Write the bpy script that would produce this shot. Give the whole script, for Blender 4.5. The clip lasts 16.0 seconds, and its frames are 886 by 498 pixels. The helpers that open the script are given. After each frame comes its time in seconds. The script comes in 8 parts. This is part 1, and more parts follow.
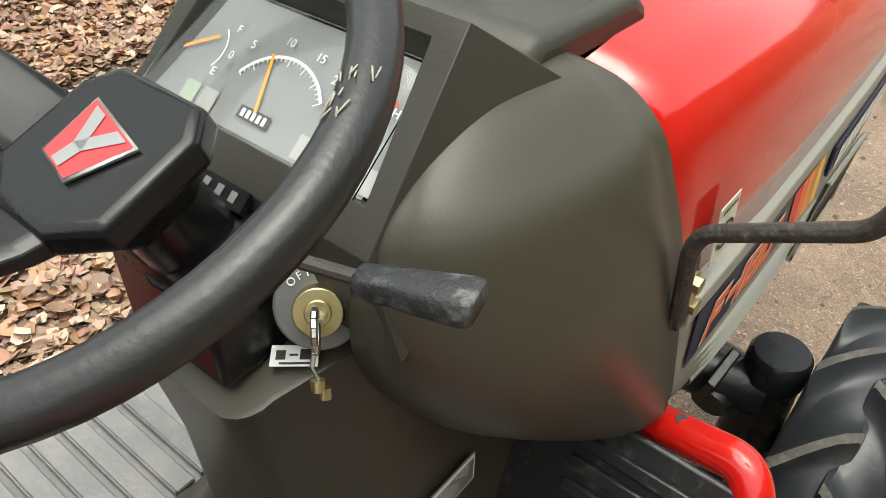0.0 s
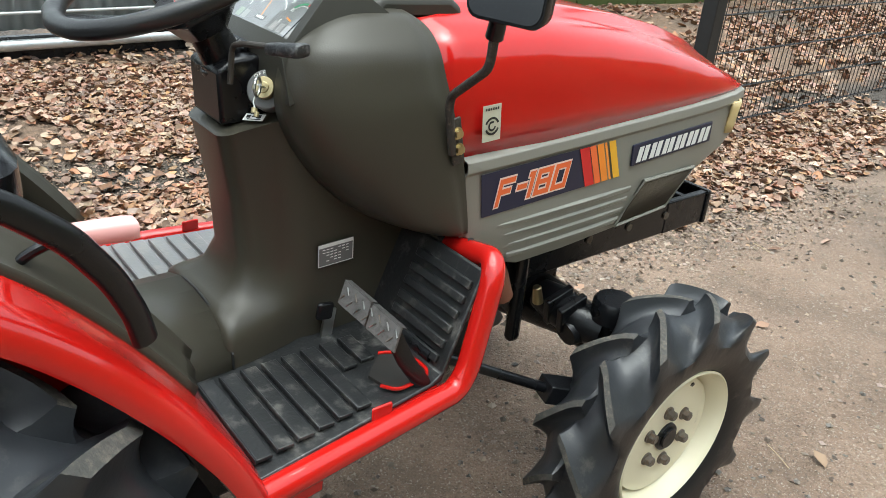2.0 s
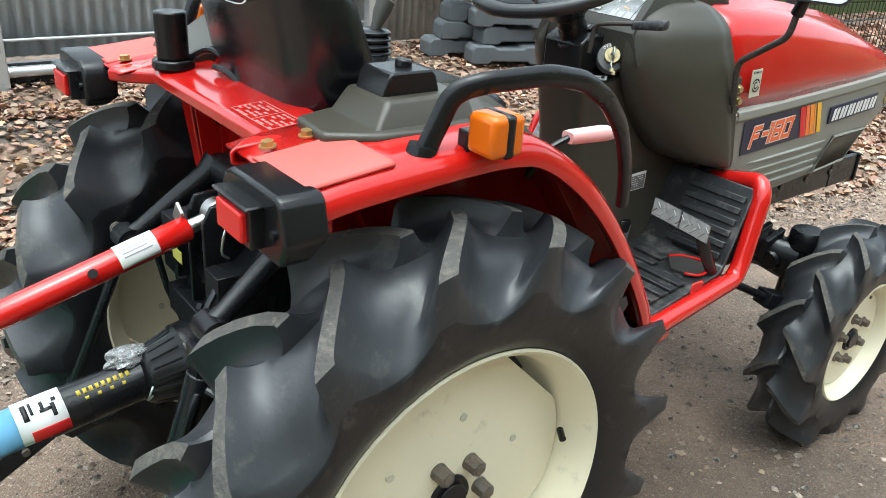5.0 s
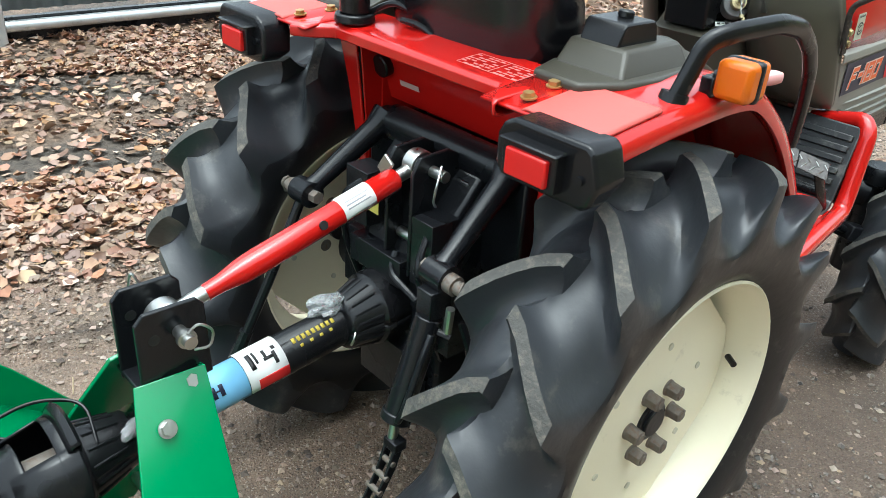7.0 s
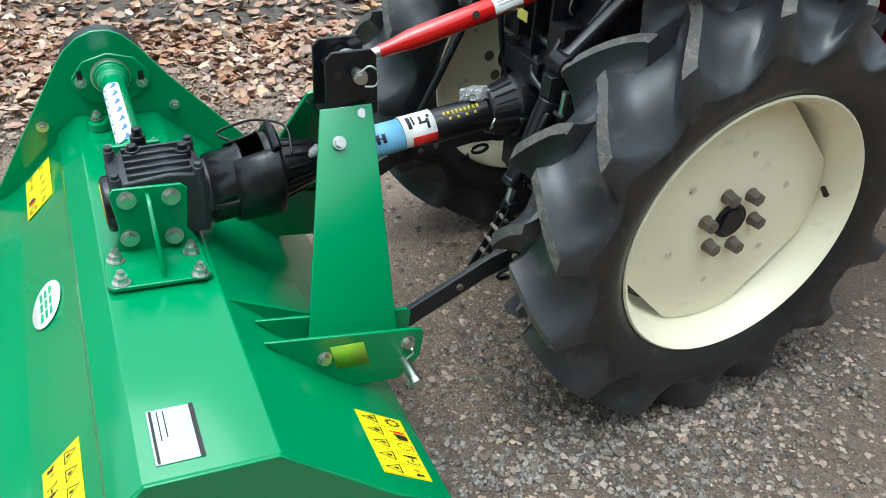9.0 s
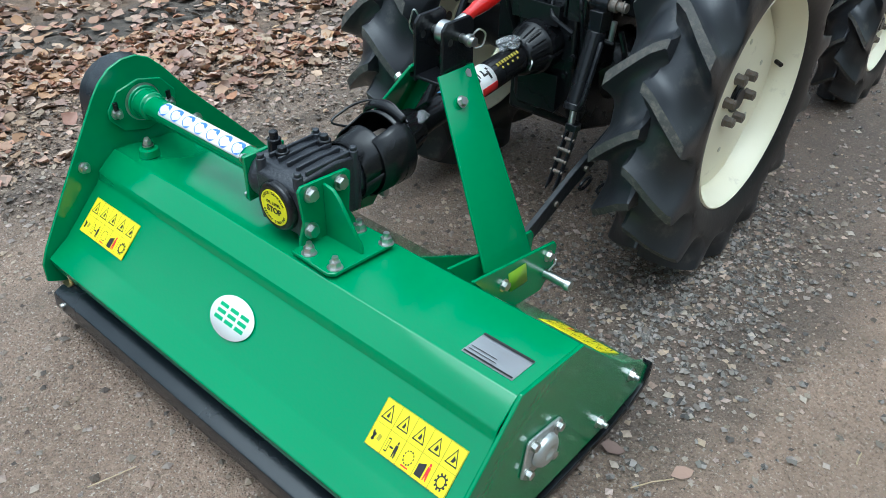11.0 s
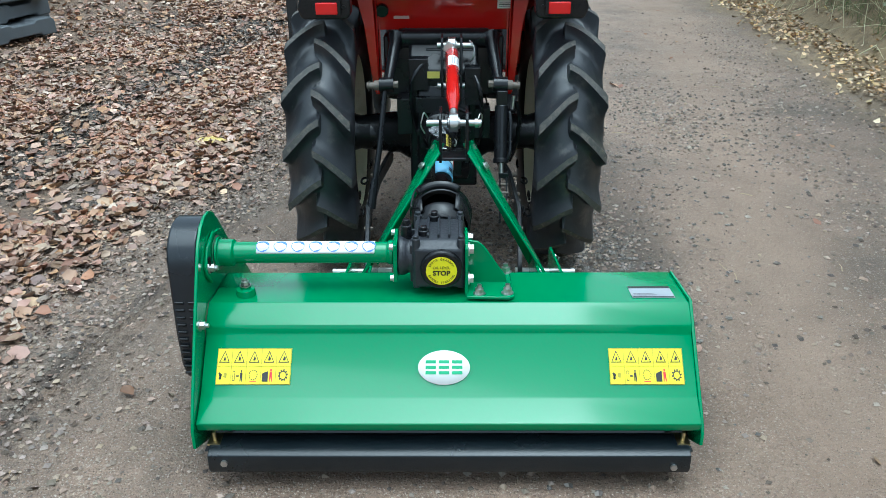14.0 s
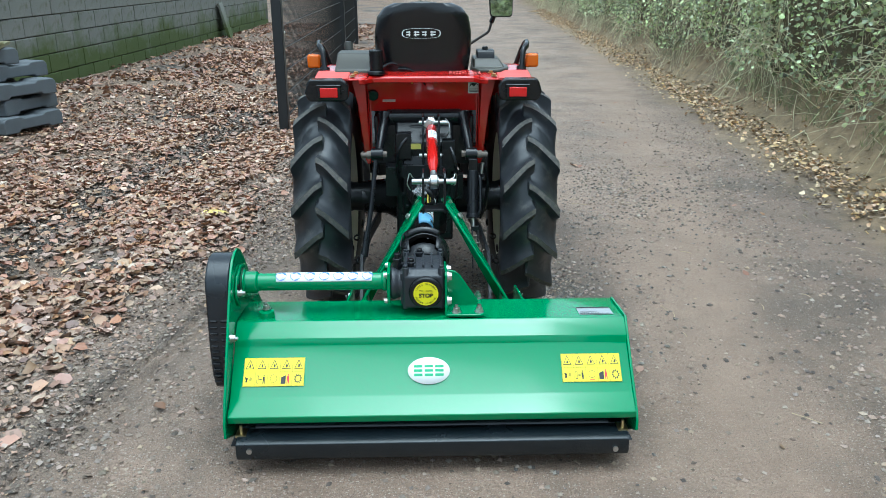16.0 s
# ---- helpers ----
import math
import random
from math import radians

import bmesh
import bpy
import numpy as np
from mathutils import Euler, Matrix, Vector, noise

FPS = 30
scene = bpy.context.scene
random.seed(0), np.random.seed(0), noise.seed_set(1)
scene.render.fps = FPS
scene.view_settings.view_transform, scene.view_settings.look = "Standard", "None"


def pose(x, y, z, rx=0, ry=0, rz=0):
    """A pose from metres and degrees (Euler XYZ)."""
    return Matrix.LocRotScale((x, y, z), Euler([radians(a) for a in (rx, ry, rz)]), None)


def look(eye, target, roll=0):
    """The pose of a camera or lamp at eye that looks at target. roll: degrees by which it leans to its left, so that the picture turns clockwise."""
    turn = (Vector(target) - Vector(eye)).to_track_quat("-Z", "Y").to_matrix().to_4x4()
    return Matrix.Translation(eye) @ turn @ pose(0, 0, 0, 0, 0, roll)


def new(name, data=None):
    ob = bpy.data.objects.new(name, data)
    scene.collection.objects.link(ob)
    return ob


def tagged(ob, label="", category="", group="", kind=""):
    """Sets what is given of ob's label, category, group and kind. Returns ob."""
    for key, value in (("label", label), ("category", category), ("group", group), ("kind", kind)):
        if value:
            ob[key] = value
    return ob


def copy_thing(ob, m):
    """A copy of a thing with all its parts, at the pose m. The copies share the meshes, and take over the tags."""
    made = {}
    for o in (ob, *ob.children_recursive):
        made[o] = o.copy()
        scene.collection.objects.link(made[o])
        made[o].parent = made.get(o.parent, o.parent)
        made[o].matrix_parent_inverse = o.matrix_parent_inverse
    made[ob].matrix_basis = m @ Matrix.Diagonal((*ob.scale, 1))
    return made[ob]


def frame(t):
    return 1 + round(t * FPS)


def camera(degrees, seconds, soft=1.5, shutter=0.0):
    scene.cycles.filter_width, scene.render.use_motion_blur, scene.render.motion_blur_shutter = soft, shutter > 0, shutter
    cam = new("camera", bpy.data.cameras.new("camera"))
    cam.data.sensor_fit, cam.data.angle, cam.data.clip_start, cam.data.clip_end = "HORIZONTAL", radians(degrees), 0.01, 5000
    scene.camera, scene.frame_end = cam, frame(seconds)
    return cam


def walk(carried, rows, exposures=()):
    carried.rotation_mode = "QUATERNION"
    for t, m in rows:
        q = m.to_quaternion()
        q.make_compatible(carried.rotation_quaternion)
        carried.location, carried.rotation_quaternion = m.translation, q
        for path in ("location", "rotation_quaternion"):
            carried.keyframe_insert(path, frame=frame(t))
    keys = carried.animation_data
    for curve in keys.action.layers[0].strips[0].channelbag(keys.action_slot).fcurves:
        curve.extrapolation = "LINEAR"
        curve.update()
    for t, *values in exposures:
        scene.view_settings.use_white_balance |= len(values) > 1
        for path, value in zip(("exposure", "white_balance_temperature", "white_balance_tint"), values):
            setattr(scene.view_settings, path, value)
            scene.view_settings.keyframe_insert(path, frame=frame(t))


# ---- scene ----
cam = camera(58.9, 16.0, soft=0.85)
EXPOSURES = [(0, 1.38, 6800, 1), (2, 1.38, 6100, 0), (4.7, 1.55, 5900, -1), (7, 1.55, 5800, -2), (9.5, 1.25, 5600, -1), (12, 0.92, 5200, -4), (16, 1.05, 5200, -6)]
PATH = [
    (0, (0.361, 0.425, 1.321), (-0.597, 1.643, 0.057), 1.8),
    (0.5, (0.522, 0.405, 1.321), (-0.621, 1.603, 0.199), 2.8),
    (1, (0.726, 0.314, 1.315), (-0.525, 1.518, 0.324), 3.5),
    (1.5, (0.927, 0.216, 1.3), (-0.375, 1.418, 0.373), 4.8),
    (2, (1.104, 0.159, 1.304), (-0.267, 1.305, 0.408), 4.9),
    (2.5, (1.258, 0.098, 1.316), (-0.17, 1.193, 0.444), 4.6),
    (3, (1.336, -0.005, 1.322), (-0.15, 1.038, 0.483), 4.3),
    (3.5, (1.387, -0.218, 1.315), (-0.112, 0.832, 0.508), 4.9),
    (4, (1.35, -0.376, 1.294), (-0.131, 0.694, 0.479), 5.1),
    (4.5, (1.212, -0.507, 1.276), (-0.236, 0.597, 0.447), 4.7),
    (4.7, (1.177, -0.546, 1.275), (-0.254, 0.577, 0.444), 4.4),
    (6.8, (0.923, -0.948, 1.287), (-0.336, 0.298, 0.358), 3.9),
    (7, (0.922, -0.954, 1.273), (-0.349, 0.265, 0.325), 4.1),
    (7.5, (0.955, -0.965, 1.255), (-0.363, 0.162, 0.258), 4.7),
    (8, (1.068, -0.977, 1.226), (-0.319, 0.018, 0.184), 5.0),
    (8.5, (1.242, -0.998, 1.207), (-0.217, -0.176, 0.113), 4.4),
    (9, (1.335, -1.054, 1.209), (-0.133, -0.309, 0.074), 3.9),
    (9.5, (1.393, -1.212, 1.217), (-0.044, -0.446, 0.056), 3.4),
    (9.7, (1.397, -1.285, 1.229), (-0.003, -0.46, 0.063), 3.4),
    (11.8, (0.656, -2.002, 1.267), (-0.074, -0.557, 0.093), -0.5),
    (12, (0.553, -2.018, 1.283), (-0.079, -0.528, 0.108), -0.7),
    (12.5, (0.304, -2.109, 1.289), (-0.062, -0.516, 0.135), -1.0),
    (13, (0.148, -2.271, 1.319), (-0.035, -0.592, 0.246), -1.4),
    (13.5, (0.105, -2.509, 1.328), (0.014, -0.762, 0.358), -1.2),
    (14, (0.017, -2.734, 1.325), (0.002, -0.943, 0.435), -0.3),
    (14.5, (-0.049, -2.956, 1.345), (-0.028, -1.133, 0.523), -0.1),
    (15, (-0.008, -3.119, 1.355), (0.011, -1.267, 0.6), -0.1),
    (15.5, (0.015, -3.227, 1.361), (0.039, -1.355, 0.657), -0.1),
    (16, (-0.006, -3.238, 1.357), (0.043, -1.356, 0.683), -0.1),
]
walk(cam, [(t, look(eye, target, roll)) for t, eye, target, roll in PATH], EXPOSURES)

# ---- world and sun: overcast daylight ----
world = bpy.data.worlds.new("overcast_sky")
scene.world = world
world.use_nodes = True
wn = world.node_tree.nodes
sky = wn.new("ShaderNodeTexSky")
sky.sky_type = "NISHITA"
sky.sun_disc = False
sky.sun_elevation, sky.sun_rotation = radians(80), radians(120)
sky.air_density, sky.dust_density, sky.ozone_density = 1.0, 4.0, 1.0
soft_sky = wn.new("ShaderNodeHueSaturation")
soft_sky.inputs["Saturation"].default_value = 0.22
world.node_tree.links.new(sky.outputs[0], soft_sky.inputs["Color"])
world.node_tree.links.new(soft_sky.outputs[0], wn["Background"].inputs["Color"])
wn["Background"].inputs["Strength"].default_value = 0.15
sun = new("sun", bpy.data.lights.new("sun", "SUN"))
sun.data.energy, sun.data.angle, sun.data.color = 0.9, radians(55), (1.0, 0.97, 0.93)
sun.matrix_world = look((-1.2, -1.0, 5.5), (0, 0, 0))


# ---- materials ----
def mk(name, color, rough=0.5, metal=0.0, vary=0.15, scale=6.0, bump=0.1, fine=80.0, coat=0.0, dirt=None, dirt_amount=0.0, rough_vary=0.12, per_piece=0.0):
    m = bpy.data.materials.new(name)
    m.use_nodes = True
    n, l = m.node_tree.nodes, m.node_tree.links
    b = n["Principled BSDF"]
    tc = n.new("ShaderNodeTexCoord")
    n1, n2 = n.new("ShaderNodeTexNoise"), n.new("ShaderNodeTexNoise")
    for t, s, d in ((n1, scale, 5.0), (n2, fine, 4.0)):
        t.inputs["Scale"].default_value, t.inputs["Detail"].default_value = s, d
        l.new(tc.outputs["Object"], t.inputs["Vector"])
    mix = n.new("ShaderNodeMix")
    mix.data_type = "RGBA"
    lo = tuple(max(0.0, c * (1 - vary)) for c in color)
    hi = tuple(min(1.0, c * (1 + vary)) for c in color)
    mix.inputs[6].default_value, mix.inputs[7].default_value = (*lo, 1), (*hi, 1)
    l.new(n1.outputs[0], mix.inputs[0])
    out = mix.outputs[2]
    if dirt_amount > 0:
        ramp = n.new("ShaderNodeValToRGB")
        ramp.color_ramp.elements[0].position = 0.62 - dirt_amount * 0.35
        ramp.color_ramp.elements[1].position = 0.8 - dirt_amount * 0.2
        n3 = n.new("ShaderNodeTexNoise")
        n3.inputs["Scale"].default_value, n3.inputs["Detail"].default_value, n3.inputs["Roughness"].default_value = scale * 2.3, 8.0, 0.7
        l.new(tc.outputs["Object"], n3.inputs["Vector"])
        l.new(n3.outputs[0], ramp.inputs[0])
        mix2 = n.new("ShaderNodeMix")
        mix2.data_type = "RGBA"
        mix2.inputs[7].default_value = (*dirt, 1)
        l.new(ramp.outputs[0], mix2.inputs[0])
        l.new(out, mix2.inputs[6])
        out = mix2.outputs[2]
    if per_piece > 0:
        geo, hsv = n.new("ShaderNodeNewGeometry"), n.new("ShaderNodeHueSaturation")
        mr = n.new("ShaderNodeMapRange")
        mr.inputs[3].default_value, mr.inputs[4].default_value = 1 - per_piece, 1 + per_piece
        l.new(geo.outputs["Random Per Island"], mr.inputs[0])
        l.new(mr.outputs[0], hsv.inputs["Value"])
        for sock, step, lo_, hi_ in (("Hue", 7.3, 0.482, 0.514), ("Saturation", 13.7, 0.72, 1.18)):
            mul, fr, span = n.new("ShaderNodeMath"), n.new("ShaderNodeMath"), n.new("ShaderNodeMapRange")
            mul.operation, fr.operation = "MULTIPLY", "FRACT"
            mul.inputs[1].default_value = step
            span.inputs[3].default_value, span.inputs[4].default_value = lo_, hi_
            l.new(geo.outputs["Random Per Island"], mul.inputs[0])
            l.new(mul.outputs[0], fr.inputs[0])
            l.new(fr.outputs[0], span.inputs[0])
            l.new(span.outputs[0], hsv.inputs[sock])
        l.new(out, hsv.inputs["Color"])
        out = hsv.outputs[0]
    l.new(out, b.inputs["Base Color"])
    rr = n.new("ShaderNodeMapRange")
    rr.inputs[3].default_value, rr.inputs[4].default_value = max(0.02, rough - rough_vary), min(1.0, rough + rough_vary)
    l.new(n1.outputs[0], rr.inputs[0])
    l.new(rr.outputs[0], b.inputs["Roughness"])
    b.inputs["Metallic"].default_value = metal
    b.inputs["Coat Weight"].default_value = coat
    b.inputs["Coat Roughness"].default_value = 0.08
    if bump > 0:
        bn = n.new("ShaderNodeBump")
        bn.inputs["Strength"].default_value, bn.inputs["Distance"].default_value = bump, 0.004
        l.new(n2.outputs[0], bn.inputs["Height"])
        l.new(bn.outputs[0], b.inputs["Normal"])
    return m


RED = mk("red_paint", (0.475, 0.0085, 0.0065), 0.17, vary=0.06, bump=0.015, fine=160, coat=0.7, rough_vary=0.04)
RED.node_tree.nodes["Principled BSDF"].inputs["Specular IOR Level"].default_value = 0.30
RED_FADED = mk("faded_red_paint", (0.60, 0.09, 0.075), 0.6, vary=0.08, bump=0.05)
RED_PLASTIC = mk("red_plastic", (0.45, 0.01, 0.01), 0.3, vary=0.05, bump=0.0)
GREY = mk("olive_grey_plastic", (0.046, 0.0418, 0.0315), 0.35, vary=0.07, bump=0.06, fine=400, rough_vary=0.05)
GREY_TRIM = mk("light_grey_paint", (0.235, 0.228, 0.20), 0.45, vary=0.08, bump=0.06, fine=300)
DASH = mk("dash_plastic", (0.039, 0.037, 0.0305), 0.40, vary=0.06, bump=0.08, fine=600, rough_vary=0.06)
BLACK = mk("black_paint", (0.007, 0.0075, 0.009), 0.27, vary=0.3, bump=0.12, fine=120, rough_vary=0.1)
BLACK_PLASTIC = mk("black_plastic", (0.0075, 0.0075, 0.0085), 0.25, vary=0.2, bump=0.05, fine=300)
SLATE = mk("dark_slate_paint", (0.008, 0.012, 0.015), 0.25, vary=0.15, bump=0.05)
# Same rubber as the sidewall; paler blue-grey base holds sky reflection, under dust.
SKYLIT_TREAD = mk("dusty_skylit_tread", (0.024, 0.026, 0.030), 0.40, vary=0.35, scale=7, bump=0.15, fine=70, rough_vary=0.12, dirt=(0.085, 0.080, 0.072), dirt_amount=0.16)
# Sidewall base set darker than the tread to put its shade into colour.
RUBBER = mk("tyre_rubber", (0.009, 0.0096, 0.011), 0.40, vary=0.3, scale=9, bump=0.12, fine=70, rough_vary=0.12, dirt=(0.07, 0.066, 0.06), dirt_amount=0.10)
LUGTOP = mk("worn_lug_rubber", (0.060, 0.057, 0.052), 0.8, vary=0.35, scale=30, bump=0.5, fine=140, dirt=(0.16, 0.14, 0.11), dirt_amount=0.35)
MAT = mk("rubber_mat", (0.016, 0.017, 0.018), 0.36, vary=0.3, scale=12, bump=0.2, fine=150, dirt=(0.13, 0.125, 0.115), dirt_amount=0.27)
# Left mat: mostly dust grey, with some sky sheen put into the base colour.
DUSTY_SHEEN_MAT = mk("dusty_sheen_mat", (0.165, 0.165, 0.168), 0.34, vary=0.35, scale=14, bump=0.2, fine=150, dirt=(0.22, 0.205, 0.19), dirt_amount=0.4)
CREAM = mk("cream_wheel_paint", (0.82, 0.765, 0.58), 0.4, vary=0.05, bump=0.05, fine=60, dirt=(0.5, 0.45, 0.34), dirt_amount=0.04)
GREEN = mk("green_paint", (0.005, 0.200, 0.065), 0.22, vary=0.08, scale=3, bump=0.03, fine=90, coat=0.35, rough_vary=0.08)
STEEL = mk("zinc_steel", (0.55, 0.55, 0.53), 0.33, 1.0, vary=0.15, scale=40, bump=0.1, fine=200)
RUSTY = mk("rusty_steel", (0.16, 0.14, 0.12), 0.6, 0.4, vary=0.3, scale=60, bump=0.4, fine=200, dirt=(0.14, 0.075, 0.04), dirt_amount=0.4)
BRASS = mk("brass", (0.55, 0.46, 0.26), 0.35, 1.0, vary=0.15, scale=60, bump=0.1)
ALU = mk("aluminium_plate", (0.60, 0.61, 0.62), 0.30, 0.85, vary=0.06, bump=0.05)
WHITE = mk("white_print", (0.80, 0.80, 0.78), 0.5, vary=0.03, bump=0.0)
CREAMLAB = mk("cream_sticker", (0.55, 0.53, 0.42), 0.5, vary=0.05, bump=0.0)
YELLOW = mk("yellow_sticker", (0.84, 0.74, 0.0), 0.42, vary=0.04, bump=0.0)
INK = mk("black_ink", (0.012, 0.012, 0.012), 0.5, vary=0.05, bump=0.0)
NAVY = mk("navy_print", (0.016, 0.018, 0.045), 0.4, vary=0.05, bump=0.0)
ORANGE = mk("orange_print", (0.85, 0.16, 0.04), 0.45, vary=0.04, bump=0.0)
AMBERP = mk("amber_print", (0.85, 0.45, 0.03), 0.45, vary=0.04, bump=0.0)
PINKW = mk("pale_pink_print", (0.85, 0.66, 0.60), 0.45, vary=0.04, bump=0.0)
BLUEP = mk("blue_print", (0.06, 0.17, 0.55), 0.45, vary=0.05, bump=0.0)
SKYBLUE = mk("pale_blue_film", (0.22, 0.50, 0.75), 0.35, vary=0.1, bump=0.0)
PRINTRED = mk("red_print", (0.62, 0.02, 0.02), 0.45, vary=0.04, bump=0.0)
PRINTGREEN = mk("green_print", (0.02, 0.32, 0.12), 0.45, vary=0.04, bump=0.0)
PINK = mk("pink_grip", (0.72, 0.38, 0.36), 0.55, vary=0.1, bump=0.05)
TAN = mk("brown_hose", (0.25, 0.10, 0.06), 0.6, vary=0.2, bump=0.1)
SEAT = mk("black_seat_vinyl", (0.007, 0.007, 0.0085), 0.19, vary=0.2, bump=0.12, fine=250)
FILM = mk("crumpled_clear_film", (0.78, 0.79, 0.80), 0.16, vary=0.15, scale=50, bump=0.4, fine=90)
FILM.node_tree.nodes["Principled BSDF"].inputs["Transmission Weight"].default_value = 0.75

for dull in (BLACK, BLACK_PLASTIC, DASH, GREY):
    dull.node_tree.nodes["Principled BSDF"].inputs["Specular IOR Level"].default_value = 0.36


def glassy(name, color, rough, trans):
    m = mk(name, color, rough, vary=0.03, bump=0.0, rough_vary=0.02)
    m.node_tree.nodes["Principled BSDF"].inputs["Transmission Weight"].default_value = trans
    return m


AMBER = glassy("amber_lens", (0.92, 0.19, 0.006), 0.2, 0.35)
REDLENS = glassy("red_lens", (0.75, 0.012, 0.012), 0.2, 0.25)
HEADLENS = glassy("headlamp_lens", (0.9, 0.72, 0.38), 0.15, 0.4)
GLASS = glassy("gauge_glass", (1, 1, 1), 0.04, 1.0)
MIRROR = mk("mirror_glass", (0.82, 0.84, 0.84), 0.03, 1.0, vary=0.0, bump=0.0, rough_vary=0.01)
GAUGE = mk("gauge_face", (0.20, 0.21, 0.215), 0.55, vary=0.1, scale=10, bump=0.0)


# ---- building tools ----
def thing(name, label, category, group="", kind="", at=(0, 0, 0)):
    ob = new(name)
    ob.empty_display_size = 0.1
    ob.location = at
    return tagged(ob, label, category, group, kind)


def part(name, bm, material, parent=None, label="", solid=0.0, bev=0.0, segs=2, angle=35, offset=0.0):
    bmesh.ops.recalc_face_normals(bm, faces=bm.faces)
    me = bpy.data.meshes.new(name)
    bm.to_mesh(me)
    bm.free()
    mats = material if isinstance(material, (list, tuple)) else [material]
    for m in mats:
        me.materials.append(m)
    me.polygons.foreach_set("use_smooth", [True] * len(me.polygons))
    me.set_sharp_from_angle(angle=radians(angle))
    ob = new(name, me)
    if parent is not None:
        ob.parent = parent
        up = parent
        while up is not None:
            ob.location -= up.location
            up = up.parent
    if label:
        ob["label"] = label
    if solid:
        s = ob.modifiers.new("thickness", "SOLIDIFY")
        s.thickness, s.offset = solid, offset
    if bev:
        b = ob.modifiers.new("edges", "BEVEL")
        b.width, b.segments, b.limit_method, b.angle_limit = bev, segs, "ANGLE", radians(30)
        b.harden_normals = False
    return ob


def BM():
    return bmesh.new()


def box(bm, c, s, rot=None, mi=0):
    m = Matrix.Translation(c) @ (rot.to_matrix().to_4x4() if rot else Matrix()) @ Matrix.Diagonal((*s, 1))
    r = bmesh.ops.create_cube(bm, size=1.0, matrix=m)
    for f in {f for v in r["verts"] for f in v.link_faces}:
        f.material_index = mi
    return r["verts"]


def turn_to(d):
    return Vector(d).to_track_quat("Z", "Y").to_matrix().to_4x4()


def cyl(bm, p, q, r, r2=None, n=16, mi=0):
    p, q = Vector(p), Vector(q)
    m = Matrix.Translation((p + q) / 2) @ turn_to(q - p)
    res = bmesh.ops.create_cone(bm, cap_ends=True, segments=n, radius1=r, radius2=r if r2 is None else r2, depth=(q - p).length, matrix=m)
    for f in {f for v in res["verts"] for f in v.link_faces}:
        f.material_index = mi
    return res["verts"]


def ring_loft(bm, rings, cap=True, loop=True, mi=0):
    rows = [[bm.verts.new(p) for p in ring] for ring in rings]
    n = len(rows[0])
    for a, b in zip(rows, rows[1:]):
        for i in range(n if loop else n - 1):
            j = (i + 1) % n
            bm.faces.new((a[i], a[j], b[j], b[i])).material_index = mi
    if cap and loop:
        bm.faces.new(rows[0][::-1]).material_index = mi
        bm.faces.new(rows[-1]).material_index = mi
    return rows


def rounded(pts, r, n=5):
    pts = [Vector(p) for p in pts]
    out = [pts[0]]
    for a, b, c in zip(pts, pts[1:], pts[2:]):
        k = min(r, (a - b).length * 0.48, (c - b).length * 0.48)
        p, q = b + (a - b).normalized() * k, b + (c - b).normalized() * k
        out += [p * (1 - t) ** 2 + b * 2 * t * (1 - t) + q * t * t for t in (i / n for i in range(n + 1))]
    return out + [pts[-1]]


def tube(bm, pts, r, n=10, corner=0.0, mi=0, flat=None, cap=True):
    pts = rounded(pts, corner) if corner else [Vector(p) for p in pts]
    rings, up = [], Vector((0.02, 0.03, 1)).normalized()
    for i, p in enumerate(pts):
        d = (pts[min(i + 1, len(pts) - 1)] - pts[max(i - 1, 0)]).normalized()
        side = d.cross(up)
        side = side.normalized() if side.length > 0.05 else Vector((1, 0, 0))
        over = side.cross(d).normalized()
        rr = r[i] if isinstance(r, (list, tuple)) else r
        a, b = (rr, rr) if flat is None else flat
        rings.append([p + side * a * math.cos(t) + over * b * math.sin(t) for t in (2 * math.pi * k / n for k in range(n))])
    ring_loft(bm, rings, cap, mi=mi)


def lathe(bm, prof, center, n=32, axis="x", mi=0, close=False):
    """prof: (along the axis, radius)."""
    rings = []
    for u, r in prof:
        ring = []
        for k in range(n):
            t = 2 * math.pi * k / n
            c, s = r * math.cos(t), r * math.sin(t)
            ring.append({"x": (center[0] + u, center[1] + c, center[2] + s), "y": (center[0] + c, center[1] + u, center[2] + s), "z": (center[0] + c, center[1] + s, center[2] + u)}[axis])
        rings.append(ring)
    if close:
        rings.append(rings[0])
        rows = [[bm.verts.new(p) for p in ring] for ring in rings[:-1]]
        rows.append(rows[0])
        for a, b in zip(rows, rows[1:]):
            for i in range(n):
                j = (i + 1) % n
                bm.faces.new((a[i], a[j], b[j], b[i])).material_index = mi
    else:
        ring_loft(bm, rings, True, mi=mi)


def prism(bm, pts, a, b, axis="x", mi=0):
    """A flat outline of (u, v), made thick along an axis from a to b."""
    def at(u, v, w):
        return {"x": (w, u, v), "y": (u, w, v), "z": (u, v, w)}[axis]
    lo, hi = [bm.verts.new(at(u, v, a)) for u, v in pts], [bm.verts.new(at(u, v, b)) for u, v in pts]
    n = len(pts)
    fs = [bm.faces.new(lo[::-1]), bm.faces.new(hi)]
    fs += [bm.faces.new((lo[i], lo[(i + 1) % n], hi[(i + 1) % n], hi[i])) for i in range(n)]
    for f in fs:
        f.material_index = mi


def grid(bm, rows, mi=0):
    vs = [[bm.verts.new(p) for p in row] for row in rows]
    for a, b in zip(vs, vs[1:]):
        for i in range(len(a) - 1):
            bm.faces.new((a[i], a[i + 1], b[i + 1], b[i])).material_index = mi
    return vs


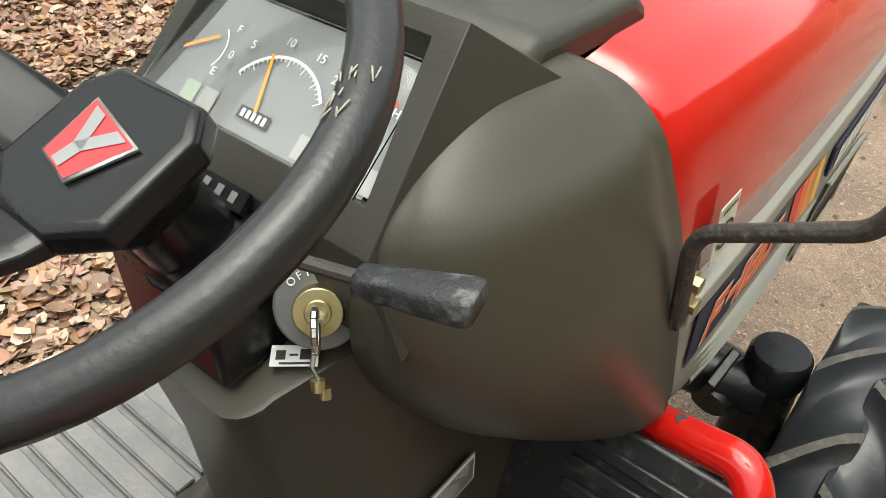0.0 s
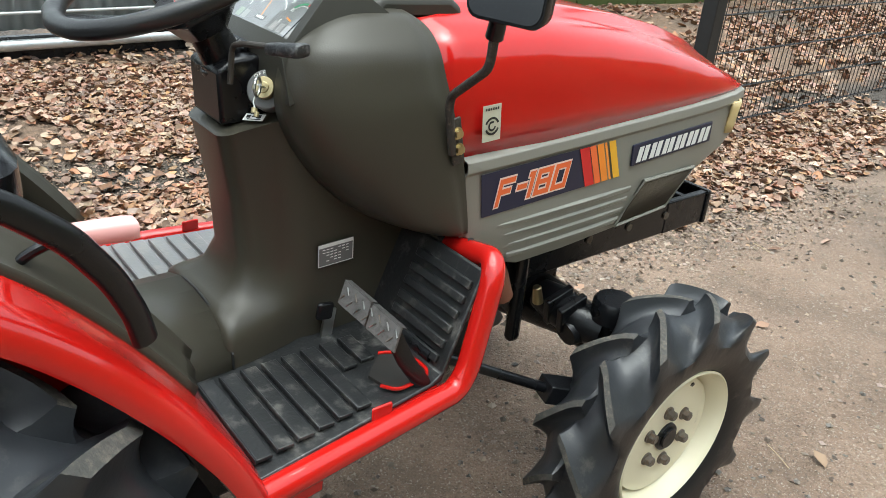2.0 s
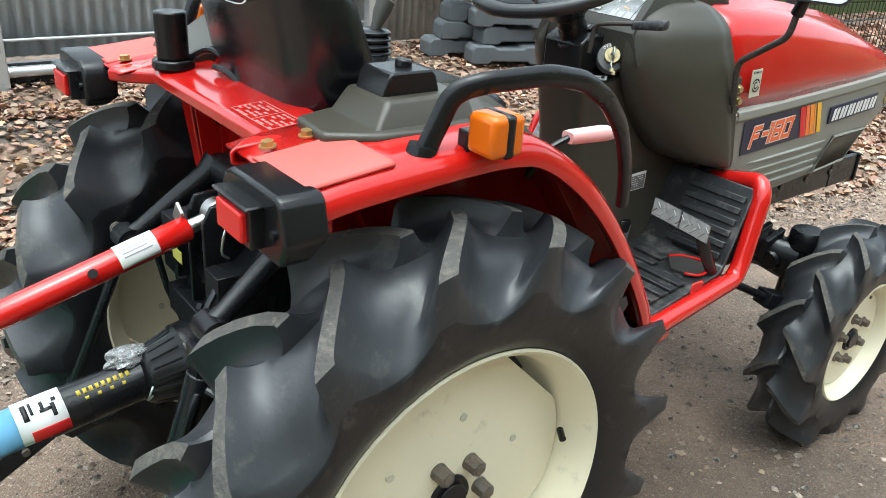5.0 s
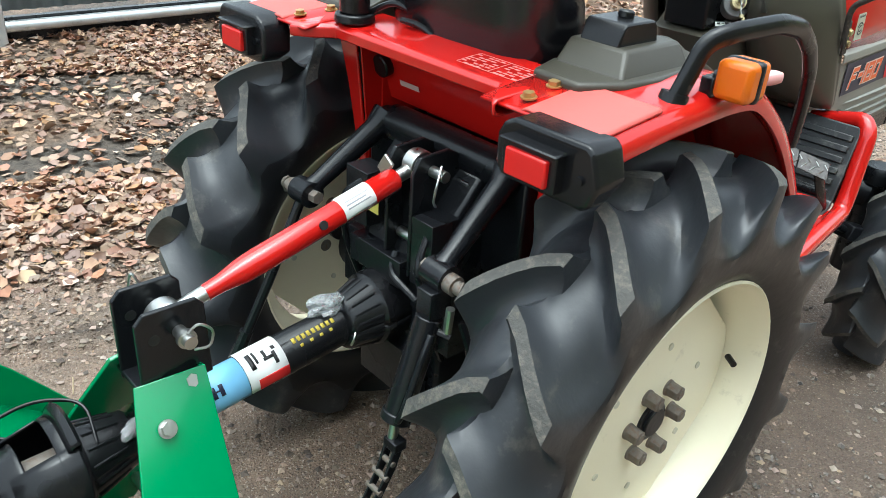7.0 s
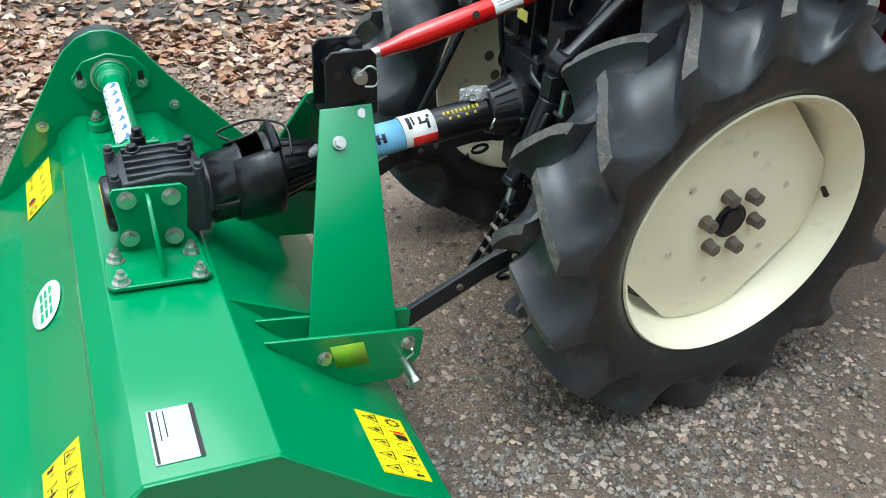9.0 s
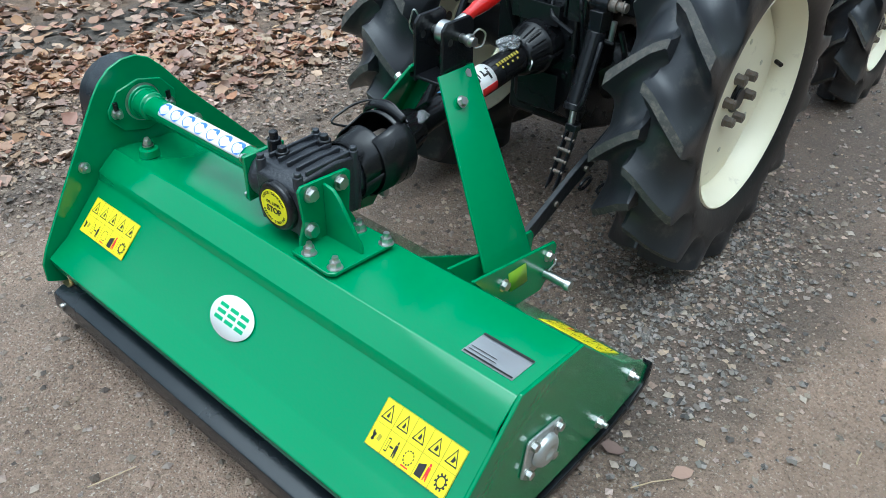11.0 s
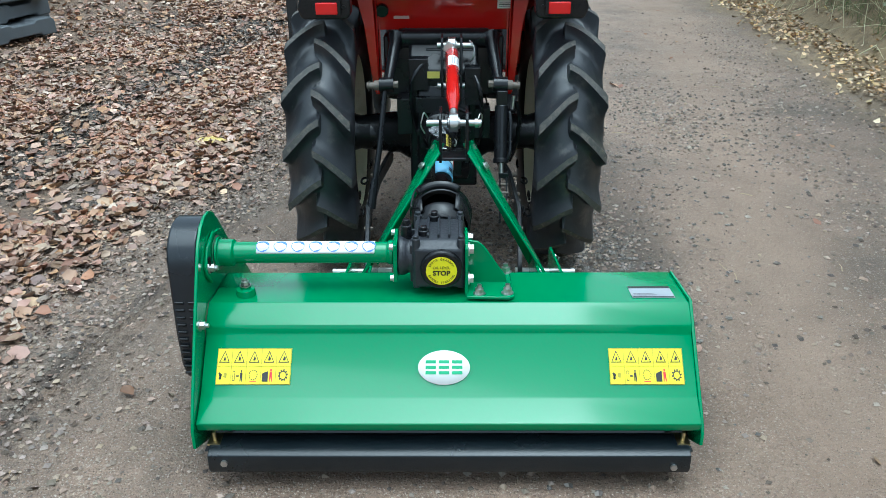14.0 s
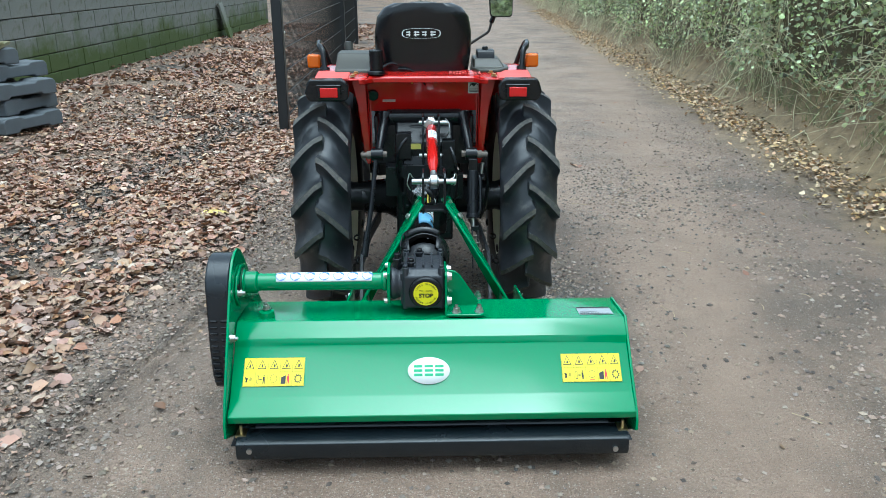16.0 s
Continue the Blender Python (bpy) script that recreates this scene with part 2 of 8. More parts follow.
def hexbolt(bm, p, d, r=0.011, h=0.008, washer=True, stud=0.0):
    p, d = Vector(p), Vector(d).normalized()
    if washer:
        cyl(bm, p, p + d * 0.002, r * 1.35, n=16)
    cyl(bm, p, p + d * (h + 0.002), r, n=6)
    if stud:
        cyl(bm, p, p + d * (h + stud), r * 0.55, n=10)


def card(bm, o, u, v, lift=0.0012, mi=0, thick=0.0008):
    """A thin printed piece: corner o, edges u and v."""
    o, u, v = Vector(o), Vector(u), Vector(v)
    n = u.cross(v).normalized()
    o = o + n * lift
    a = [bm.verts.new(o + n * w + u * i + v * j) for w in (-thick, 0) for i, j in ((0, 0), (1, 0), (1, 1), (0, 1))]
    for f in ((0, 3, 2, 1), (4, 5, 6, 7), (0, 1, 5, 4), (1, 2, 6, 5), (2, 3, 7, 6), (3, 0, 4, 7)):
        bm.faces.new([a[i] for i in f]).material_index = mi


def patch(bm, o, u, v, pts, lift=0.002, mi=0):
    """A flat printed shape with the outline pts in units of the edges u and v."""
    o, u, v = Vector(o), Vector(u), Vector(v)
    n = u.cross(v).normalized() * lift
    bm.faces.new([bm.verts.new(o + n + u * a + v * b) for a, b in pts]).material_index = mi


def lettering(text, size, o, u, v, material, parent, name, lift=0.002, align="CENTER", label="", shear=0.0, bold=0.0, wide=1.0):
    """Words as a thin mesh: middle o, reading along u, up along v."""
    cu = bpy.data.curves.new(name, "FONT")
    cu.body, cu.size, cu.align_x, cu.align_y, cu.extrude, cu.shear, cu.offset = text, size, align, "CENTER", 0.0003, shear, bold
    tmp = new(name, cu)
    me = bpy.data.meshes.new_from_object(tmp.evaluated_get(bpy.context.evaluated_depsgraph_get()))
    bpy.data.objects.remove(tmp)
    u, v = Vector(u).normalized(), Vector(v).normalized()
    n = u.cross(v).normalized()
    v = n.cross(u)
    m = Matrix((u * wide, v, n)).transposed().to_4x4()
    m.translation = Vector(o) + n * lift
    me.transform(m)
    me.materials.clear()
    me.materials.append(material)
    ob = new(name, me)
    ob.parent = parent
    up = parent
    while up is not None:
        ob.location -= up.location
        up = up.parent
    if label:
        ob["label"] = label
    return ob


# ---- ground ----
def ground_z(x, y):
    """Height of the lane and its verges."""
    n = noise.noise(Vector((x * 0.7, y * 0.7, 0.3))) * 0.018 + noise.noise(Vector((x * 3, y * 3, 1.3))) * 0.007 + noise.noise(Vector((x * 9, y * 9, 2.7))) * 0.003
    n *= min(1.0, 0.45 + abs(x) * 0.3)
    edge = lane_right(y)
    if x > edge:
        d = x - edge
        n += min(d, 0.5) * 0.12 + max(0.0, min(d - 0.5, 1.0)) * 1.15
    if x < -1.0:
        n += min(-1.0 - x, 3.0) * 0.012
        n += 0.02 * max(0.0, noise.noise(Vector((x * 2, y * 2, 5))))
    if -1.6 < x < -0.7 and -2.6 < y < 1.4:
        a = x + 1.105 - 0.215 * (y + 0.788)
        wear = 0.55 + 0.45 * noise.noise(Vector((y * 7, 0.2, x)))
        for off, deep, lo, hi in ((0.0, 0.042, -2.6, 0.2), (0.05, 0.028, -1.6, 0.3), (0.105, 0.016, -1.2, 0.9), (-0.19, 0.020, -0.2, 1.4), (-0.235, 0.020, -0.1, 1.4), (-0.15, 0.016, 0.0, 1.3), (-0.10, 0.012, -0.3, 1.2)):
            if lo < y < hi:
                n -= deep * wear * math.exp(-((a - off) / 0.013) ** 2) * min(1.0, (y - lo) * 4, (hi - y) * 4)
                n += 0.4 * deep * math.exp(-((a - off - 0.028) / 0.014) ** 2) * min(1.0, (y - lo) * 4, (hi - y) * 4)
    return n - 0.012


def lane_right(y):
    return 2.35 + 0.06 * max(0.0, y) - (0.0009 * (y - 10) ** 2 if y > 10 else 0.0)


def axis_steps(marks):
    out = []
    for a, b, s in marks:
        out += list(np.arange(a, b, s))
    return out + [marks[-1][1]]


def lane_left(y):
    return float(np.interp(y, (-2.0, -0.5, 0.0, 0.67, 1.34, 3.0), (-1.40, -1.36, -1.26, -0.95, -0.84, -0.62)))


def ground_material():
    m = bpy.data.materials.new("damp_gravel_lane_and_leaf_litter")
    m.use_nodes = True
    n, l = m.node_tree.nodes, m.node_tree.links
    b = n["Principled BSDF"]
    geo = n.new("ShaderNodeNewGeometry")
    pos = geo.outputs["Position"]

    def tex(scale, detail=6.0, rough=0.6):
        t = n.new("ShaderNodeTexNoise")
        t.inputs["Scale"].default_value, t.inputs["Detail"].default_value, t.inputs["Roughness"].default_value = scale, detail, rough
        l.new(pos, t.inputs["Vector"])
        return t.outputs[0]

    def ramp(src, p0, p1, c0=(0, 0, 0), c1=(1, 1, 1)):
        r = n.new("ShaderNodeValToRGB")
        r.color_ramp.elements[0].position, r.color_ramp.elements[1].position = p0, p1
        r.color_ramp.elements[0].color, r.color_ramp.elements[1].color = (*c0, 1), (*c1, 1)
        l.new(src, r.inputs[0])
        return r.outputs[0]

    def mix(f, a, bb):
        x = n.new("ShaderNodeMix")
        x.data_type = "RGBA"
        for sock, v in ((0, f), (6, a), (7, bb)):
            if isinstance(v, tuple):
                x.inputs[sock].default_value = (*v, 1)
            elif isinstance(v, float):
                x.inputs[sock].default_value = v
            else:
                l.new(v, x.inputs[sock])
        return x.outputs[2]

    def maths(op, a, bb):
        x = n.new("ShaderNodeMath")
        x.operation = op
        for sock, v in ((0, a), (1, bb)):
            if isinstance(v, float):
                x.inputs[sock].default_value = v
            else:
                l.new(v, x.inputs[sock])
        return x.outputs[0]

    lane = ramp(tex(1.6, 8.0, 0.65), 0.3, 0.72, (0.178, 0.116, 0.080), (0.355, 0.242, 0.172))
    lane = mix(ramp(tex(60.0, 6.0, 0.75), 0.50, 0.66), lane, mix(0.4, lane, (0.44, 0.34, 0.25)))
    lane = mix(ramp(tex(80.0, 7.0, 0.85), 0.50, 0.62), lane, mix(0.45, lane, (0.045, 0.036, 0.029)))
    lane = mix(ramp(tex(0.9, 8.0, 0.72), 0.47, 0.62), lane, mix(0.68, lane, (0.085, 0.062, 0.045)))
    lane = mix(ramp(tex(240.0, 3.0, 0.7), 0.42, 0.50), mix(0.32, lane, (0.05, 0.042, 0.035)), lane)
    lane = mix(ramp(tex(170.0, 2.0, 0.6), 0.60, 0.66), lane, mix(0.6, lane, (0.52, 0.46, 0.39)))
    sep = n.new("ShaderNodeSeparateXYZ")
    l.new(pos, sep.inputs[0])
    side = n.new("ShaderNodeMapRange")
    side.inputs[1].default_value, side.inputs[2].default_value = 1.60, 1.95
    l.new(maths("ADD", maths("SUBTRACT", sep.outputs[0], maths("MULTIPLY", sep.outputs[1], 0.15)), maths("MULTIPLY", maths("SUBTRACT", tex(1.1, 6.0, 0.7), 0.5), 1.1)), side.inputs[0])
    trackx = maths("ADD", maths("SUBTRACT", maths("SUBTRACT", sep.outputs[0], 1.25), maths("MULTIPLY", sep.outputs[1], 0.165)), maths("MULTIPLY", maths("SUBTRACT", tex(1.9, 6.0, 0.65), 0.5), 0.7))
    track = ramp(maths("ABSOLUTE", trackx, 0.0), 0.10, 0.42, (1, 1, 1), (0, 0, 0))
    lane = mix(maths("MULTIPLY", track, 0.62), lane, ramp(tex(5.0, 8.0, 0.7), 0.3, 0.7, (0.235, 0.158, 0.110), (0.325, 0.228, 0.163)))
    lane = mix(maths("MULTIPLY", side.outputs[0], 0.34), lane, mix(0.8, lane, (0.050, 0.044, 0.038)))
    vor = n.new("ShaderNodeTexVoronoi")
    vor.inputs["Scale"].default_value = 120.0
    l.new(pos, vor.inputs["Vector"])
    stones = ramp(vor.outputs["Distance"], 0.10, 0.42, (1, 1, 1), (0, 0, 0))
    lane = mix(maths("MULTIPLY", stones, ramp(tex(2.2, 4.0), 0.45, 0.7)), lane, mix(0.35, lane, (0.34, 0.29, 0.24)))
    litter = ramp(tex(22.0, 8.0, 0.75), 0.32, 0.7, (0.075, 0.05, 0.034), (0.30, 0.195, 0.125))
    soil = ramp(tex(30.0, 8.0, 0.8), 0.3, 0.75, (0.026, 0.021, 0.017), (0.150, 0.118, 0.090))
    litter = mix(ramp(tex(0.75, 4.0, 0.5), 0.50, 0.62), litter, soil)
    strip = maths("ADD", maths("SUBTRACT", maths("ADD", sep.outputs[0], 2.19), maths("MULTIPLY", sep.outputs[1], 0.14)), maths("MULTIPLY", maths("SUBTRACT", tex(1.7, 5.0, 0.6), 0.5), 0.5))
    litter = mix(ramp(maths("ABSOLUTE", strip, 0.0), 0.16, 0.34, (1, 1, 1), (0, 0, 0)), litter, soil)
    wob = maths("MULTIPLY", maths("SUBTRACT", tex(1.4, 6.0, 0.65), 0.5), 0.9)
    edge = maths("MULTIPLY_ADD", maths("MAXIMUM", maths("MINIMUM", sep.outputs[1], 2.0), -2.0), 0.20)
    edge.node.inputs[2].default_value = -1.22
    off = maths("SUBTRACT", maths("ADD", sep.outputs[0], wob), edge)
    mr = n.new("ShaderNodeMapRange")
    mr.inputs[1].default_value, mr.inputs[2].default_value = -0.25, 0.12
    l.new(off, mr.inputs[0])
    col = mix(mr.outputs[0], litter, lane)
    along = n.new("ShaderNodeMapRange")
    along.inputs[1].default_value, along.inputs[2].default_value = 1.6, 0.2
    l.new(sep.outputs[1], along.inputs[0])
    behind = n.new("ShaderNodeMapRange")
    behind.inputs[1].default_value, behind.inputs[2].default_value = -3.0, -2.2
    l.new(sep.outputs[1], behind.inputs[0])
    rutx = maths("ADD", maths("SUBTRACT", sep.outputs[0], maths("MULTIPLY", sep.outputs[1], 0.215)), maths("MULTIPLY", wob, 0.10))
    band = ramp(maths("ABSOLUTE", maths("ADD", rutx, 0.94), 0.0), 0.05, 0.34, (1, 1, 1), (0, 0, 0))
    churn = maths("MULTIPLY", maths("MULTIPLY", band, ramp(tex(6.0, 6.0, 0.7), 0.30, 0.55)), along.outputs[0])
    col = mix(maths("MULTIPLY", churn, 0.72), col, mix(0.45, soil, (0.13, 0.095, 0.07)))
    # Shade inside the rut put into the colour: a near-black broken line.
    rut_shade = ramp(maths("ABSOLUTE", maths("ADD", rutx, 0.936), 0.0), 0.004, 0.032, (1, 1, 1), (0, 0, 0))
    rut_shade = maths("MULTIPLY", maths("MULTIPLY", rut_shade, ramp(tex(9.0, 6.0, 0.7), 0.35, 0.55)), maths("MULTIPLY", along.outputs[0], behind.outputs[0]))
    col = mix(maths("MULTIPLY", rut_shade, 0.85), col, (0.018, 0.014, 0.011))
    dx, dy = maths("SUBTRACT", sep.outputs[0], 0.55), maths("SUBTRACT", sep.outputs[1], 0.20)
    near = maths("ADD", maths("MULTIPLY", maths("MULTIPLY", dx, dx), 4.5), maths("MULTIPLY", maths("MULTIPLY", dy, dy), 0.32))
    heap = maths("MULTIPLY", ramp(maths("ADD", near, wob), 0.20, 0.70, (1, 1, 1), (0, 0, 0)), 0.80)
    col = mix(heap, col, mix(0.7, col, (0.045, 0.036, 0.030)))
    right = n.new("ShaderNodeMapRange")
    right.inputs[1].default_value, right.inputs[2].default_value = 2.25, 2.75
    redge = maths("SUBTRACT", maths("ADD", sep.outputs[0], wob), maths("MULTIPLY", maths("MAXIMUM", sep.outputs[1], 0.0), 0.055))
    l.new(redge, right.inputs[0])
    col = mix(right.outputs[0], col, ramp(tex(7.0, 8.0, 0.7), 0.3, 0.7, (0.13, 0.092, 0.048), (0.42, 0.300, 0.165)))
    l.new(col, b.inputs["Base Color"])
    rr = n.new("ShaderNodeMapRange")
    rr.inputs[3].default_value, rr.inputs[4].default_value = 0.42, 0.85
    l.new(tex(2.4, 6.0), rr.inputs[0])
    l.new(rr.outputs[0], b.inputs["Roughness"])
    h = maths("ADD", maths("MULTIPLY", tex(70.0, 8.0, 0.75), 0.6), maths("MULTIPLY", stones, 0.5))
    h = maths("ADD", h, maths("MULTIPLY", tex(12.0, 6.0, 0.7), 1.2))
    bn = n.new("ShaderNodeBump")
    bn.inputs["Strength"].default_value, bn.inputs["Distance"].default_value = 0.75, 0.020
    l.new(h, bn.inputs["Height"])
    l.new(bn.outputs[0], b.inputs["Normal"])
    return m


LANE = ground_material()
bm = BM()
gx = axis_steps([(-300, -40, 40), (-40, -8, 4), (-8, -2.2, 0.25), (-2.2, -1.5, 0.05), (-1.5, -0.8, 0.0125), (-0.8, 2.6, 0.05), (2.6, 6, 0.2), (6, 40, 4), (40, 301, 40)])
gy = axis_steps([(-300, -30, 30), (-30, -6, 3), (-6, -2.5, 0.25), (-2.5, 3.0, 0.055), (3.0, 8.0, 0.2), (8, 30, 1.0), (30, 301, 30)])
grid(bm, [[(x, y, ground_z(x, y) if abs(x) < 40 and abs(y) < 60 else (0.9 if x > 0 else 0.05)) for x in gx] for y in gy])
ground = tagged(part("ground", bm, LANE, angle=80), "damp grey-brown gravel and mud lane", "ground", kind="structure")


# ---- compact tractor ----
tractor = thing("compact_tractor", "red and olive-grey compact tractor with cream wheels, parked on the lane", "tractor")


def tread_half(bm, c, s, W, R, Rrim, lugs, lugh, sweep, phase):
    """One half of a bar-tread tyre: worn bars run from the middle over the shoulder, with scooped hollows between them."""
    k, R0, h, o = R / 0.448, R - lugh, R - Rrim, W * 0.39
    foot = [(0.488 * W, R - 0.112 * k), (0.478 * W, Rrim + 0.26 * h), (0.455 * W, Rrim + 0.14 * h), (o + 0.004, Rrim + 0.006), (o - 0.008, Rrim - 0.006)]
    bar = [(-0.016 * k, R0 - 0.015 * k), (-0.012 * k, R - 0.002 * k), (-0.008 * k, R), (0.08 * W, R), (0.17 * W, R - 0.001 * k), (0.26 * W, R - 0.003 * k), (0.35 * W, R - 0.007 * k),
           (0.43 * W, R - 0.012 * k), (0.468 * W, R - 0.018 * k), (0.477 * W, R - 0.027 * k), (0.481 * W, R - 0.055 * k), (0.484 * W, R - 0.080 * k)] + foot
    dip = [(-0.016 * k, R0 - 0.015 * k), (-0.012 * k, R0 - 0.007 * k), (0, R0), (0.08 * W, R0), (0.17 * W, R0 - 0.004 * k), (0.25 * W, R0 - 0.013 * k), (0.315 * W, R0 - 0.027 * k),
           (0.365 * W, R0 - 0.042 * k), (0.408 * W, R0 - 0.054 * k), (0.437 * W, R0 - 0.061 * k), (0.457 * W, R0 - 0.066 * k), (0.473 * W, R0 - 0.070 * k)] + foot
    fall = (5.5, 5.5, 5.5, 5.5, 5.0, 4.4, 3.8, 3.2, 2.8, 2.6, 2.4, 2.2, 2, 2, 2, 2, 2)
    pitch = 2 * math.pi * R / lugs
    fore, aft = pitch * 0.46, pitch * 0.54
    rows = []
    for i, ((xb, rb), (xd, rd), p) in enumerate(zip(bar, dip, fall)):
        u = min(1.0, max(0.0, xb / (0.468 * W))) + 0.035 * max(0, i - 8) * (i < 13) + 0.14 * (i >= 13)
        hw = (0.0105 + 0.005 * min(u, 1.0)) * k
        row = []
        for n in range(lugs):
            mid = phase + 2 * math.pi * (n + (0.5 if s < 0 else 0.0)) / lugs - sweep * (0.85 * u + 0.15 * u * u)
            wob = 0.0012 * k * math.sin(n * 2.3 + i * 1.1)
            for d, e in [(-hw - q * (aft - hw), q) for q in (1, 0.75, 0.5, 0.3, 0.15, 0.06)] + [(-hw + wob, 0), (wob, 0), (hw + wob, 0)] + [(hw + q * (fore - hw), q) for q in (0.06, 0.15, 0.3, 0.5, 0.75)]:
                f = (1 - e) ** p
                x, r, t = xd + (xb - xd) * f, rd + (rb - rd) * f, mid + d / R
                row.append(bm.verts.new((c[0] + s * x, c[1] + r * math.cos(t), c[2] + r * math.sin(t))))
        rows.append(row)
    n = len(rows[0])
    for i, (ra, rb) in enumerate(zip(rows, rows[1:])):
        for j in range(n):
            top = j % 14 in (6, 7) and 1 <= i < 8
            bm.faces.new((ra[j], ra[(j + 1) % n], rb[(j + 1) % n], rb[j])).material_index = 1 if top else 2 if i < 11 else 0


def wheel(name, side, c, W, R, Rrim, lugs, lugh, disc_in, hub_r, nuts, nut_ring, facing, phase=0.0):
    """c: middle of the tyre; side: +1 for the right-hand wheel, -1 for the left."""
    rimw = W * 0.78
    o = rimw / 2
    bm = BM()
    prof = [(o, Rrim), (o + 0.003, Rrim - 0.004), (o - 0.004, Rrim - 0.012), (o - 0.02, Rrim - 0.016), (o - 0.035, Rrim - 0.026), (o - 0.06, Rrim - 0.030),
            (-o + 0.06, Rrim - 0.040), (-o + 0.03, Rrim - 0.02), (-o, Rrim - 0.004), (-o, Rrim), (-o + 0.012, Rrim - 0.006), (0, Rrim - 0.024), (o - 0.012, Rrim - 0.006)]
    lathe(bm, [(side * u, r) for u, r in prof], c, 64, close=True)
    rim = part(name, bm, CREAM, tractor, "cream painted steel wheel with black tractor tyre", angle=40)
    # tyre
    bm = BM()
    for half in (1, -1):
        tread_half(bm, c, half, W, R, Rrim, lugs, lugh, facing * 2 * math.pi / lugs * 0.56, phase)
    part("tyre", bm, [RUBBER, LUGTOP, SKYLIT_TREAD], rim, "black rubber tyre with deep worn lugs", angle=40)
    # disc
    bm = BM()
    d = o - disc_in
    ring, rd = [], Rrim - 0.034
    for k in range(96):
        t = 2 * math.pi * k / 96
        rr = rd * (1.0 if R < 0.4 else min(1.0, 0.915 / max(0.75, math.cos((t * 4 / (2 * math.pi) % 1 - 0.5) * 2 * math.pi / 4))))
        ring.append((rr * math.cos(t), rr * math.sin(t)))
    def at(u, y, z):
        return (c[0] + side * u, c[1] + y, c[2] + z)
    hole = [(hub_r * math.cos(2 * math.pi * k / 96), hub_r * math.sin(2 * math.pi * k / 96)) for k in range(96)]
    bulge = 0.012 if R > 0.4 else 0.004
    ring_loft(bm, [[at(d - 0.008, *p) for p in hole], [at(d, *p) for p in hole], [at(d - bulge * 0.2, y * 0.55, z * 0.55) for y, z in ring], [at(d - bulge, *p) for p in ring], [at(d - bulge - 0.008, *p) for p in ring]], cap=False)
    part("wheel_disc", bm, CREAM, rim, "cream painted pressed steel disc", angle=40)
    bm = BM()
    cyl(bm, at(d - 0.02, 0, 0), at(d + 0.006, 0, 0), hub_r * 0.98, n=32)
    cyl(bm, at(d + 0.0, 0, 0), at(d + 0.012, 0, 0), hub_r * 0.72, n=32)
    part("hub", bm, BLACK, rim, "black steel hub", bev=0.002)
    for k in range(nuts):
        t = 2 * math.pi * (k + (0.87 if R > 0.4 else 0.62)) / nuts
        y, z = nut_ring * math.cos(t), nut_ring * math.sin(t)
        bm = BM()
        cyl(bm, at(d - 0.002, y, z), at(d + 0.003, y, z), 0.0145, n=20)
        long = 0.024 if R > 0.4 else 0.015
        cyl(bm, at(d + 0.002, y, z), at(d + long, y, z), 0.0142 if R > 0.4 else 0.0118, 0.0134 if R > 0.4 else 0.0112, n=6)
        cyl(bm, at(d + long, y, z), at(d + long + 0.002, y, z), 0.0085, n=12)
        part("wheel_nut", bm, RUSTY, rim, "dull steel wheel nut", bev=0.001)
    if R > 0.4:
        for k in range(6):
            t = 2 * math.pi * (k + 0.37) / 6
            y, z = 0.137 * math.cos(t), 0.137 * math.sin(t)
            bm = BM()
            # Solid cream disc stands in for the lit background seen through the hole.
            cyl(bm, at(d - 0.006, y, z), at(d - bulge * 0.2 + 0.0015, y, z), 0.0065, n=14)
            part("lit_bolt_hole", bm, CREAMLAB, rim, "pale disc for light seen through a bolt hole")
    bm = BM()
    t = 0.1 if R > 0.4 else 1.05
    y, z = (Rrim - 0.05) * math.cos(t), (Rrim - 0.05) * math.sin(t)
    cyl(bm, at(o - 0.05, y * 1.06, z * 1.06), at(o - 0.030, y, z), 0.006, n=10)
    part("valve", bm, BLACK_PLASTIC, rim, "black rubber tyre valve")
    return rim


wheel("rear_wheel", 1, (0.402, 0.002, 0.441), 0.226, 0.448, 0.273, 15, 0.038, 0.050, 0.037, 6, 0.061, -1, radians(112.4))
wheel("rear_wheel", -1, (-0.394, 0.002, 0.441), 0.226, 0.448, 0.273, 15, 0.038, 0.050, 0.037, 6, 0.061, -1, radians(122.8))
wheel("front_wheel", 1, (0.388, 1.366, 0.268), 0.165, 0.306, 0.169, 12, 0.028, 0.028, 0.032, 6, 0.062, -1, 0.2)
wheel("front_wheel", -1, (-0.388, 1.366, 0.268), 0.165, 0.306, 0.169, 12, 0.028, 0.028, 0.032, 6, 0.062, -1, 0.05)

# driveline and frame
bm = BM()
prism(bm, [(-0.17, 0.30), (-0.17, 0.70), (-0.10, 0.78), (0.12, 0.78), (0.2, 0.64), (0.55, 0.56), (0.98, 0.56), (0.98, 0.32), (0.3, 0.27), (0.0, 0.25)], -0.115, 0.115)
prism(bm, [(-0.19, 0.36), (-0.19, 0.62), (-0.17, 0.66), (-0.17, 0.32)], -0.09, 0.09)
part("transmission_case", bm, BLACK, tractor, "black painted cast transmission case", bev=0.012, segs=3)
for s in (1, -1):
    bm = BM()
    tube(bm, [(s * 0.10, 0.002, 0.441), (s * 0.16, 0.002, 0.441), (s * 0.30, 0.002, 0.441), (s * 0.335, 0.002, 0.441)], [0.11, 0.075, 0.06, 0.07], 20)
    for k in range(6):
        t = 2 * math.pi * k / 6
        hexbolt(bm, (s * 0.105, -0.012 + 0.1 * math.cos(t), 0.452 + 0.1 * math.sin(t)), (s, 0, 0), 0.009)
    part("axle_housing", bm, BLACK, tractor, "black cast rear axle housing")
bm = BM()
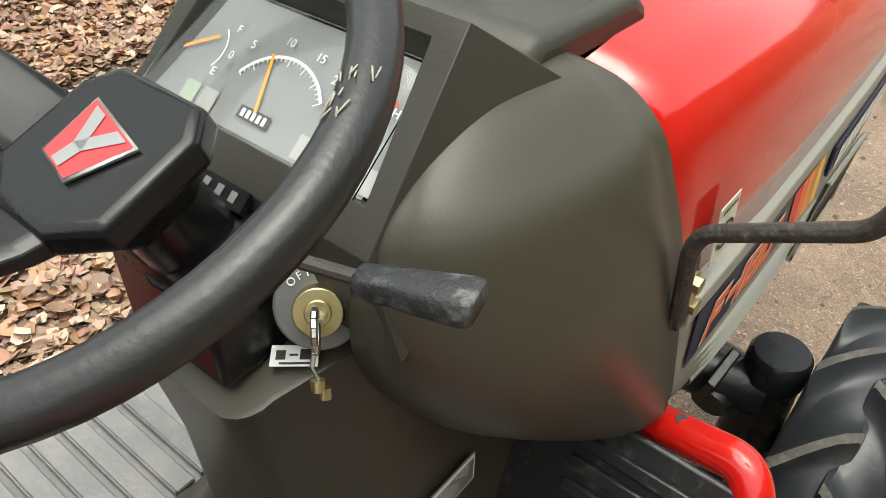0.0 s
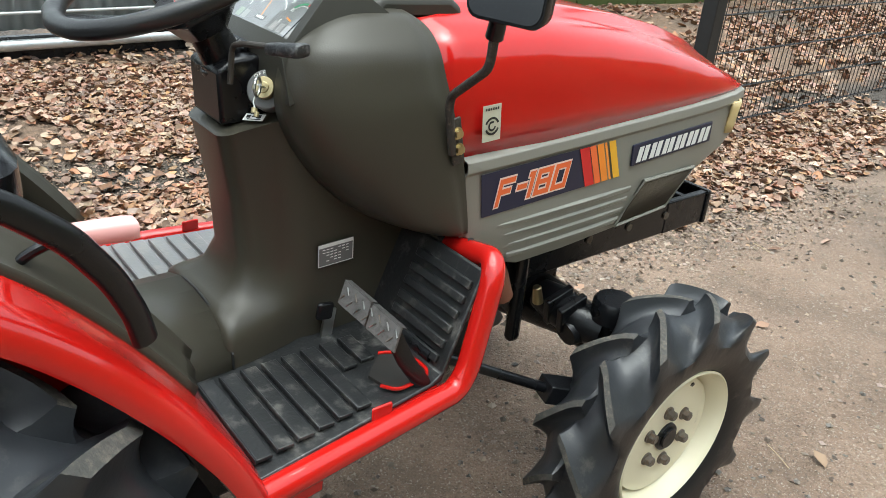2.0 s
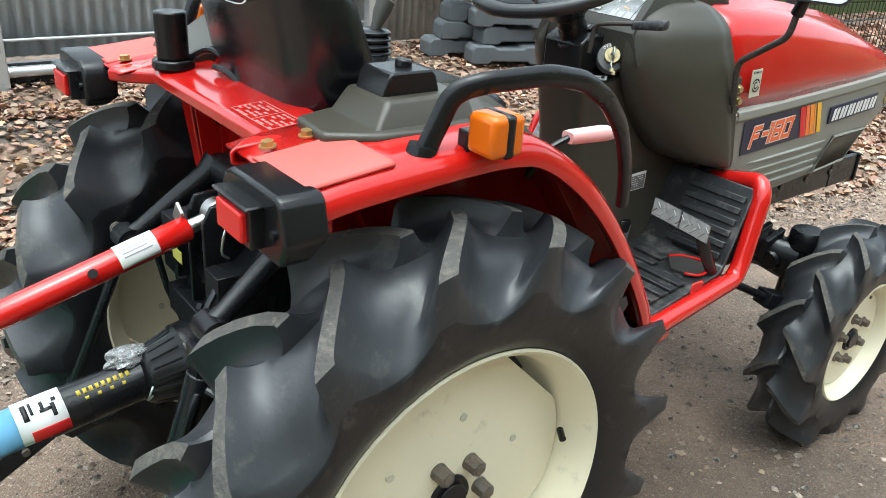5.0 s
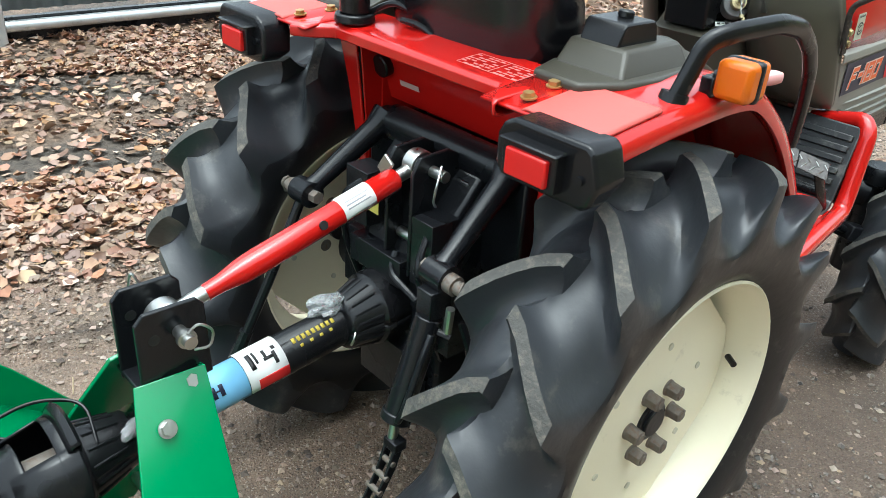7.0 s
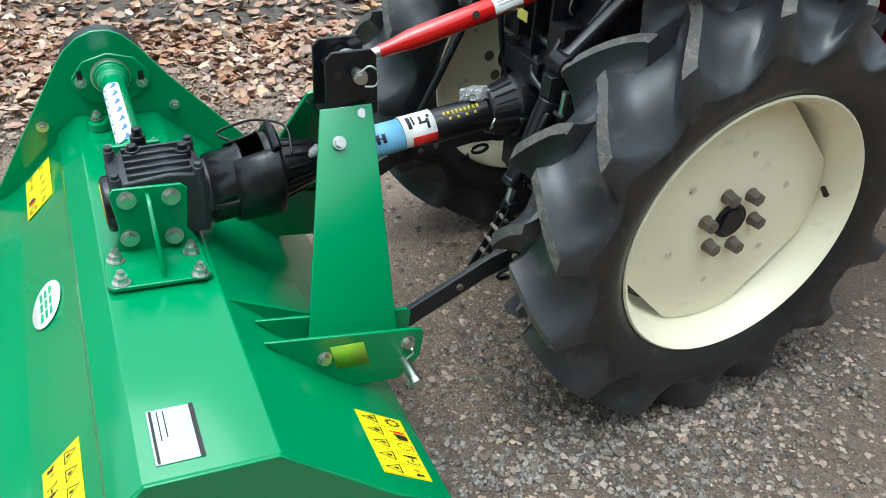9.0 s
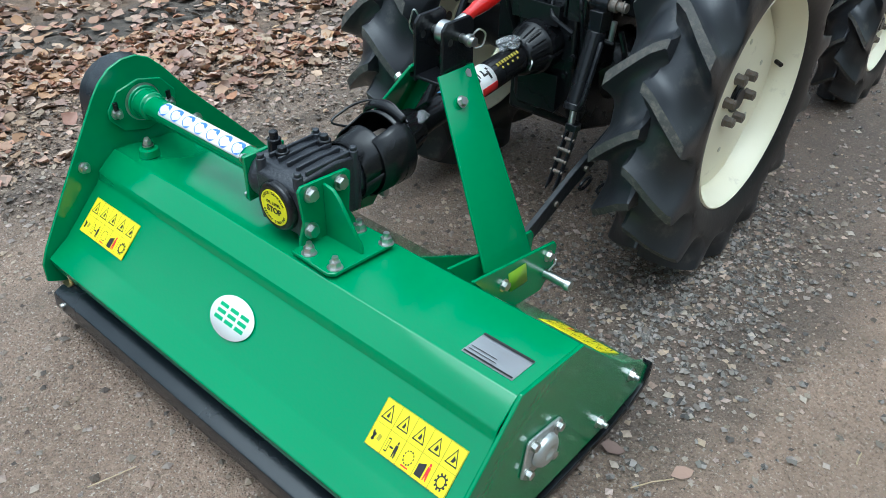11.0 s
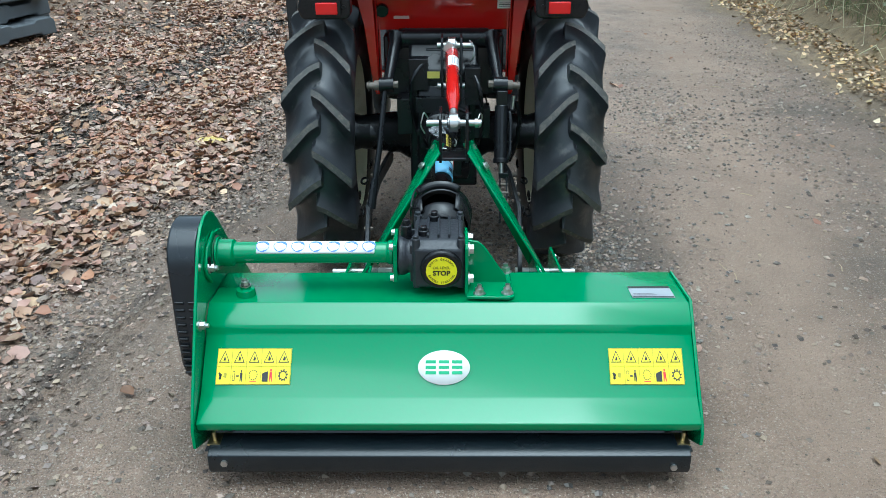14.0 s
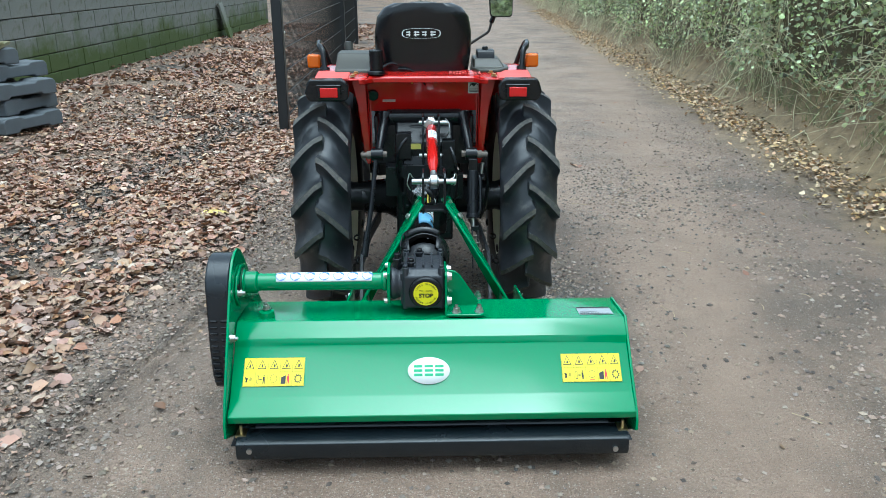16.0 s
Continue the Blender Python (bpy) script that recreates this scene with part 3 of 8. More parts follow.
for s in (1, -1):
    box(bm, (s * 0.135, 1.36, 0.592), (0.016, 0.82, 0.08))
box(bm, (0, 1.70, 0.592), (0.27, 0.02, 0.075))
box(bm, (0, 1.22, 0.56), (0.13, 0.4, 0.12))
part("chassis_rail", bm, BLACK, tractor, "black steel front chassis rail", bev=0.004)


# ---- flail mower ----
mower = thing("flail_mower", "glossy green flail mower with yellow warning stickers, lowered behind the tractor", "mower")
MX = 0.016
bm = BM()
PROFILE = ((-0.625, 0.098), (-0.735, 0.178), (-0.908, 0.346), (-1.088, 0.361), (-1.1325, 0.3265), (-1.136, 0.320), (-1.1385, 0.3065), (-1.142, 0.3010), (-1.2435, 0.1985), (-1.249, 0.194), (-1.298, 0.162), (-1.295, 0.142))
grid(bm, [[(x, y, z) for y, z in PROFILE] for x in (-0.566, -0.3, 0.0, 0.3, 0.597)])
part("deck", bm, GREEN, mower, "glossy green folded steel deck", solid=0.005, bev=0.0025, angle=20)
bm = BM()
prism(bm, [(-1.305, 0.105), (-1.303, 0.135), (-1.285, 0.163), (-1.087, 0.369), (-0.910, 0.353), (-0.735, 0.186), (-0.640, 0.124), (-0.605, 0.085), (-0.62, 0.045), (-0.75, 0.030), (-1.2, 0.045)], 0.597, 0.605)
endp = part("end_plate", bm, GREEN, mower, "green painted steel end plate with galvanised bearing", bev=0.002)
bm = BM()
prism(bm, [(-1.318, 0.105), (-1.316, 0.150), (-1.300, 0.185), (-1.22, 0.315), (-1.108, 0.492), (-1.085, 0.522), (-1.055, 0.547), (-1.02, 0.560), (-0.985, 0.560), (-0.955, 0.546), (-0.925, 0.515), (-0.865, 0.435), (-0.80, 0.362), (-0.70, 0.25), (-0.60, 0.12), (-0.62, 0.045), (-0.75, 0.03), (-1.2, 0.045)], -0.576, -0.568)
endl = part("end_plate", bm, GREEN, mower, "green painted steel end plate with a tall rounded hump", bev=0.002)
for p, d in (((0.605, -0.688, 0.120), 1), ((0.605, -0.798, 0.072), 1), ((-0.568, -1.165, 0.345), 1), ((-0.568, -0.862, 0.360), 1)):
    bm = BM()
    hexbolt(bm, p, (d, 0, 0), 0.0105, 0.010, stud=0.010)
    part("bolt", bm, STEEL, endp if p[0] > 0 else endl, "zinc plated bolt")
bm = BM()
prism(bm, [(-1.062, 0.232), (-1.055, 0.240), (-0.966, 0.226), (-0.958, 0.218), (-0.972, 0.142), (-0.980, 0.136), (-1.066, 0.150), (-1.072, 0.158)], 0.605, 0.611)
lathe(bm, [(0, 0.034), (0.012, 0.031), (0.016, 0.024), (0.016, 0.012), (0.010, 0.010), (0.010, 0.001)], (0.611, -1.014, 0.188), 28, "x")
bear = part("bearing_plate", bm, mk("galvanised_steel", (0.50, 0.52, 0.50), 0.42, 0.7, vary=0.2, scale=30, bump=0.15), endp, "galvanised steel bearing plate", bev=0.003)
for y, z in ((-1.048, 0.225), (-0.972, 0.212), (-1.055, 0.160), (-0.982, 0.148)):
    bm = BM()
    hexbolt(bm, (0.611, y, z), (1, 0, 0), 0.009, 0.008)
    part("bolt", bm, STEEL, endp, "zinc plated bolt")
for x0, x1 in ((0.590, 0.612), (-0.583, -0.561)):
    bm = BM()
    run = [(-0.600, 0.095), (-0.590, 0.075), (-0.605, 0.035), (-0.66, 0.012), (-0.75, 0.004), (-1.20, 0.012), (-1.24, 0.03), (-1.2, 0.030), (-0.75, 0.018), (-0.67, 0.025), (-0.622, 0.045), (-0.608, 0.078)]
    prism(bm, run, x0, x1)
    part("skid_runner", bm, BLACK, mower, "black steel skid runner", bev=0.002)
bm = BM()
prism(bm, [(-1.318, 0.036), (-1.325, 0.052), (-1.322, 0.088), (-1.300, 0.098), (-1.255, 0.100), (-1.250, 0.094), (-1.312, 0.086), (-1.312, 0.040)], -0.545, 0.577)
skid = part("rear_guard_bar", bm, SLATE, mower, "dark slate steel rear guard bar", bev=0.002)
bm = BM()
cyl(bm, (-0.50, -1.205, 0.068), (0.53, -1.205, 0.068), 0.055, n=28)
cyl(bm, (-0.56, -1.205, 0.068), (0.59, -1.205, 0.068), 0.015, n=16)
part("rear_roller", bm, SLATE, mower, "dark slate steel ground roller")
bm = BM()
grid(bm, [[(x, y, z) for y, z in ((-1.10, 0.26), (-1.16, 0.19), (-1.20, 0.13))] for x in (-0.55, 0.58)])
part("inner_flap", bm, BLACK, mower, "black inner flap", solid=0.006)
for x, z in ((-0.506, 0.069), (0.538, 0.058)):
    bm = BM()
    cyl(bm, (x, -1.323, z), (x, -1.329, z), 0.008, n=16)
    part("rivet", bm, STEEL, skid, "bright rivet head")
for x in (-0.535, 0.565):
    bm = BM()
    box(bm, (x, -1.275, 0.098), (0.03, 0.04, 0.006))
    cyl(bm, (x, -1.28, 0.09), (x, -1.28, 0.125), 0.005, n=10)
    part("adjuster", bm, BRASS, skid, "yellow passivated adjuster bolt")
# belt guard
bm = BM()
outl = []
for k in range(13):
    a = radians(0 + 180 * k / 12)
    outl.append((-1.005 + 0.098 * math.cos(a), 0.458 + 0.092 * math.sin(a)))
outl += [(-1.118, 0.30), (-1.116, 0.20), (-1.095, 0.150), (-1.06, 0.128), (-0.93, 0.125), (-0.895, 0.15), (-0.885, 0.22)]
prism(bm, outl, -0.648, -0.577)
guard = part("belt_guard", bm, mk("gloss_charcoal_paint", (0.013, 0.016, 0.020), 0.25, vary=0.15, bump=0.04), mower, "charcoal black belt guard with louvres", bev=0.006, segs=3)
for col in (-0.630, -0.598):
    for k in range(11):
        z = 0.375 - k * 0.0195
        y = -1.1015 - (0.458 - z) * 0.10 if z > 0.28 else -1.1185
        bm = BM()
        box(bm, (col, y - 0.0015, z), (0.022, 0.006, 0.007), Euler((0.5, 0, 0)))
        part("louvre", bm, BLACK, guard, "pressed black louvre", bev=0.002)
# drive tube and its flanges
TY, TZ = -0.996, 0.453
bm = BM()
hexo = [(TY + 0.088 * math.cos(radians(a)) * (1.0 if abs(math.cos(radians(a))) > 0.5 else 0.9), TZ - 0.008 + 0.064 * math.sin(radians(a))) for a in (10, 50, 90, 130, 170, 190, 230, 270, 310, 350)]
prism(bm, hexo, -0.568, -0.560)
fl = part("tube_flange", bm, GREEN, mower, "green steel flange plate", bev=0.003)
for y, z in ((-1.063, 0.445), (-0.930, 0.431)):
    bm = BM()
    hexbolt(bm, (-0.560, y, z), (1, 0, 0), 0.0105, 0.010, stud=0.010)
    part("bolt", bm, STEEL, fl, "zinc plated bolt")
    bm = BM()
    tube(bm, [(-0.5595, y, z - 0.012), (-0.5595, y, z + 0.028)], 0.006, 10)
    part("slot", bm, BLACK, fl, "dark adjusting slot")
bm = BM()
lathe(bm, [(0, 0.041), (0.006, 0.041), (0.007, 0.034), (0.040, 0.034), (0.046, 0.027), (0.42, 0.0265), (0.425, 0.031), (0.436, 0.031)], (-0.556, TY, TZ), 28, "x")
box(bm, (-0.1135, TY, TZ - 0.008), (0.010, 0.100, 0.100))
tubeob = part("drive_tube", bm, GREEN, mower, "green painted drive tube", bev=0.002)
bm = BM()
lathe(bm, [(0, 0.034), (0.004, 0.045), (0.007, 0.034)], (-0.562, TY, TZ), 28, "x")
part("collar", bm, STEEL, tubeob, "bright steel collar")
for dy, dz in ((-0.042, 0.034), (0.042, 0.034), (-0.042, -0.05), (0.042, -0.05)):
    bm = BM()
    hexbolt(bm, (-0.118, TY + dy, TZ + dz), (-1, 0, 0), 0.0075, 0.007)
    part("bolt", bm, STEEL, tubeob, "zinc plated bolt")


def on_tube(x, a, r=0.0275):
    return (x, TY - r * math.cos(radians(a)), TZ + r * math.sin(radians(a)))


bm = BM()
grid(bm, [[on_tube(x, a) for a in range(20, 111, 10)] for x in (-0.455, -0.30, -0.165)])
lab = part("tube_label", bm, WHITE, tubeob, "white label with blue round signs", solid=0.0006)
for k in range(7):
    bm = BM()
    cx = -0.440 + k * 0.0435
    vs = [bm.verts.new(on_tube(cx + 0.0165 * math.cos(t), 62 + 34 * math.sin(t), 0.0285)) for t in (2 * math.pi * i / 24 for i in range(24))]
    bm.faces.new(vs)
    part("round_sign", bm, BLUEP, lab, "blue round safety sign")
    bm = BM()
    for da, w in ((10, 0.006), (-6, 0.0075)):
        vs = [bm.verts.new(on_tube(cx + 0.001 + w * math.cos(t), 62 + da + 8 * math.sin(t), 0.0292)) for t in (2 * math.pi * i / 12 for i in range(12))]
        bm.faces.new(vs)
    part("sign_shape", bm, WHITE, lab, "white sign shape")
bm = BM()
lathe(bm, [(0, 0.024), (0.016, 0.022), (0.018, 0.013), (0.026, 0.012)], (-0.485, -1.045, 0.362), 20, "z")
nip = part("breather_boss", bm, GREEN, mower, "green boss with a bright bolt")
bm = BM()
hexbolt(bm, (-0.485, -1.045, 0.386), (0, 0, 1), 0.010, 0.010, stud=0.008)
part("bolt", bm, STEEL, nip, "zinc plated bolt")
# gearbox
bm = BM()
prism(bm, [(-1.050, 0.385), (-1.052, 0.485), (-1.030, 0.502), (-0.95, 0.508), (-0.90, 0.50), (-0.885, 0.478), (-0.885, 0.395), (-0.90, 0.378), (-1.03, 0.374)], -0.068, 0.052)
tube(bm, [(-0.108, TY, TZ - 0.008), (-0.092, TY, TZ - 0.008), (-0.085, TY, TZ - 0.008), (-0.05, TY, TZ - 0.008)], [0.050, 0.050, 0.043, 0.046], 24)
cyl(bm, (-0.004, -0.89, 0.435), (-0.004, -0.86, 0.435), 0.058, n=28)
gear = part("gearbox", bm, mk("cast_charcoal_paint", (0.02, 0.022, 0.027), 0.42, vary=0.25, bump=0.4, fine=130), mower, "charcoal painted cast gearbox", bev=0.005, segs=2)
for c, size in [((-0.06 + 0.026 * k, -0.965, 0.508), (0.006, 0.11, 0.010)) for k in range(5)] + [((-0.072, -1.03 + 0.045 * k, 0.44), (0.012, 0.008, 0.10)) for k in range(3)]:
    bm = BM()
    box(bm, c, size)
    part("cast_fin", bm, gear.data.materials[0], gear, "charcoal cast cooling fin", bev=0.002)
for x, y in ((-0.062, -1.04), (0.046, -1.04), (-0.062, -0.90), (0.046, -0.90)):
    bm = BM()
    cyl(bm, (x, y, 0.38), (x, y, 0.512), 0.010, n=12)
    cyl(bm, (x, y, 0.512), (x, y, 0.520), 0.008, n=6)
    part("bolt_boss", bm, gear.data.materials[0], gear, "charcoal bolt boss", bev=0.002)
bm = BM()
lathe(bm, [(0, 0.052), (-0.012, 0.051), (-0.016, 0.047), (-0.016, 0.001)], (-0.001, -1.050, 0.437), 36, "y")
cap = part("gearbox_cover", bm, BLACK_PLASTIC, gear, "round black gearbox cover", bev=0.002)
bm = BM()
lathe(bm, [(0, 0.0375), (-0.0012, 0.0375), (-0.0012, 0.0005)], (-0.001, -1.066, 0.437), 40, "y")
part("stop_sticker", bm, YELLOW, gear, "round yellow sticker with black words")
SU, SV = Vector((1, 0, 0)), Vector((0, 0, 1))
lettering("STOP", 0.0175, (-0.001, -1.0672, 0.431), SU, SV, INK, gear, "sticker_word", 0.0005, bold=0.0006)
lettering("OIL LEVEL", 0.0095, (-0.001, -1.0672, 0.446), SU, SV, INK, gear, "sticker_word", 0.0005)
for txt, a0, fl_ in (("CHECK GEARBOX", 90, 1), ("BEFORE STARTING", 270, -1)):
    for i, ch in enumerate(txt):
        if ch == " ":
            continue
        t = radians(a0 - fl_ * (i - (len(txt) - 1) / 2) * (10.5 if fl_ > 0 else 9.5))
        d = SU * math.cos(t) + SV * math.sin(t)
        lettering(ch, 0.0078, Vector((-0.001, -1.0672, 0.437)) + d * 0.0315, SU * math.sin(t) * fl_ - SV * math.cos(t) * fl_, d * fl_, INK, gear, "sticker_letter", 0.0005)
for x, y, h in ((-0.088, -0.985, 0.03), (-0.020, -0.915, 0.02), (-0.045, -1.00, 0.018)):
    bm = BM()
    cyl(bm, (x, y, 0.495 - (0.01 if x < -0.08 else 0)), (x, y, 0.508 + h * 0.5), 0.014, n=18)
    cyl(bm, (x, y, 0.5), (x, y, 0.508 + h), 0.010, n=6)
    part("filler_plug", bm, BLACK, gear, "black filler plug", bev=0.002)
# gearbox bracket
bm = BM()
prism(bm, [(-1.062, 0.364), (-1.062, 0.385), (-1.050, 0.42), (-1.056, 0.49), (-1.048, 0.500), (-0.935, 0.492), (-0.925, 0.482), (-0.935, 0.40), (-0.920, 0.372), (-0.918, 0.352)], 0.056, 0.064)
br = part("gearbox_bracket", bm, GREEN, mower, "green steel gearbox bracket with zinc bolts", bev=0.002)
bm = BM()
prism(bm, [(0.060, -1.084), (0.164, -1.088), (0.176, -1.078), (0.174, -0.925), (0.164, -0.914), (0.060, -0.918)], 0.0, 0.008, "z")
for v in bm.verts:
    v.co.z += 0.356 - (v.co.y + 0.98) * 0.083 + 0.004
part("base_plate", bm, GREEN, br, "green steel base plate", bev=0.002)
bm = BM()
prism(bm, [(0.063, 0.365), (0.162, 0.365), (0.160, 0.385), (0.105, 0.468), (0.090, 0.482), (0.063, 0.486)], -0.998, -0.990, "y")
part("gusset", bm, GREEN, br, "green welded gusset", bev=0.002)
for y, z in ((-1.029, 0.477), (-0.955, 0.471), (-0.960, 0.389), (-1.035, 0.400)):
    bm = BM()
    cyl(bm, (0.064, y, z), (0.066, y, z), 0.0165, n=22)
    hexbolt(bm, (0.066, y, z), (1, 0, 0), 0.0125, 0.009)
    part("bolt", bm, STEEL, br, "zinc plated bolt")
for x, y in ((0.091, -1.066), (0.160, -1.064), (0.164, -0.935), (0.092, -0.938)):
    bm = BM()
    z = 0.368 - (y + 0.98) * 0.083
    hexbolt(bm, (x, y, z), (0, 0.08, 1), 0.0115, 0.012, stud=0.012)
    part("bolt", bm, STEEL, br, "zinc plated bolt and nut")
# headstock
for s in (1, -1):
    def hx(x):
        return 0.031 + s * (x - 0.031)
    bm = BM()
    bl, brr, tl, tr = Vector((hx(0.292), -0.781, 0.268)), Vector((hx(0.292), -0.612, 0.226)), Vector((hx(0.070), -0.680, 0.600)), Vector((hx(0.084), -0.588, 0.606))
    fl1, fl2 = Vector((hx(0.262), -0.612, 0.215)), Vector((hx(0.056), -0.588, 0.596))
    grid(bm, [[bl, brr, fl1], [bl.lerp(tl, 0.5), brr.lerp(tr, 0.5), fl1.lerp(fl2, 0.5)], [tl, tr, fl2]])
    bar = part("headstock_bar", bm, GREEN, mower, "green folded steel headstock bar", solid=0.007, bev=0.0015, angle=25)
    for p in ((0.0835, -0.607, 0.588), (0.1175, -0.660, 0.554)):
        bm = BM()
        hexbolt(bm, (hx(p[0]) + s * 0.001, p[1], p[2]), (s * 0.82, 0, 0.56), 0.0095, 0.008)
        part("bolt", bm, STEEL, bar, "zinc plated bolt")
    for dx in (0.265, 0.327):
        bm = BM()
        prism(bm, [(-0.868, 0.316), (-0.58, 0.262), (-0.572, 0.250), (-0.578, 0.195), (-0.62, 0.150), (-0.725, 0.165), (-0.80, 0.235)], hx(dx) - 0.004, hx(dx) + 0.004)
        lugp = part("hitch_lug", bm, GREEN, mower, "green steel hitch lug plate", bev=0.002)
        if dx > 0.3:
            for y, z in ((-0.765, 0.250), (-0.605, 0.238)):
                bm = BM()
                hexbolt(bm, (hx(dx) + s * 0.004, y, z), (s, 0, 0), 0.0105, 0.009)
                part("bolt", bm, STEEL, lugp, "zinc plated bolt")
    bm = BM()
    bmx = hx(0.39)
    cyl(bm, (hx(0.22), -0.611, 0.196), (bmx, -0.611, 0.192), 0.0105, n=16)
    cyl(bm, (bmx, -0.611, 0.192), (bmx + s * 0.010, -0.611, 0.192), 0.0135, 0.012, 16)
    tube(bm, [(hx(0.34), -0.611, 0.205), (hx(0.348), -0.60, 0.222), (hx(0.352), -0.605, 0.238)], 0.002, 6)
    part("hitch_pin", bm, STEEL, mower, "bright steel hitch pin")
bm = BM()
patch(bm, Vector((0.331, -0.742, 0.218)), Vector((0, 0.062, -0.006)), Vector((0, -0.012, 0.055)), [(0, 0), (1, 0), (1, 1), (0, 1)], 0.0015)
part("faded_sticker", bm, mk("overpainted_sticker", (0.22, 0.38, 0.02), 0.35, vary=0.15, bump=0), mower, "yellow-green overpainted sticker", solid=0.0006)
for x in (0.031 - 0.037, 0.031 + 0.037):
    bm = BM()
    prism(bm, [(-0.668, 0.565), (-0.668, 0.690), (-0.655, 0.704), (-0.583, 0.704), (-0.572, 0.692), (-0.568, 0.58)], x - 0.004, x + 0.004)
    part("top_hitch_plate", bm, BLACK, mower, "black steel top hitch plate", bev=0.002)
    bm = BM()
    cyl(bm, (x - 0.0045, -0.645, 0.662), (x + 0.0045, -0.645, 0.662), 0.008, n=16)
    part("hitch_hole", bm, INK, mower, "open hitch hole")
bm = BM()
box(bm, (0.031, -0.625, 0.575), (0.105, 0.085, 0.008))
part("hitch_base", bm, BLACK, mower, "black steel hitch base", bev=0.002)
bm = BM()
cyl(bm, (-0.045, -0.611, 0.664), (0.108, -0.611, 0.664), 0.0095, n=16)
cyl(bm, (0.090, -0.611, 0.664), (0.098, -0.611, 0.664), 0.0135, n=16)
tube(bm, [(0.100, -0.611, 0.676), (0.106, -0.598, 0.690), (0.112, -0.580, 0.676), (0.108, -0.585, 0.648), (0.101, -0.605, 0.648)], 0.002, 6, corner=0.01)
tube(bm, [(-0.040, -0.611, 0.676), (-0.052, -0.62, 0.700), (-0.062, -0.625, 0.660), (-0.050, -0.615, 0.635)], 0.002, 6, corner=0.01)
part("top_pin", bm, STEEL, mower, "bright steel pin with lynch ring")


# yellow stickers and badges
def warn_sticker(o, u, v, cols, rows):
    o, u, v = Vector(o), Vector(u), Vector(v)
    bm = BM()
    card(bm, o, u, v, 0.0042)
    st = part("warning_sticker", bm, YELLOW, mower, "yellow warning sticker with black pictograms")
    bm = BM()
    def P(pts, lift=0.0052, mi=0):
        patch(bm, o, u, v, pts, lift, mi)
    for c in range(cols + 1):
        a = c / cols
        a = min(max(a, 0.006), 0.994)
        P([(a - 0.004, 0.01), (a + 0.004, 0.01), (a + 0.004, 0.99), (a - 0.004, 0.99)], mi=2)
    for r in range(rows + 1):
        b = min(max(r / rows, 0.01), 0.99)
        P([(0.005, b - 0.006), (0.995, b - 0.006), (0.995, b + 0.006), (0.005, b + 0.006)], mi=2)
    cw, rh = 1 / cols, 1 / rows
    for c in range(cols):
        for r in range(rows):
            x0, y0 = c * cw, r * rh
            def Q(pts, mi=0, lift=0.0053):
                P([(x0 + a * cw, y0 + b * rh) for a, b in pts], lift, mi)
            tri_cell = (r == rows - 1) if cols > rows else (c == 0)
            if tri_cell:
                Q([(0.14, 0.20), (0.86, 0.20), (0.83, 0.25), (0.17, 0.25)])
                Q([(0.14, 0.20), (0.21, 0.23), (0.51, 0.80), (0.5, 0.88)])
                Q([(0.86, 0.20), (0.79, 0.23), (0.49, 0.80), (0.5, 0.88)])
                Q([(0.42, 0.32), (0.58, 0.32), (0.56 + 0.02 * c, 0.46), (0.5, 0.58), (0.46, 0.45)])
            else:
                k = (c + r) % 5
                if k == 0:
                    Q([(0.2, 0.3), (0.3, 0.25), (0.42, 0.55), (0.3, 0.62)]); Q([(0.3, 0.28), (0.4, 0.3), (0.24, 0.68), (0.16, 0.62)]); Q([(0.5, 0.4), (0.7, 0.35), (0.75, 0.6), (0.55, 0.65)], 2)
                elif k == 1:
                    Q([(0.12, 0.2), (0.28, 0.2), (0.28, 0.75), (0.12, 0.75)]); Q([(0.15, 0.25), (0.25, 0.25), (0.25, 0.7), (0.15, 0.7)], 3, 0.0056); Q([(0.34, 0.42), (0.55, 0.42), (0.55, 0.5), (0.34, 0.5)]); Q([(0.62, 0.15), (0.68, 0.15), (0.7, 0.4), (0.74, 0.15), (0.8, 0.15), (0.78, 0.65), (0.62, 0.65)]); Q([(0.66, 0.68), (0.75, 0.68), (0.75, 0.8), (0.66, 0.8)])
                elif k == 2:
                    for i in range(12):
                        t0, t1 = 2 * math.pi * i / 12, 2 * math.pi * (i + 0.6) / 12
                        Q([(0.5 + q * math.cos(t), 0.52 + q * math.sin(t)) for q, t in ((0.3, t0), (0.3, t1), (0.24, t1), (0.24, t0))])
                    Q([(0.28, 0.12), (0.72, 0.12), (0.72, 0.18), (0.28, 0.18)], 1)
                elif k == 3:
                    Q([(0.1, 0.15), (0.5, 0.15), (0.5, 0.75), (0.1, 0.6)]); Q([(0.58, 0.15), (0.64, 0.15), (0.68, 0.4), (0.74, 0.15), (0.8, 0.15), (0.76, 0.7), (0.6, 0.7)], 1); Q([(0.63, 0.72), (0.74, 0.72), (0.74, 0.85), (0.63, 0.85)], 1)
                else:
                    for i in range(10):
                        t0, t1 = 2 * math.pi * i / 10, 2 * math.pi * (i + 1) / 10
                        Q([(0.5 + q * math.cos(t), 0.5 + q * math.sin(t)) for q, t in ((0.26, t0), (0.26, t1), (0.2, t1), (0.2, t0))])
                        Q([(0.5 + q * math.cos(t), 0.5 + q * math.sin(t)) for q, t in ((0.34, t0), (0.34, t0 + 0.3), (0.25, t0 + 0.3), (0.25, t0))])
    part("pictogram", bm, [INK, PRINTRED, mk("olive_line", (0.35, 0.30, 0.01), 0.5, vary=0.05, bump=0), YELLOW], st, "black and red pictograms in a grid")


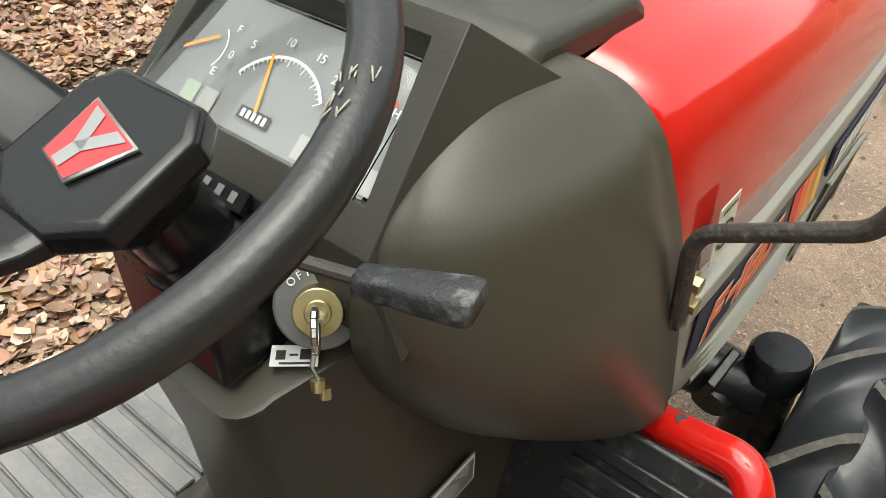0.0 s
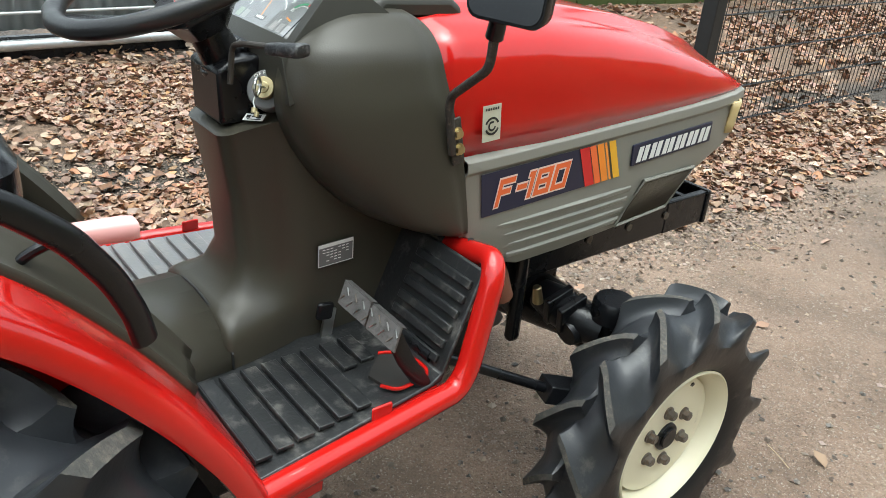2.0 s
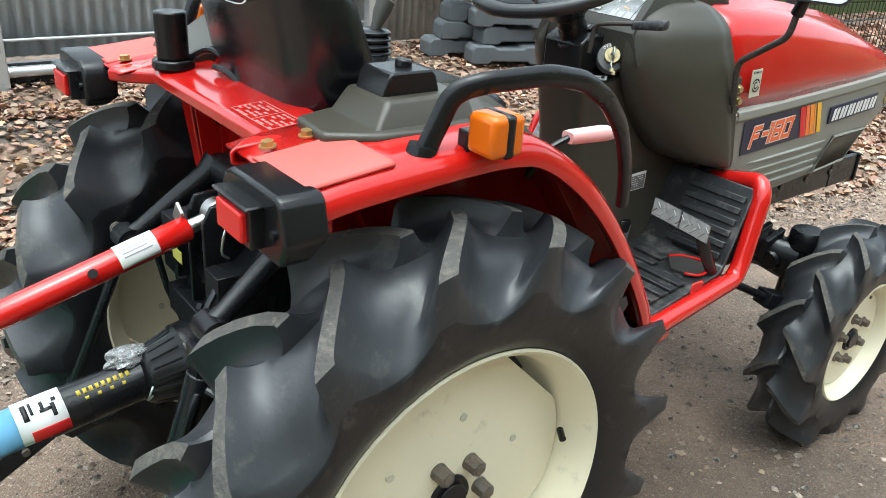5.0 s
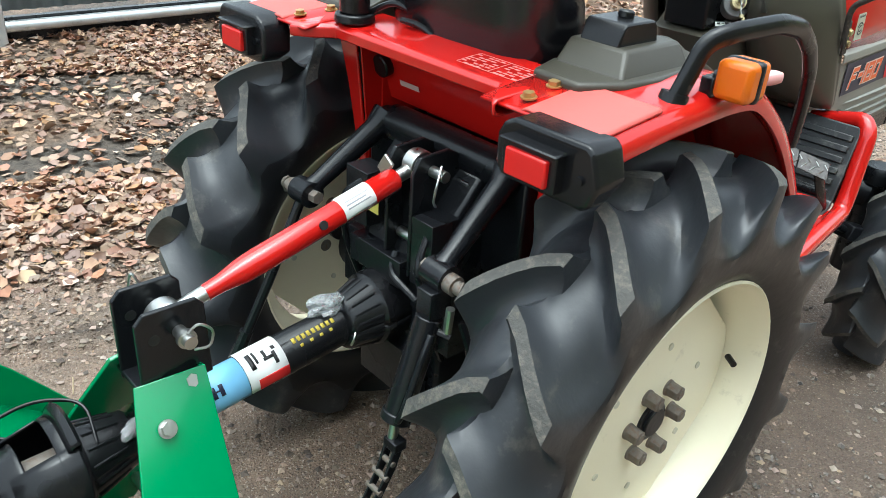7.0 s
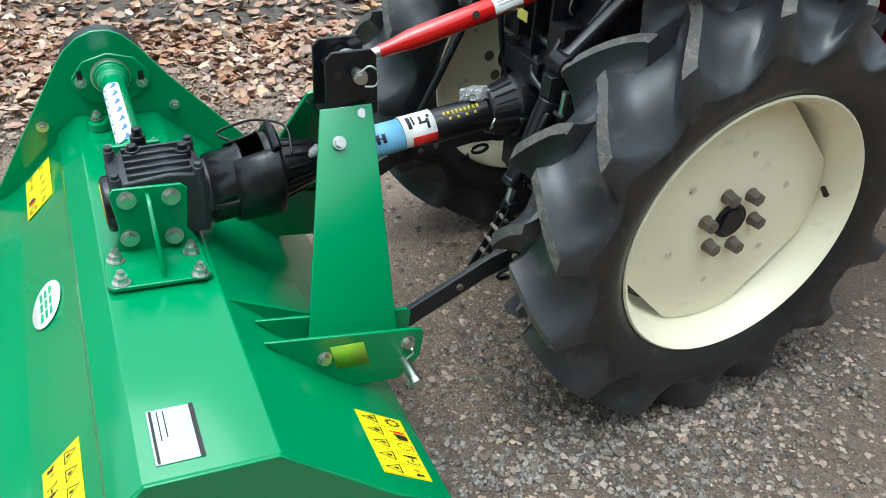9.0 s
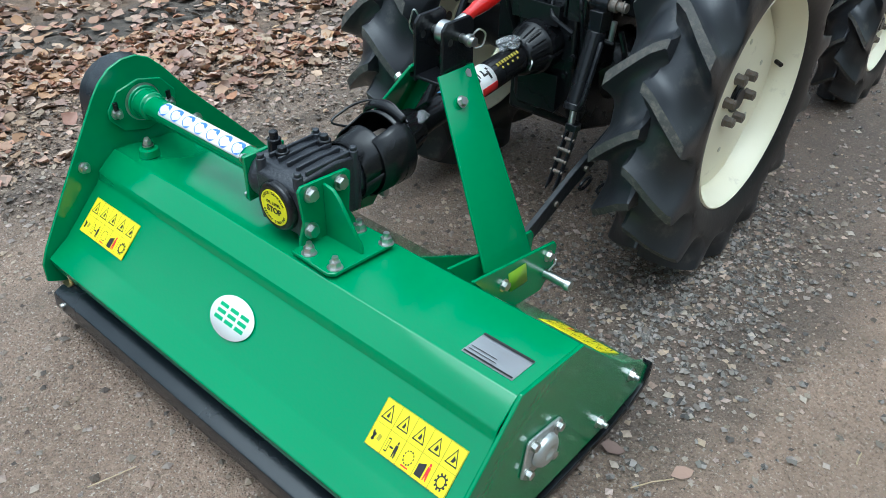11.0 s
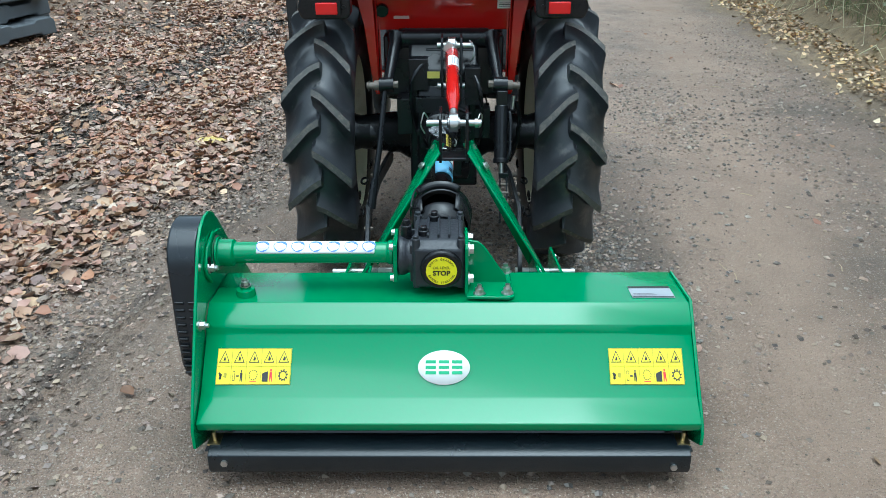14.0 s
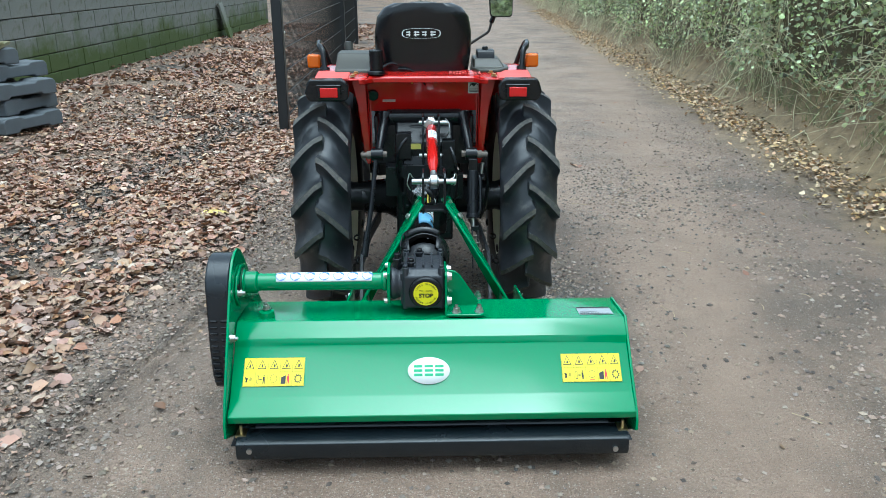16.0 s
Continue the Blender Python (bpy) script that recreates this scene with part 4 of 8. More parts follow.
SD = Vector((0, 0.0615, 0.0600))
warn_sticker((-0.533, -1.2250, 0.2190), (0.176, 0, 0), SD, 5, 2)
warn_sticker((0.395, -1.2250, 0.2190), (0.174, 0, 0), SD, 5, 2)
warn_sticker((0.555, -0.650, 0.1145), (-0.150, 0, 0), Vector((0, -0.088, 0.066)), 5, 2)
bm = BM()
card(bm, (0.466, -1.068, 0.3595), (0.104, 0, 0), (0, 0.064, -0.0052), 0.004)
plate2 = part("data_plate", bm, ALU, mower, "silver data plate with fine print")
bm = BM()
A0, AU, AV = Vector((0.466, -1.068, 0.3595)), Vector((0.104, 0, 0)), Vector((0, 0.064, -0.0052))
for a, b, c, d in ((0, 0.90, 1, 1), (0.02, 0.04, 0.98, 0.10)):
    patch(bm, A0, AU, AV, [(a, b), (c, b), (c, d), (a, d)], 0.0052, 0)
for k in range(2):
    patch(bm, A0, AU, AV, [(0.05, 0.2 + 0.13 * k), (0.6 - 0.05 * k, 0.2 + 0.13 * k), (0.6 - 0.05 * k, 0.225 + 0.13 * k), (0.05, 0.225 + 0.13 * k)], 0.0052, 0)
part("fine_print", bm, INK, plate2, "dark fine print bars")
# oval badge
bm = BM()
EO, EU, EV = Vector((0.005, -1.1975, 0.2475)), Vector((1, 0, 0)), Vector((0, 0.716, 0.698))
EN = EU.cross(EV)
bm.faces.new([bm.verts.new(EO + EN * 0.0042 + EU * 0.0615 * math.cos(t) + EV * 0.041 * math.sin(t)) for t in (2 * math.pi * i / 48 for i in range(48))])
oval = part("oval_badge", bm, WHITE, mower, "white oval badge with green block marks", solid=0.0006)
for c in (-0.031, 0.0, 0.031):
    for b in (-0.0165, -0.0035, 0.0095):
        bm = BM()
        bm.faces.new([bm.verts.new(EO + EN * 0.0052 + EU * (c + i) + EV * (b + j)) for i, j in ((-0.0125, 0), (0.0125, 0), (0.0125, 0.0078), (-0.0125, 0.0078))])
        part("badge_mark", bm, PRINTGREEN, oval, "green block mark")
# small front ribs on the deck
for x in (-0.29, 0.225):
    bm = BM()
    prism(bm, [(-0.905, 0.345), (-0.72, 0.25), (-0.70, 0.165), (-0.74, 0.17)], x - 0.003, x + 0.003)
    part("deck_rib", bm, GREEN, mower, "green welded rib")


# ---- tractor bodywork ----
def smooth_path(pts, n=6):
    """A soft curve through 2D points."""
    P = [Vector((*p, 0)) if len(p) == 2 else Vector(p) for p in pts]
    out = []
    for i in range(len(P) - 1):
        a, b, c, d = P[max(i - 1, 0)], P[i], P[i + 1], P[min(i + 2, len(P) - 1)]
        for k in range(n):
            t = k / n
            out.append(0.5 * ((2 * b) + (c - a) * t + (2 * a - 5 * b + 4 * c - d) * t * t + (3 * b - a - 3 * c + d) * t ** 3))
    out.append(P[-1])
    return out


# red bonnet
bm = BM()
stations = [(0.872, 0.194, 1.058, 1.096), (0.93, 0.209, 1.066, 1.096), (1.10, 0.219, 1.061, 1.088), (1.25, 0.218, 1.042, 1.074), (1.40, 0.216, 1.014, 1.052), (1.52, 0.212, 0.986, 1.026),
            (1.62, 0.205, 0.957, 0.992), (1.69, 0.196, 0.930, 0.958), (1.735, 0.183, 0.907, 0.926), (1.757, 0.165, 0.893, 0.900)]
rows = []
for y, w, zs, zc in stations:
    zb = 0.874 + 0.026 * (y - 0.93) / 0.75
    h = zs - zb
    k = w / 0.22
    half = [(w, zb), (w * 0.998, zb + h * 0.25), (w * 0.985, zb + h * 0.5), (w * 0.955, zb + h * 0.75), (w * 0.90, zb + h * 0.92), (0.176 * k, zs), (0.150 * k, zs + (zc - zs) * 0.35), (0.112 * k, zs + (zc - zs) * 0.55), (0.098 * k, zs + (zc - zs) * 0.92), (0.05 * k, zc), (0, zc)]
    rows.append([(x, y, z) for x, z in half] + [(-x, y, z) for x, z in half[-2::-1]])
grid(bm, rows)
hood = part("bonnet", bm, RED, tractor, "glossy red steel bonnet", solid=0.004, angle=50)
# grey side panels and nose below the bonnet
for s in (1, -1):
    bm = BM()
    rows = []
    for y, w, zt, zm, zl in [(0.929, 0.223, 0.873, 0.76, 0.690), (0.99, 0.224, 0.875, 0.755, 0.672), (1.08, 0.224, 0.878, 0.745, 0.640), (1.20, 0.223, 0.882, 0.745, 0.641), (1.385, 0.221, 0.889, 0.75, 0.652), (1.50, 0.218, 0.893, 0.76, 0.700), (1.60, 0.213, 0.896, 0.775, 0.735), (1.68, 0.204, 0.898, 0.80, 0.765), (1.735, 0.188, 0.899, 0.82, 0.785), (1.772, 0.150, 0.898, 0.83, 0.80), (1.786, 0.08, 0.897, 0.83, 0.80), (1.788, 0.0, 0.897, 0.83, 0.80)]:
        rows.append([(s * (w - 0.012), y, zt + 0.003), (s * (w + 0.004), y, zt - 0.002), (s * (w + 0.005), y, zt - 0.018), (s * w, y, zt - 0.024), (s * w, y, zm), (s * (w - 0.003), y, (zm + zl) / 2), (s * (w - 0.012), y, zl + 0.012), (s * (w - 0.04), y, zl)])
    grid(bm, rows)
    side = part("side_panel", bm, GREY_TRIM, tractor, "light grey ribbed side panel under the bonnet", solid=0.004, bev=0.0015, angle=30)
    for k in range(4):
        bm = BM()
        y0, z0 = 1.00 + 0.015 * k, 0.742 - 0.022 * k
        rows = []
        for i in range(9):
            t = i / 8
            y = y0 + t * (0.36 - 0.02 * k)
            z = z0 + 0.006 * t
            w = 0.2250 - max(0, (0.745 - z)) * 0.07
            f = min(1, t * 6, (1 - t) * 3)
            rows.append([(s * (w - 0.004), y, z + 0.009), (s * (w + 0.0055 * f), y, z + 0.003), (s * (w + 0.004 * f), y, z - 0.003), (s * (w - 0.006), y, z - 0.010)])
        grid(bm, rows)
        part("rib", bm, GREY_TRIM, side, "raised grey rib")
    bm = BM()
    grid(bm, [[(s * 0.2255, 1.399, 0.753), (s * 0.2225, 1.556, 0.754)], [(s * 0.2240, 1.339, 0.678), (s * 0.2210, 1.488, 0.687)]])
    part("grille_mesh", bm, mk("brown_grille_mesh", (0.060, 0.046, 0.030), 0.95, vary=0.3, bump=0.9, fine=420, rough_vary=0.03), side, "dark brown mesh grille", solid=0.004)
    bm = BM()
    fr = [(s * 0.2258, 1.3960000000000001, 0.757), (s * 0.2228, 1.561, 0.758), (s * 0.2215, 1.4889999999999999, 0.682), (s * 0.2245, 1.331, 0.673)]
    tube(bm, fr + [fr[0]], 0.004, 6)
    part("grille_frame", bm, GREY_TRIM, side, "grey grille surround")
    bm = BM()
    lamp = [[(s * (0.2135 - 0.9 * max(0, y - 1.69) - (0.885 - z) * 0.1 + 0.004 * bul), y + 0.004 * bul, z) for y, bul in ((1.672, 0), (1.688, 1), (1.715, 1.2), (1.745, 1), (1.757, 0))] for z in (0.882, 0.865, 0.835, 0.812)]
    grid(bm, lamp)
    part("headlamp", bm, HEADLENS, tractor, "yellowed headlamp lens", solid=0.006)
# decals on the right side panel
for s in (1,):
    o, u, v = Vector((0.2272, 0.968, 0.770)), Vector((-0.001, 0.262, 0.010)), Vector((0.0008, -0.01, 0.078))
    bm = BM()
    card(bm, o, u, v, 0.0012)
    card_ob = part("model_decal", bm, NAVY, tractor, "navy decal with orange lettering and stripes")
    bm = BM()
    for k, (m, wid) in enumerate(((0, 0.012), (0, 0.012), (1, 0.016), (2, 0.017), (2, 0.006), (3, 0.018))):
        a = sum((0.012, 0.014, 0.019, 0.020, 0.012, 0.02)[:k]) / 0.262 + 0.87
        patch(bm, o, u, v, [(a + 0.08, 0), (a + 0.08 + wid / 0.262, 0), (a + wid / 0.262, 1), (a, 1)], 0.0022, m)
    part("stripe", bm, [PRINTRED, ORANGE, mk("light_orange_print", (0.9, 0.28, 0.03), 0.45, vary=0.03, bump=0), AMBERP], card_ob, "red, orange and amber slanted stripes")
    strokes = {"F": [(0, 0, 0.2, 1), (0, 0.8, 0.85, 1), (0, 0.42, 0.7, 0.62)], "-": [(0.05, 0.42, 0.6, 0.62)], "1": [(0.1, 0, 0.32, 1), (-0.02, 0.8, 0.2, 1)],
               "8": [(0, 0, 0.9, 0.2), (0, 0.8, 0.9, 1), (0, 0.41, 0.9, 0.6), (0, 0, 0.22, 1), (0.68, 0, 0.9, 1)], "0": [(0, 0, 0.9, 0.2), (0, 0.8, 0.9, 1), (0, 0, 0.22, 1), (0.68, 0, 0.9, 1)]}
    for nm, mat, grow, lift in (("model_number_edge", PINKW, 0.035, 0.0024), ("model_number", ORANGE, 0.0, 0.0030)):
        at = 0.10
        for ch, wide in (("F", 0.165), ("-", 0.105), ("1", 0.075), ("8", 0.165), ("0", 0.165)):
            bm = BM()
            for n, (a, b, c, d) in enumerate(strokes[ch]):
                a, b, c, d = a - grow * 1.6, b - grow * 1.8, c + grow * 1.6, d + grow * 1.8
                patch(bm, o, u, v, [(at + 0.158 * q + 0.055 * w, 0.17 + 0.62 * w) for q, w in ((a, b), (c, b), (c, d), (a, d))], lift + 0.00005 * n)
            at += wide * 0.97
            part(nm, bm, mat, card_ob, "orange model number" if grow == 0 else "pale edge of the model number")
    bm = BM()
    o2, u2, v2 = Vector((0.2252, 1.342, 0.797)), Vector((-0.009, 0.262, 0.010)), Vector((0.0002, -0.004, 0.044))
    card(bm, o2, u2, v2, 0.0035, thick=0.004)
    badge = part("maker_badge", bm, NAVY, tractor, "dark blue badge with white slanted marks", bev=0.0015)
    bm = BM()
    for k in range(6):
        a = 0.05 + k * 0.155
        pts = [[(a - 0.01, 0.14), (a + 0.045, 0.14), (a + 0.075, 0.84), (a + 0.02, 0.84)], [(a + 0.06, 0.14), (a + 0.115, 0.14), (a + 0.145, 0.84), (a + 0.09, 0.84)]]
        for p in pts:
            patch(bm, o2, u2, v2, p, 0.0050)
    part("badge_mark", bm, WHITE, badge, "white slanted marks")
    # square sticker on the bonnet side
    bm = BM()
    o3, u3, v3 = Vector((0.2225, 0.955, 0.902)), Vector((0.0005, 0.037, 0.002)), Vector((-0.0022, -0.003, 0.059))
    card(bm, o3, u3, v3, 0.003)
    stk = part("bonnet_sticker", bm, CREAMLAB, tractor, "cream sticker with a dark ring mark")
    bm = BM()
    for r1, r2, a0, a1 in ((0.40, 0.30, 20, 160), (0.40, 0.30, 200, 340), (0.22, 0.13, 60, 350)):
        n = 14
        for i in range(n):
            t0, t1 = radians(a0 + (a1 - a0) * i / n), radians(a0 + (a1 - a0) * (i + 1) / n)
            patch(bm, o3, u3, v3, [(0.5 + r1 * math.cos(t0), 0.42 + r1 * 0.63 * math.sin(t0)), (0.5 + r1 * math.cos(t1), 0.42 + r1 * 0.63 * math.sin(t1)), (0.5 + r2 * math.cos(t1), 0.42 + r2 * 0.63 * math.sin(t1)), (0.5 + r2 * math.cos(t0), 0.42 + r2 * 0.63 * math.sin(t0))], 0.004)
    for k in range(6):
        patch(bm, o3, u3, v3, [(0.12 + k * 0.13, 0.86), (0.2 + k * 0.13, 0.86), (0.2 + k * 0.13, 0.93), (0.12 + k * 0.13, 0.93)], 0.004)
    part("ring_mark", bm, INK, stk, "dark ring and bars")

# bulged grey covers each side of the dash
for s in (1, -1):
    rim_f = smooth_path([(0.100, 0.858, 1.094), (0.137, 0.867, 1.087), (0.162, 0.881, 1.071), (0.188, 0.884, 1.046), (0.202, 0.889, 1.008), (0.212, 0.896, 0.972), (0.218, 0.908, 0.925), (0.222, 0.921, 0.875), (0.228, 0.930, 0.810), (0.231, 0.936, 0.758), (0.218, 0.942, 0.745), (0.170, 0.945, 0.742)], 4)
    rim_r = smooth_path([(0.10, 0.800, 1.098), (0.104, 0.755, 1.090), (0.108, 0.702, 1.066), (0.108, 0.672, 1.040), (0.110, 0.657, 0.992), (0.110, 0.660, 0.950), (0.112, 0.682, 0.900), (0.112, 0.720, 0.845), (0.112, 0.775, 0.792), (0.112, 0.815, 0.770), (0.112, 0.865, 0.755), (0.112, 0.925, 0.744)], 4)
    rows = []
    for f, r in zip(rim_f, rim_r):
        row = [(s * (f.x - 0.02), f.y + 0.001, f.z - 0.004 * (f.z > 1.0)), (s * f.x, f.y, f.z)]
        for v in (0.04, 0.09, 0.13, 0.2, 0.3, 0.42, 0.54, 0.66, 0.76, 0.84, 0.90, 0.95, 0.98, 1.0):
            k = max(0.0, v - 0.09) / 0.91
            q = (1 - k ** 2.5) ** (1 / 2.1)
            step = 0.006 * max(0.0, min(1.0, (v - 0.09) / 0.05)) * (1 - v)
            row.append((s * (r.x + (f.x - r.x) * q + step), f.y + (r.y - f.y) * v, f.z + (r.z - f.z) * v))
        rows.append(row)
    bm = BM()
    grid(bm, rows)
    part("dash_side_cover", bm, GREY, tractor, "olive-grey bulged plastic side cover", solid=0.003, angle=60)

# cowl and instrument pod
bm = BM()
prism(bm, [(0.676, 0.955), (0.672, 1.0), (0.668, 1.026), (0.690, 1.046), (0.757, 1.104), (0.776, 1.112), (0.80, 1.11), (0.86, 1.088), (0.975, 1.083), (0.975, 0.93), (0.70, 0.93)], -0.118, 0.118)
part("dash_body", bm, DASH, tractor, "dark olive-grey plastic dash body", bev=0.004, segs=3)
LV, LN = Vector((0, 0.762, 0.647)), Vector((0, -0.647, 0.762))
LC = Vector((-0.008, 0.721, 1.0785))
bm = BM()
inner = [(-0.108, 0.688, 1.052), (0.097, 0.688, 1.052), (0.085, 0.757, 1.110), (-0.083, 0.757, 1.110)]
lip = [(-0.112, 0.680, 1.057), (0.104, 0.680, 1.057), (0.092, 0.752, 1.132), (-0.094, 0.752, 1.132)]
outer = [(-0.128, 0.664, 1.034), (0.119, 0.664, 1.034), (0.112, 0.760, 1.143), (-0.112, 0.760, 1.143)]
skirt = [(-0.152, 0.660, 0.975), (0.148, 0.660, 0.975), (0.142, 0.855, 1.072), (-0.142, 0.855, 1.072)]
ring_loft(bm, [inner, lip, outer, skirt], cap=False)
part("instrument_hood", bm, DASH, tractor, "dark grey plastic instrument surround", solid=0.002, bev=0.006, segs=3, angle=25)
bm = BM()
o = LC - Vector((0.105, 0, 0)) - LV * 0.046 + LN * 0.003
card(bm, o, Vector((0.208, 0, 0)), LV * 0.092, 0.002, thick=0.004)
gauge = part("instrument_panel", bm, GAUGE, tractor, "grey instrument panel with orange needles and white scales")


def on_panel(a, b):
    return o + Vector((0.208 * a, 0, 0)) + LV * 0.092 * b


def arc(bm, c, r, w, a0, a1, lift, mi, n=12):
    for i in range(n):
        t0, t1 = radians(a0 + (a1 - a0) * i / n), radians(a0 + (a1 - a0) * (i + 1) / n)
        pts = [(r + w, t0), (r + w, t1), (r, t1), (r, t0)]
        bm.faces.new([bm.verts.new(c + Vector((q * math.cos(t), 0, 0)) + LV * (q * math.sin(t)) + LN * lift) for q, t in pts]).material_index = mi


bm = BM()
arc(bm, on_panel(0.53, 0.20), 0.043, 0.0022, 35, 150, 0.0035, 0, 20)
for k in range(24):
    t = 35 + 115 * k / 23
    arc(bm, on_panel(0.53, 0.20), 0.038 if k % 4 == 0 else 0.041, 0.006 if k % 4 == 0 else 0.003, t - 0.5, t + 0.5, 0.0036, 0, 1)
arc(bm, on_panel(0.14, 0.52), 0.020, 0.0012, -35, 50, 0.0035, 0)
arc(bm, on_panel(0.89, 0.42), 0.024, 0.004, 85, 150, 0.0035, 1)
arc(bm, on_panel(0.89, 0.42), 0.024, 0.004, 60, 82, 0.0035, 2)
arc(bm, on_panel(0.89, 0.42), 0.021, 0.0012, 60, 150, 0.0036, 0)
for (a, b), (c, d), w in (((0.05, 0.42), (0.19, 0.62), 0.0013), ((0.50, 0.20), (0.44, 0.66), 0.0013), ((0.80, 0.36), (0.88, 0.32), 0.0013), ((0.02, 0.80), (0.06, 0.98), 0.0016)):
    p, q = on_panel(a, b) + LN * 0.004, on_panel(c, d) + LN * 0.004
    sd = (q - p).normalized().cross(LN) * w
    bm.faces.new([bm.verts.new(z) for z in (p - sd, p + sd, q + sd, q - sd)]).material_index = 3
for k, (a, m) in enumerate(((0.16, 4), (0.25, 5), (0.70, 5), (0.79, 5), (0.88, 5), (0.95, 5))):
    patch(bm, o, Vector((0.208, 0, 0)), LV * 0.092, [(a, 0.06), (a + 0.07, 0.06), (a + 0.07, 0.24), (a, 0.24)], 0.0033, m)
patch(bm, o, Vector((0.208, 0, 0)), LV * 0.092, [(0.43, 0.14), (0.57, 0.14), (0.57, 0.24), (0.43, 0.24)], 0.0036, 6)
for k in range(5):
    patch(bm, o, Vector((0.208, 0, 0)), LV * 0.092, [(0.445 + 0.024 * k, 0.16), (0.46 + 0.024 * k, 0.16), (0.46 + 0.024 * k, 0.22), (0.445 + 0.024 * k, 0.22)], 0.0040, 0)
part("gauge_print", bm, [WHITE, PRINTGREEN, PRINTRED, mk("needle_orange", (0.95, 0.32, 0.02), 0.5, vary=0.02, bump=0), mk("pale_green_tile", (0.30, 0.36, 0.28), 0.5, vary=0.03, bump=0), mk("pale_grey_tile", (0.34, 0.34, 0.34), 0.5, vary=0.03, bump=0), INK], gauge, "white scales, orange needles and warning tiles")
for txt, a, b in (("0", 0.28, 0.52), ("5", 0.345, 0.66), ("10", 0.48, 0.78), ("15", 0.62, 0.76), ("20", 0.72, 0.66), ("25", 0.79, 0.52), ("C", 0.765, 0.26), ("H", 0.965, 0.62), ("E", 0.245, 0.36), ("F", 0.255, 0.72)):
    lettering(txt, 0.0085, on_panel(a, b), (1, 0, 0), LV, WHITE, gauge, "scale_number", 0.0042)
bm = BM()
card(bm, o, Vector((0.208, 0, 0)), LV * 0.092, 0.010, thick=0.0015)
lens = part("lens", bm, GLASS, gauge, "clear instrument lens")
lens.visible_shadow = False
bm = BM()
card(bm, (-0.062, 0.6545, 1.0235), (0.084, 0, 0), Vector((0, 0.011, 0.0095)), 0.006, thick=0.006)
strip = part("indicator_strip", bm, BLACK_PLASTIC, tractor, "black warning lamp strip")
bm = BM()
for k in range(6):
    patch(bm, Vector((-0.062, 0.6545, 1.0235)), Vector((0.084, 0, 0)), Vector((0, 0.011, 0.0095)), [(0.06 + 0.155 * k, 0.25), (0.13 + 0.155 * k, 0.25), (0.13 + 0.155 * k, 0.75), (0.06 + 0.155 * k, 0.75)], 0.0066)
part("pictogram", bm, mk("dim_white_print", (0.20, 0.20, 0.20), 0.5, vary=0.05, bump=0), strip, "small pale pictograms")
# cowl top with filler cap
bm = BM()
prism(bm, [(0.812, 1.096), (0.83, 1.113), (0.96, 1.106), (0.985, 1.09), (0.985, 1.06), (0.82, 1.06)], -0.118, 0.118)
part("cowl_cover", bm, DASH, tractor, "dark grey cowl cover behind the bonnet", bev=0.012, segs=3)
bm = BM()
lathe(bm, [(0.0, 0.048), (0.010, 0.048), (0.010, 0.036), (0.016, 0.034), (0.030, 0.031), (0.034, 0.027), (0.034, 0.001)], (-0.01, 0.90, 1.098), 28, "z")
part("filler_cap", bm, BLACK_PLASTIC, tractor, "black fuel filler cap", angle=30)

# pedestal
bm = BM()


def col_ring(z, y0, w0, w1, r=0.025, y1=0.97, ym=0.70):
    """A level ring of the pedestal: narrow at the back (y0), wide from ym on."""
    pts = []
    for k in range(6):
        t = radians(90 * k / 5)
        pts.append((w0 - r + r * math.sin(t), y0 + r - r * math.cos(t), z))
    pts += [(w0 + (w1 - w0) * 0.5, (y0 + r + ym) / 2, z), (w1 - 0.004, ym - 0.01, z), (w1, ym + 0.02, z), (w1, y1, z)]
    return pts + [(-x, y, zz) for x, y, zz in pts[::-1]]


ring_loft(bm, [col_ring(0.53, 0.555, 0.140, 0.119, 0.012), col_ring(0.60, 0.555, 0.135, 0.118, 0.012), col_ring(0.622, 0.556, 0.124, 0.117, 0.02), col_ring(0.634, 0.560, 0.110, 0.116, 0.03), col_ring(0.642, 0.574, 0.098, 0.116, 0.04), col_ring(0.660, 0.598, 0.082, 0.115, 0.036), col_ring(0.70, 0.617, 0.070, 0.114, 0.033), col_ring(0.80, 0.611, 0.068, 0.109, 0.03), col_ring(0.945, 0.594, 0.071, 0.104, 0.028), col_ring(0.957, 0.590, 0.074, 0.105, 0.028), col_ring(0.9585, 0.594, 0.070, 0.101, 0.026)])
for v in bm.verts:
    if v.co.z > 0.9:
        v.co.z += -0.014 + (min(v.co.y, 0.70) - 0.69) * 0.30
column = part("pedestal", bm, GREY, tractor, "olive-grey plastic steering pedestal", angle=50)
bm = BM()
rows = []
for y, h, w in ((0.02, 0.0, 0.150), (0.06, 0.035, 0.15), (0.14, 0.058, 0.148), (0.30, 0.063, 0.142), (0.45, 0.064, 0.137), (0.560, 0.066, 0.134)):
    rows.append([(-w - 0.005, y, 0.53), (-w, y, 0.56 + h * 0.4), (-w + 0.03, y, 0.56 + h * 0.9), (-w + 0.07, y, 0.565 + h), (0, y, 0.57 + h), (w - 0.07, y, 0.565 + h), (w - 0.03, y, 0.56 + h * 0.9), (w, y, 0.56 + h * 0.4), (w + 0.005, y, 0.53)])
grid(bm, rows)
part("tunnel_cover", bm, GREY, tractor, "olive-grey plastic transmission cover", solid=0.005, angle=50)
bm = BM()
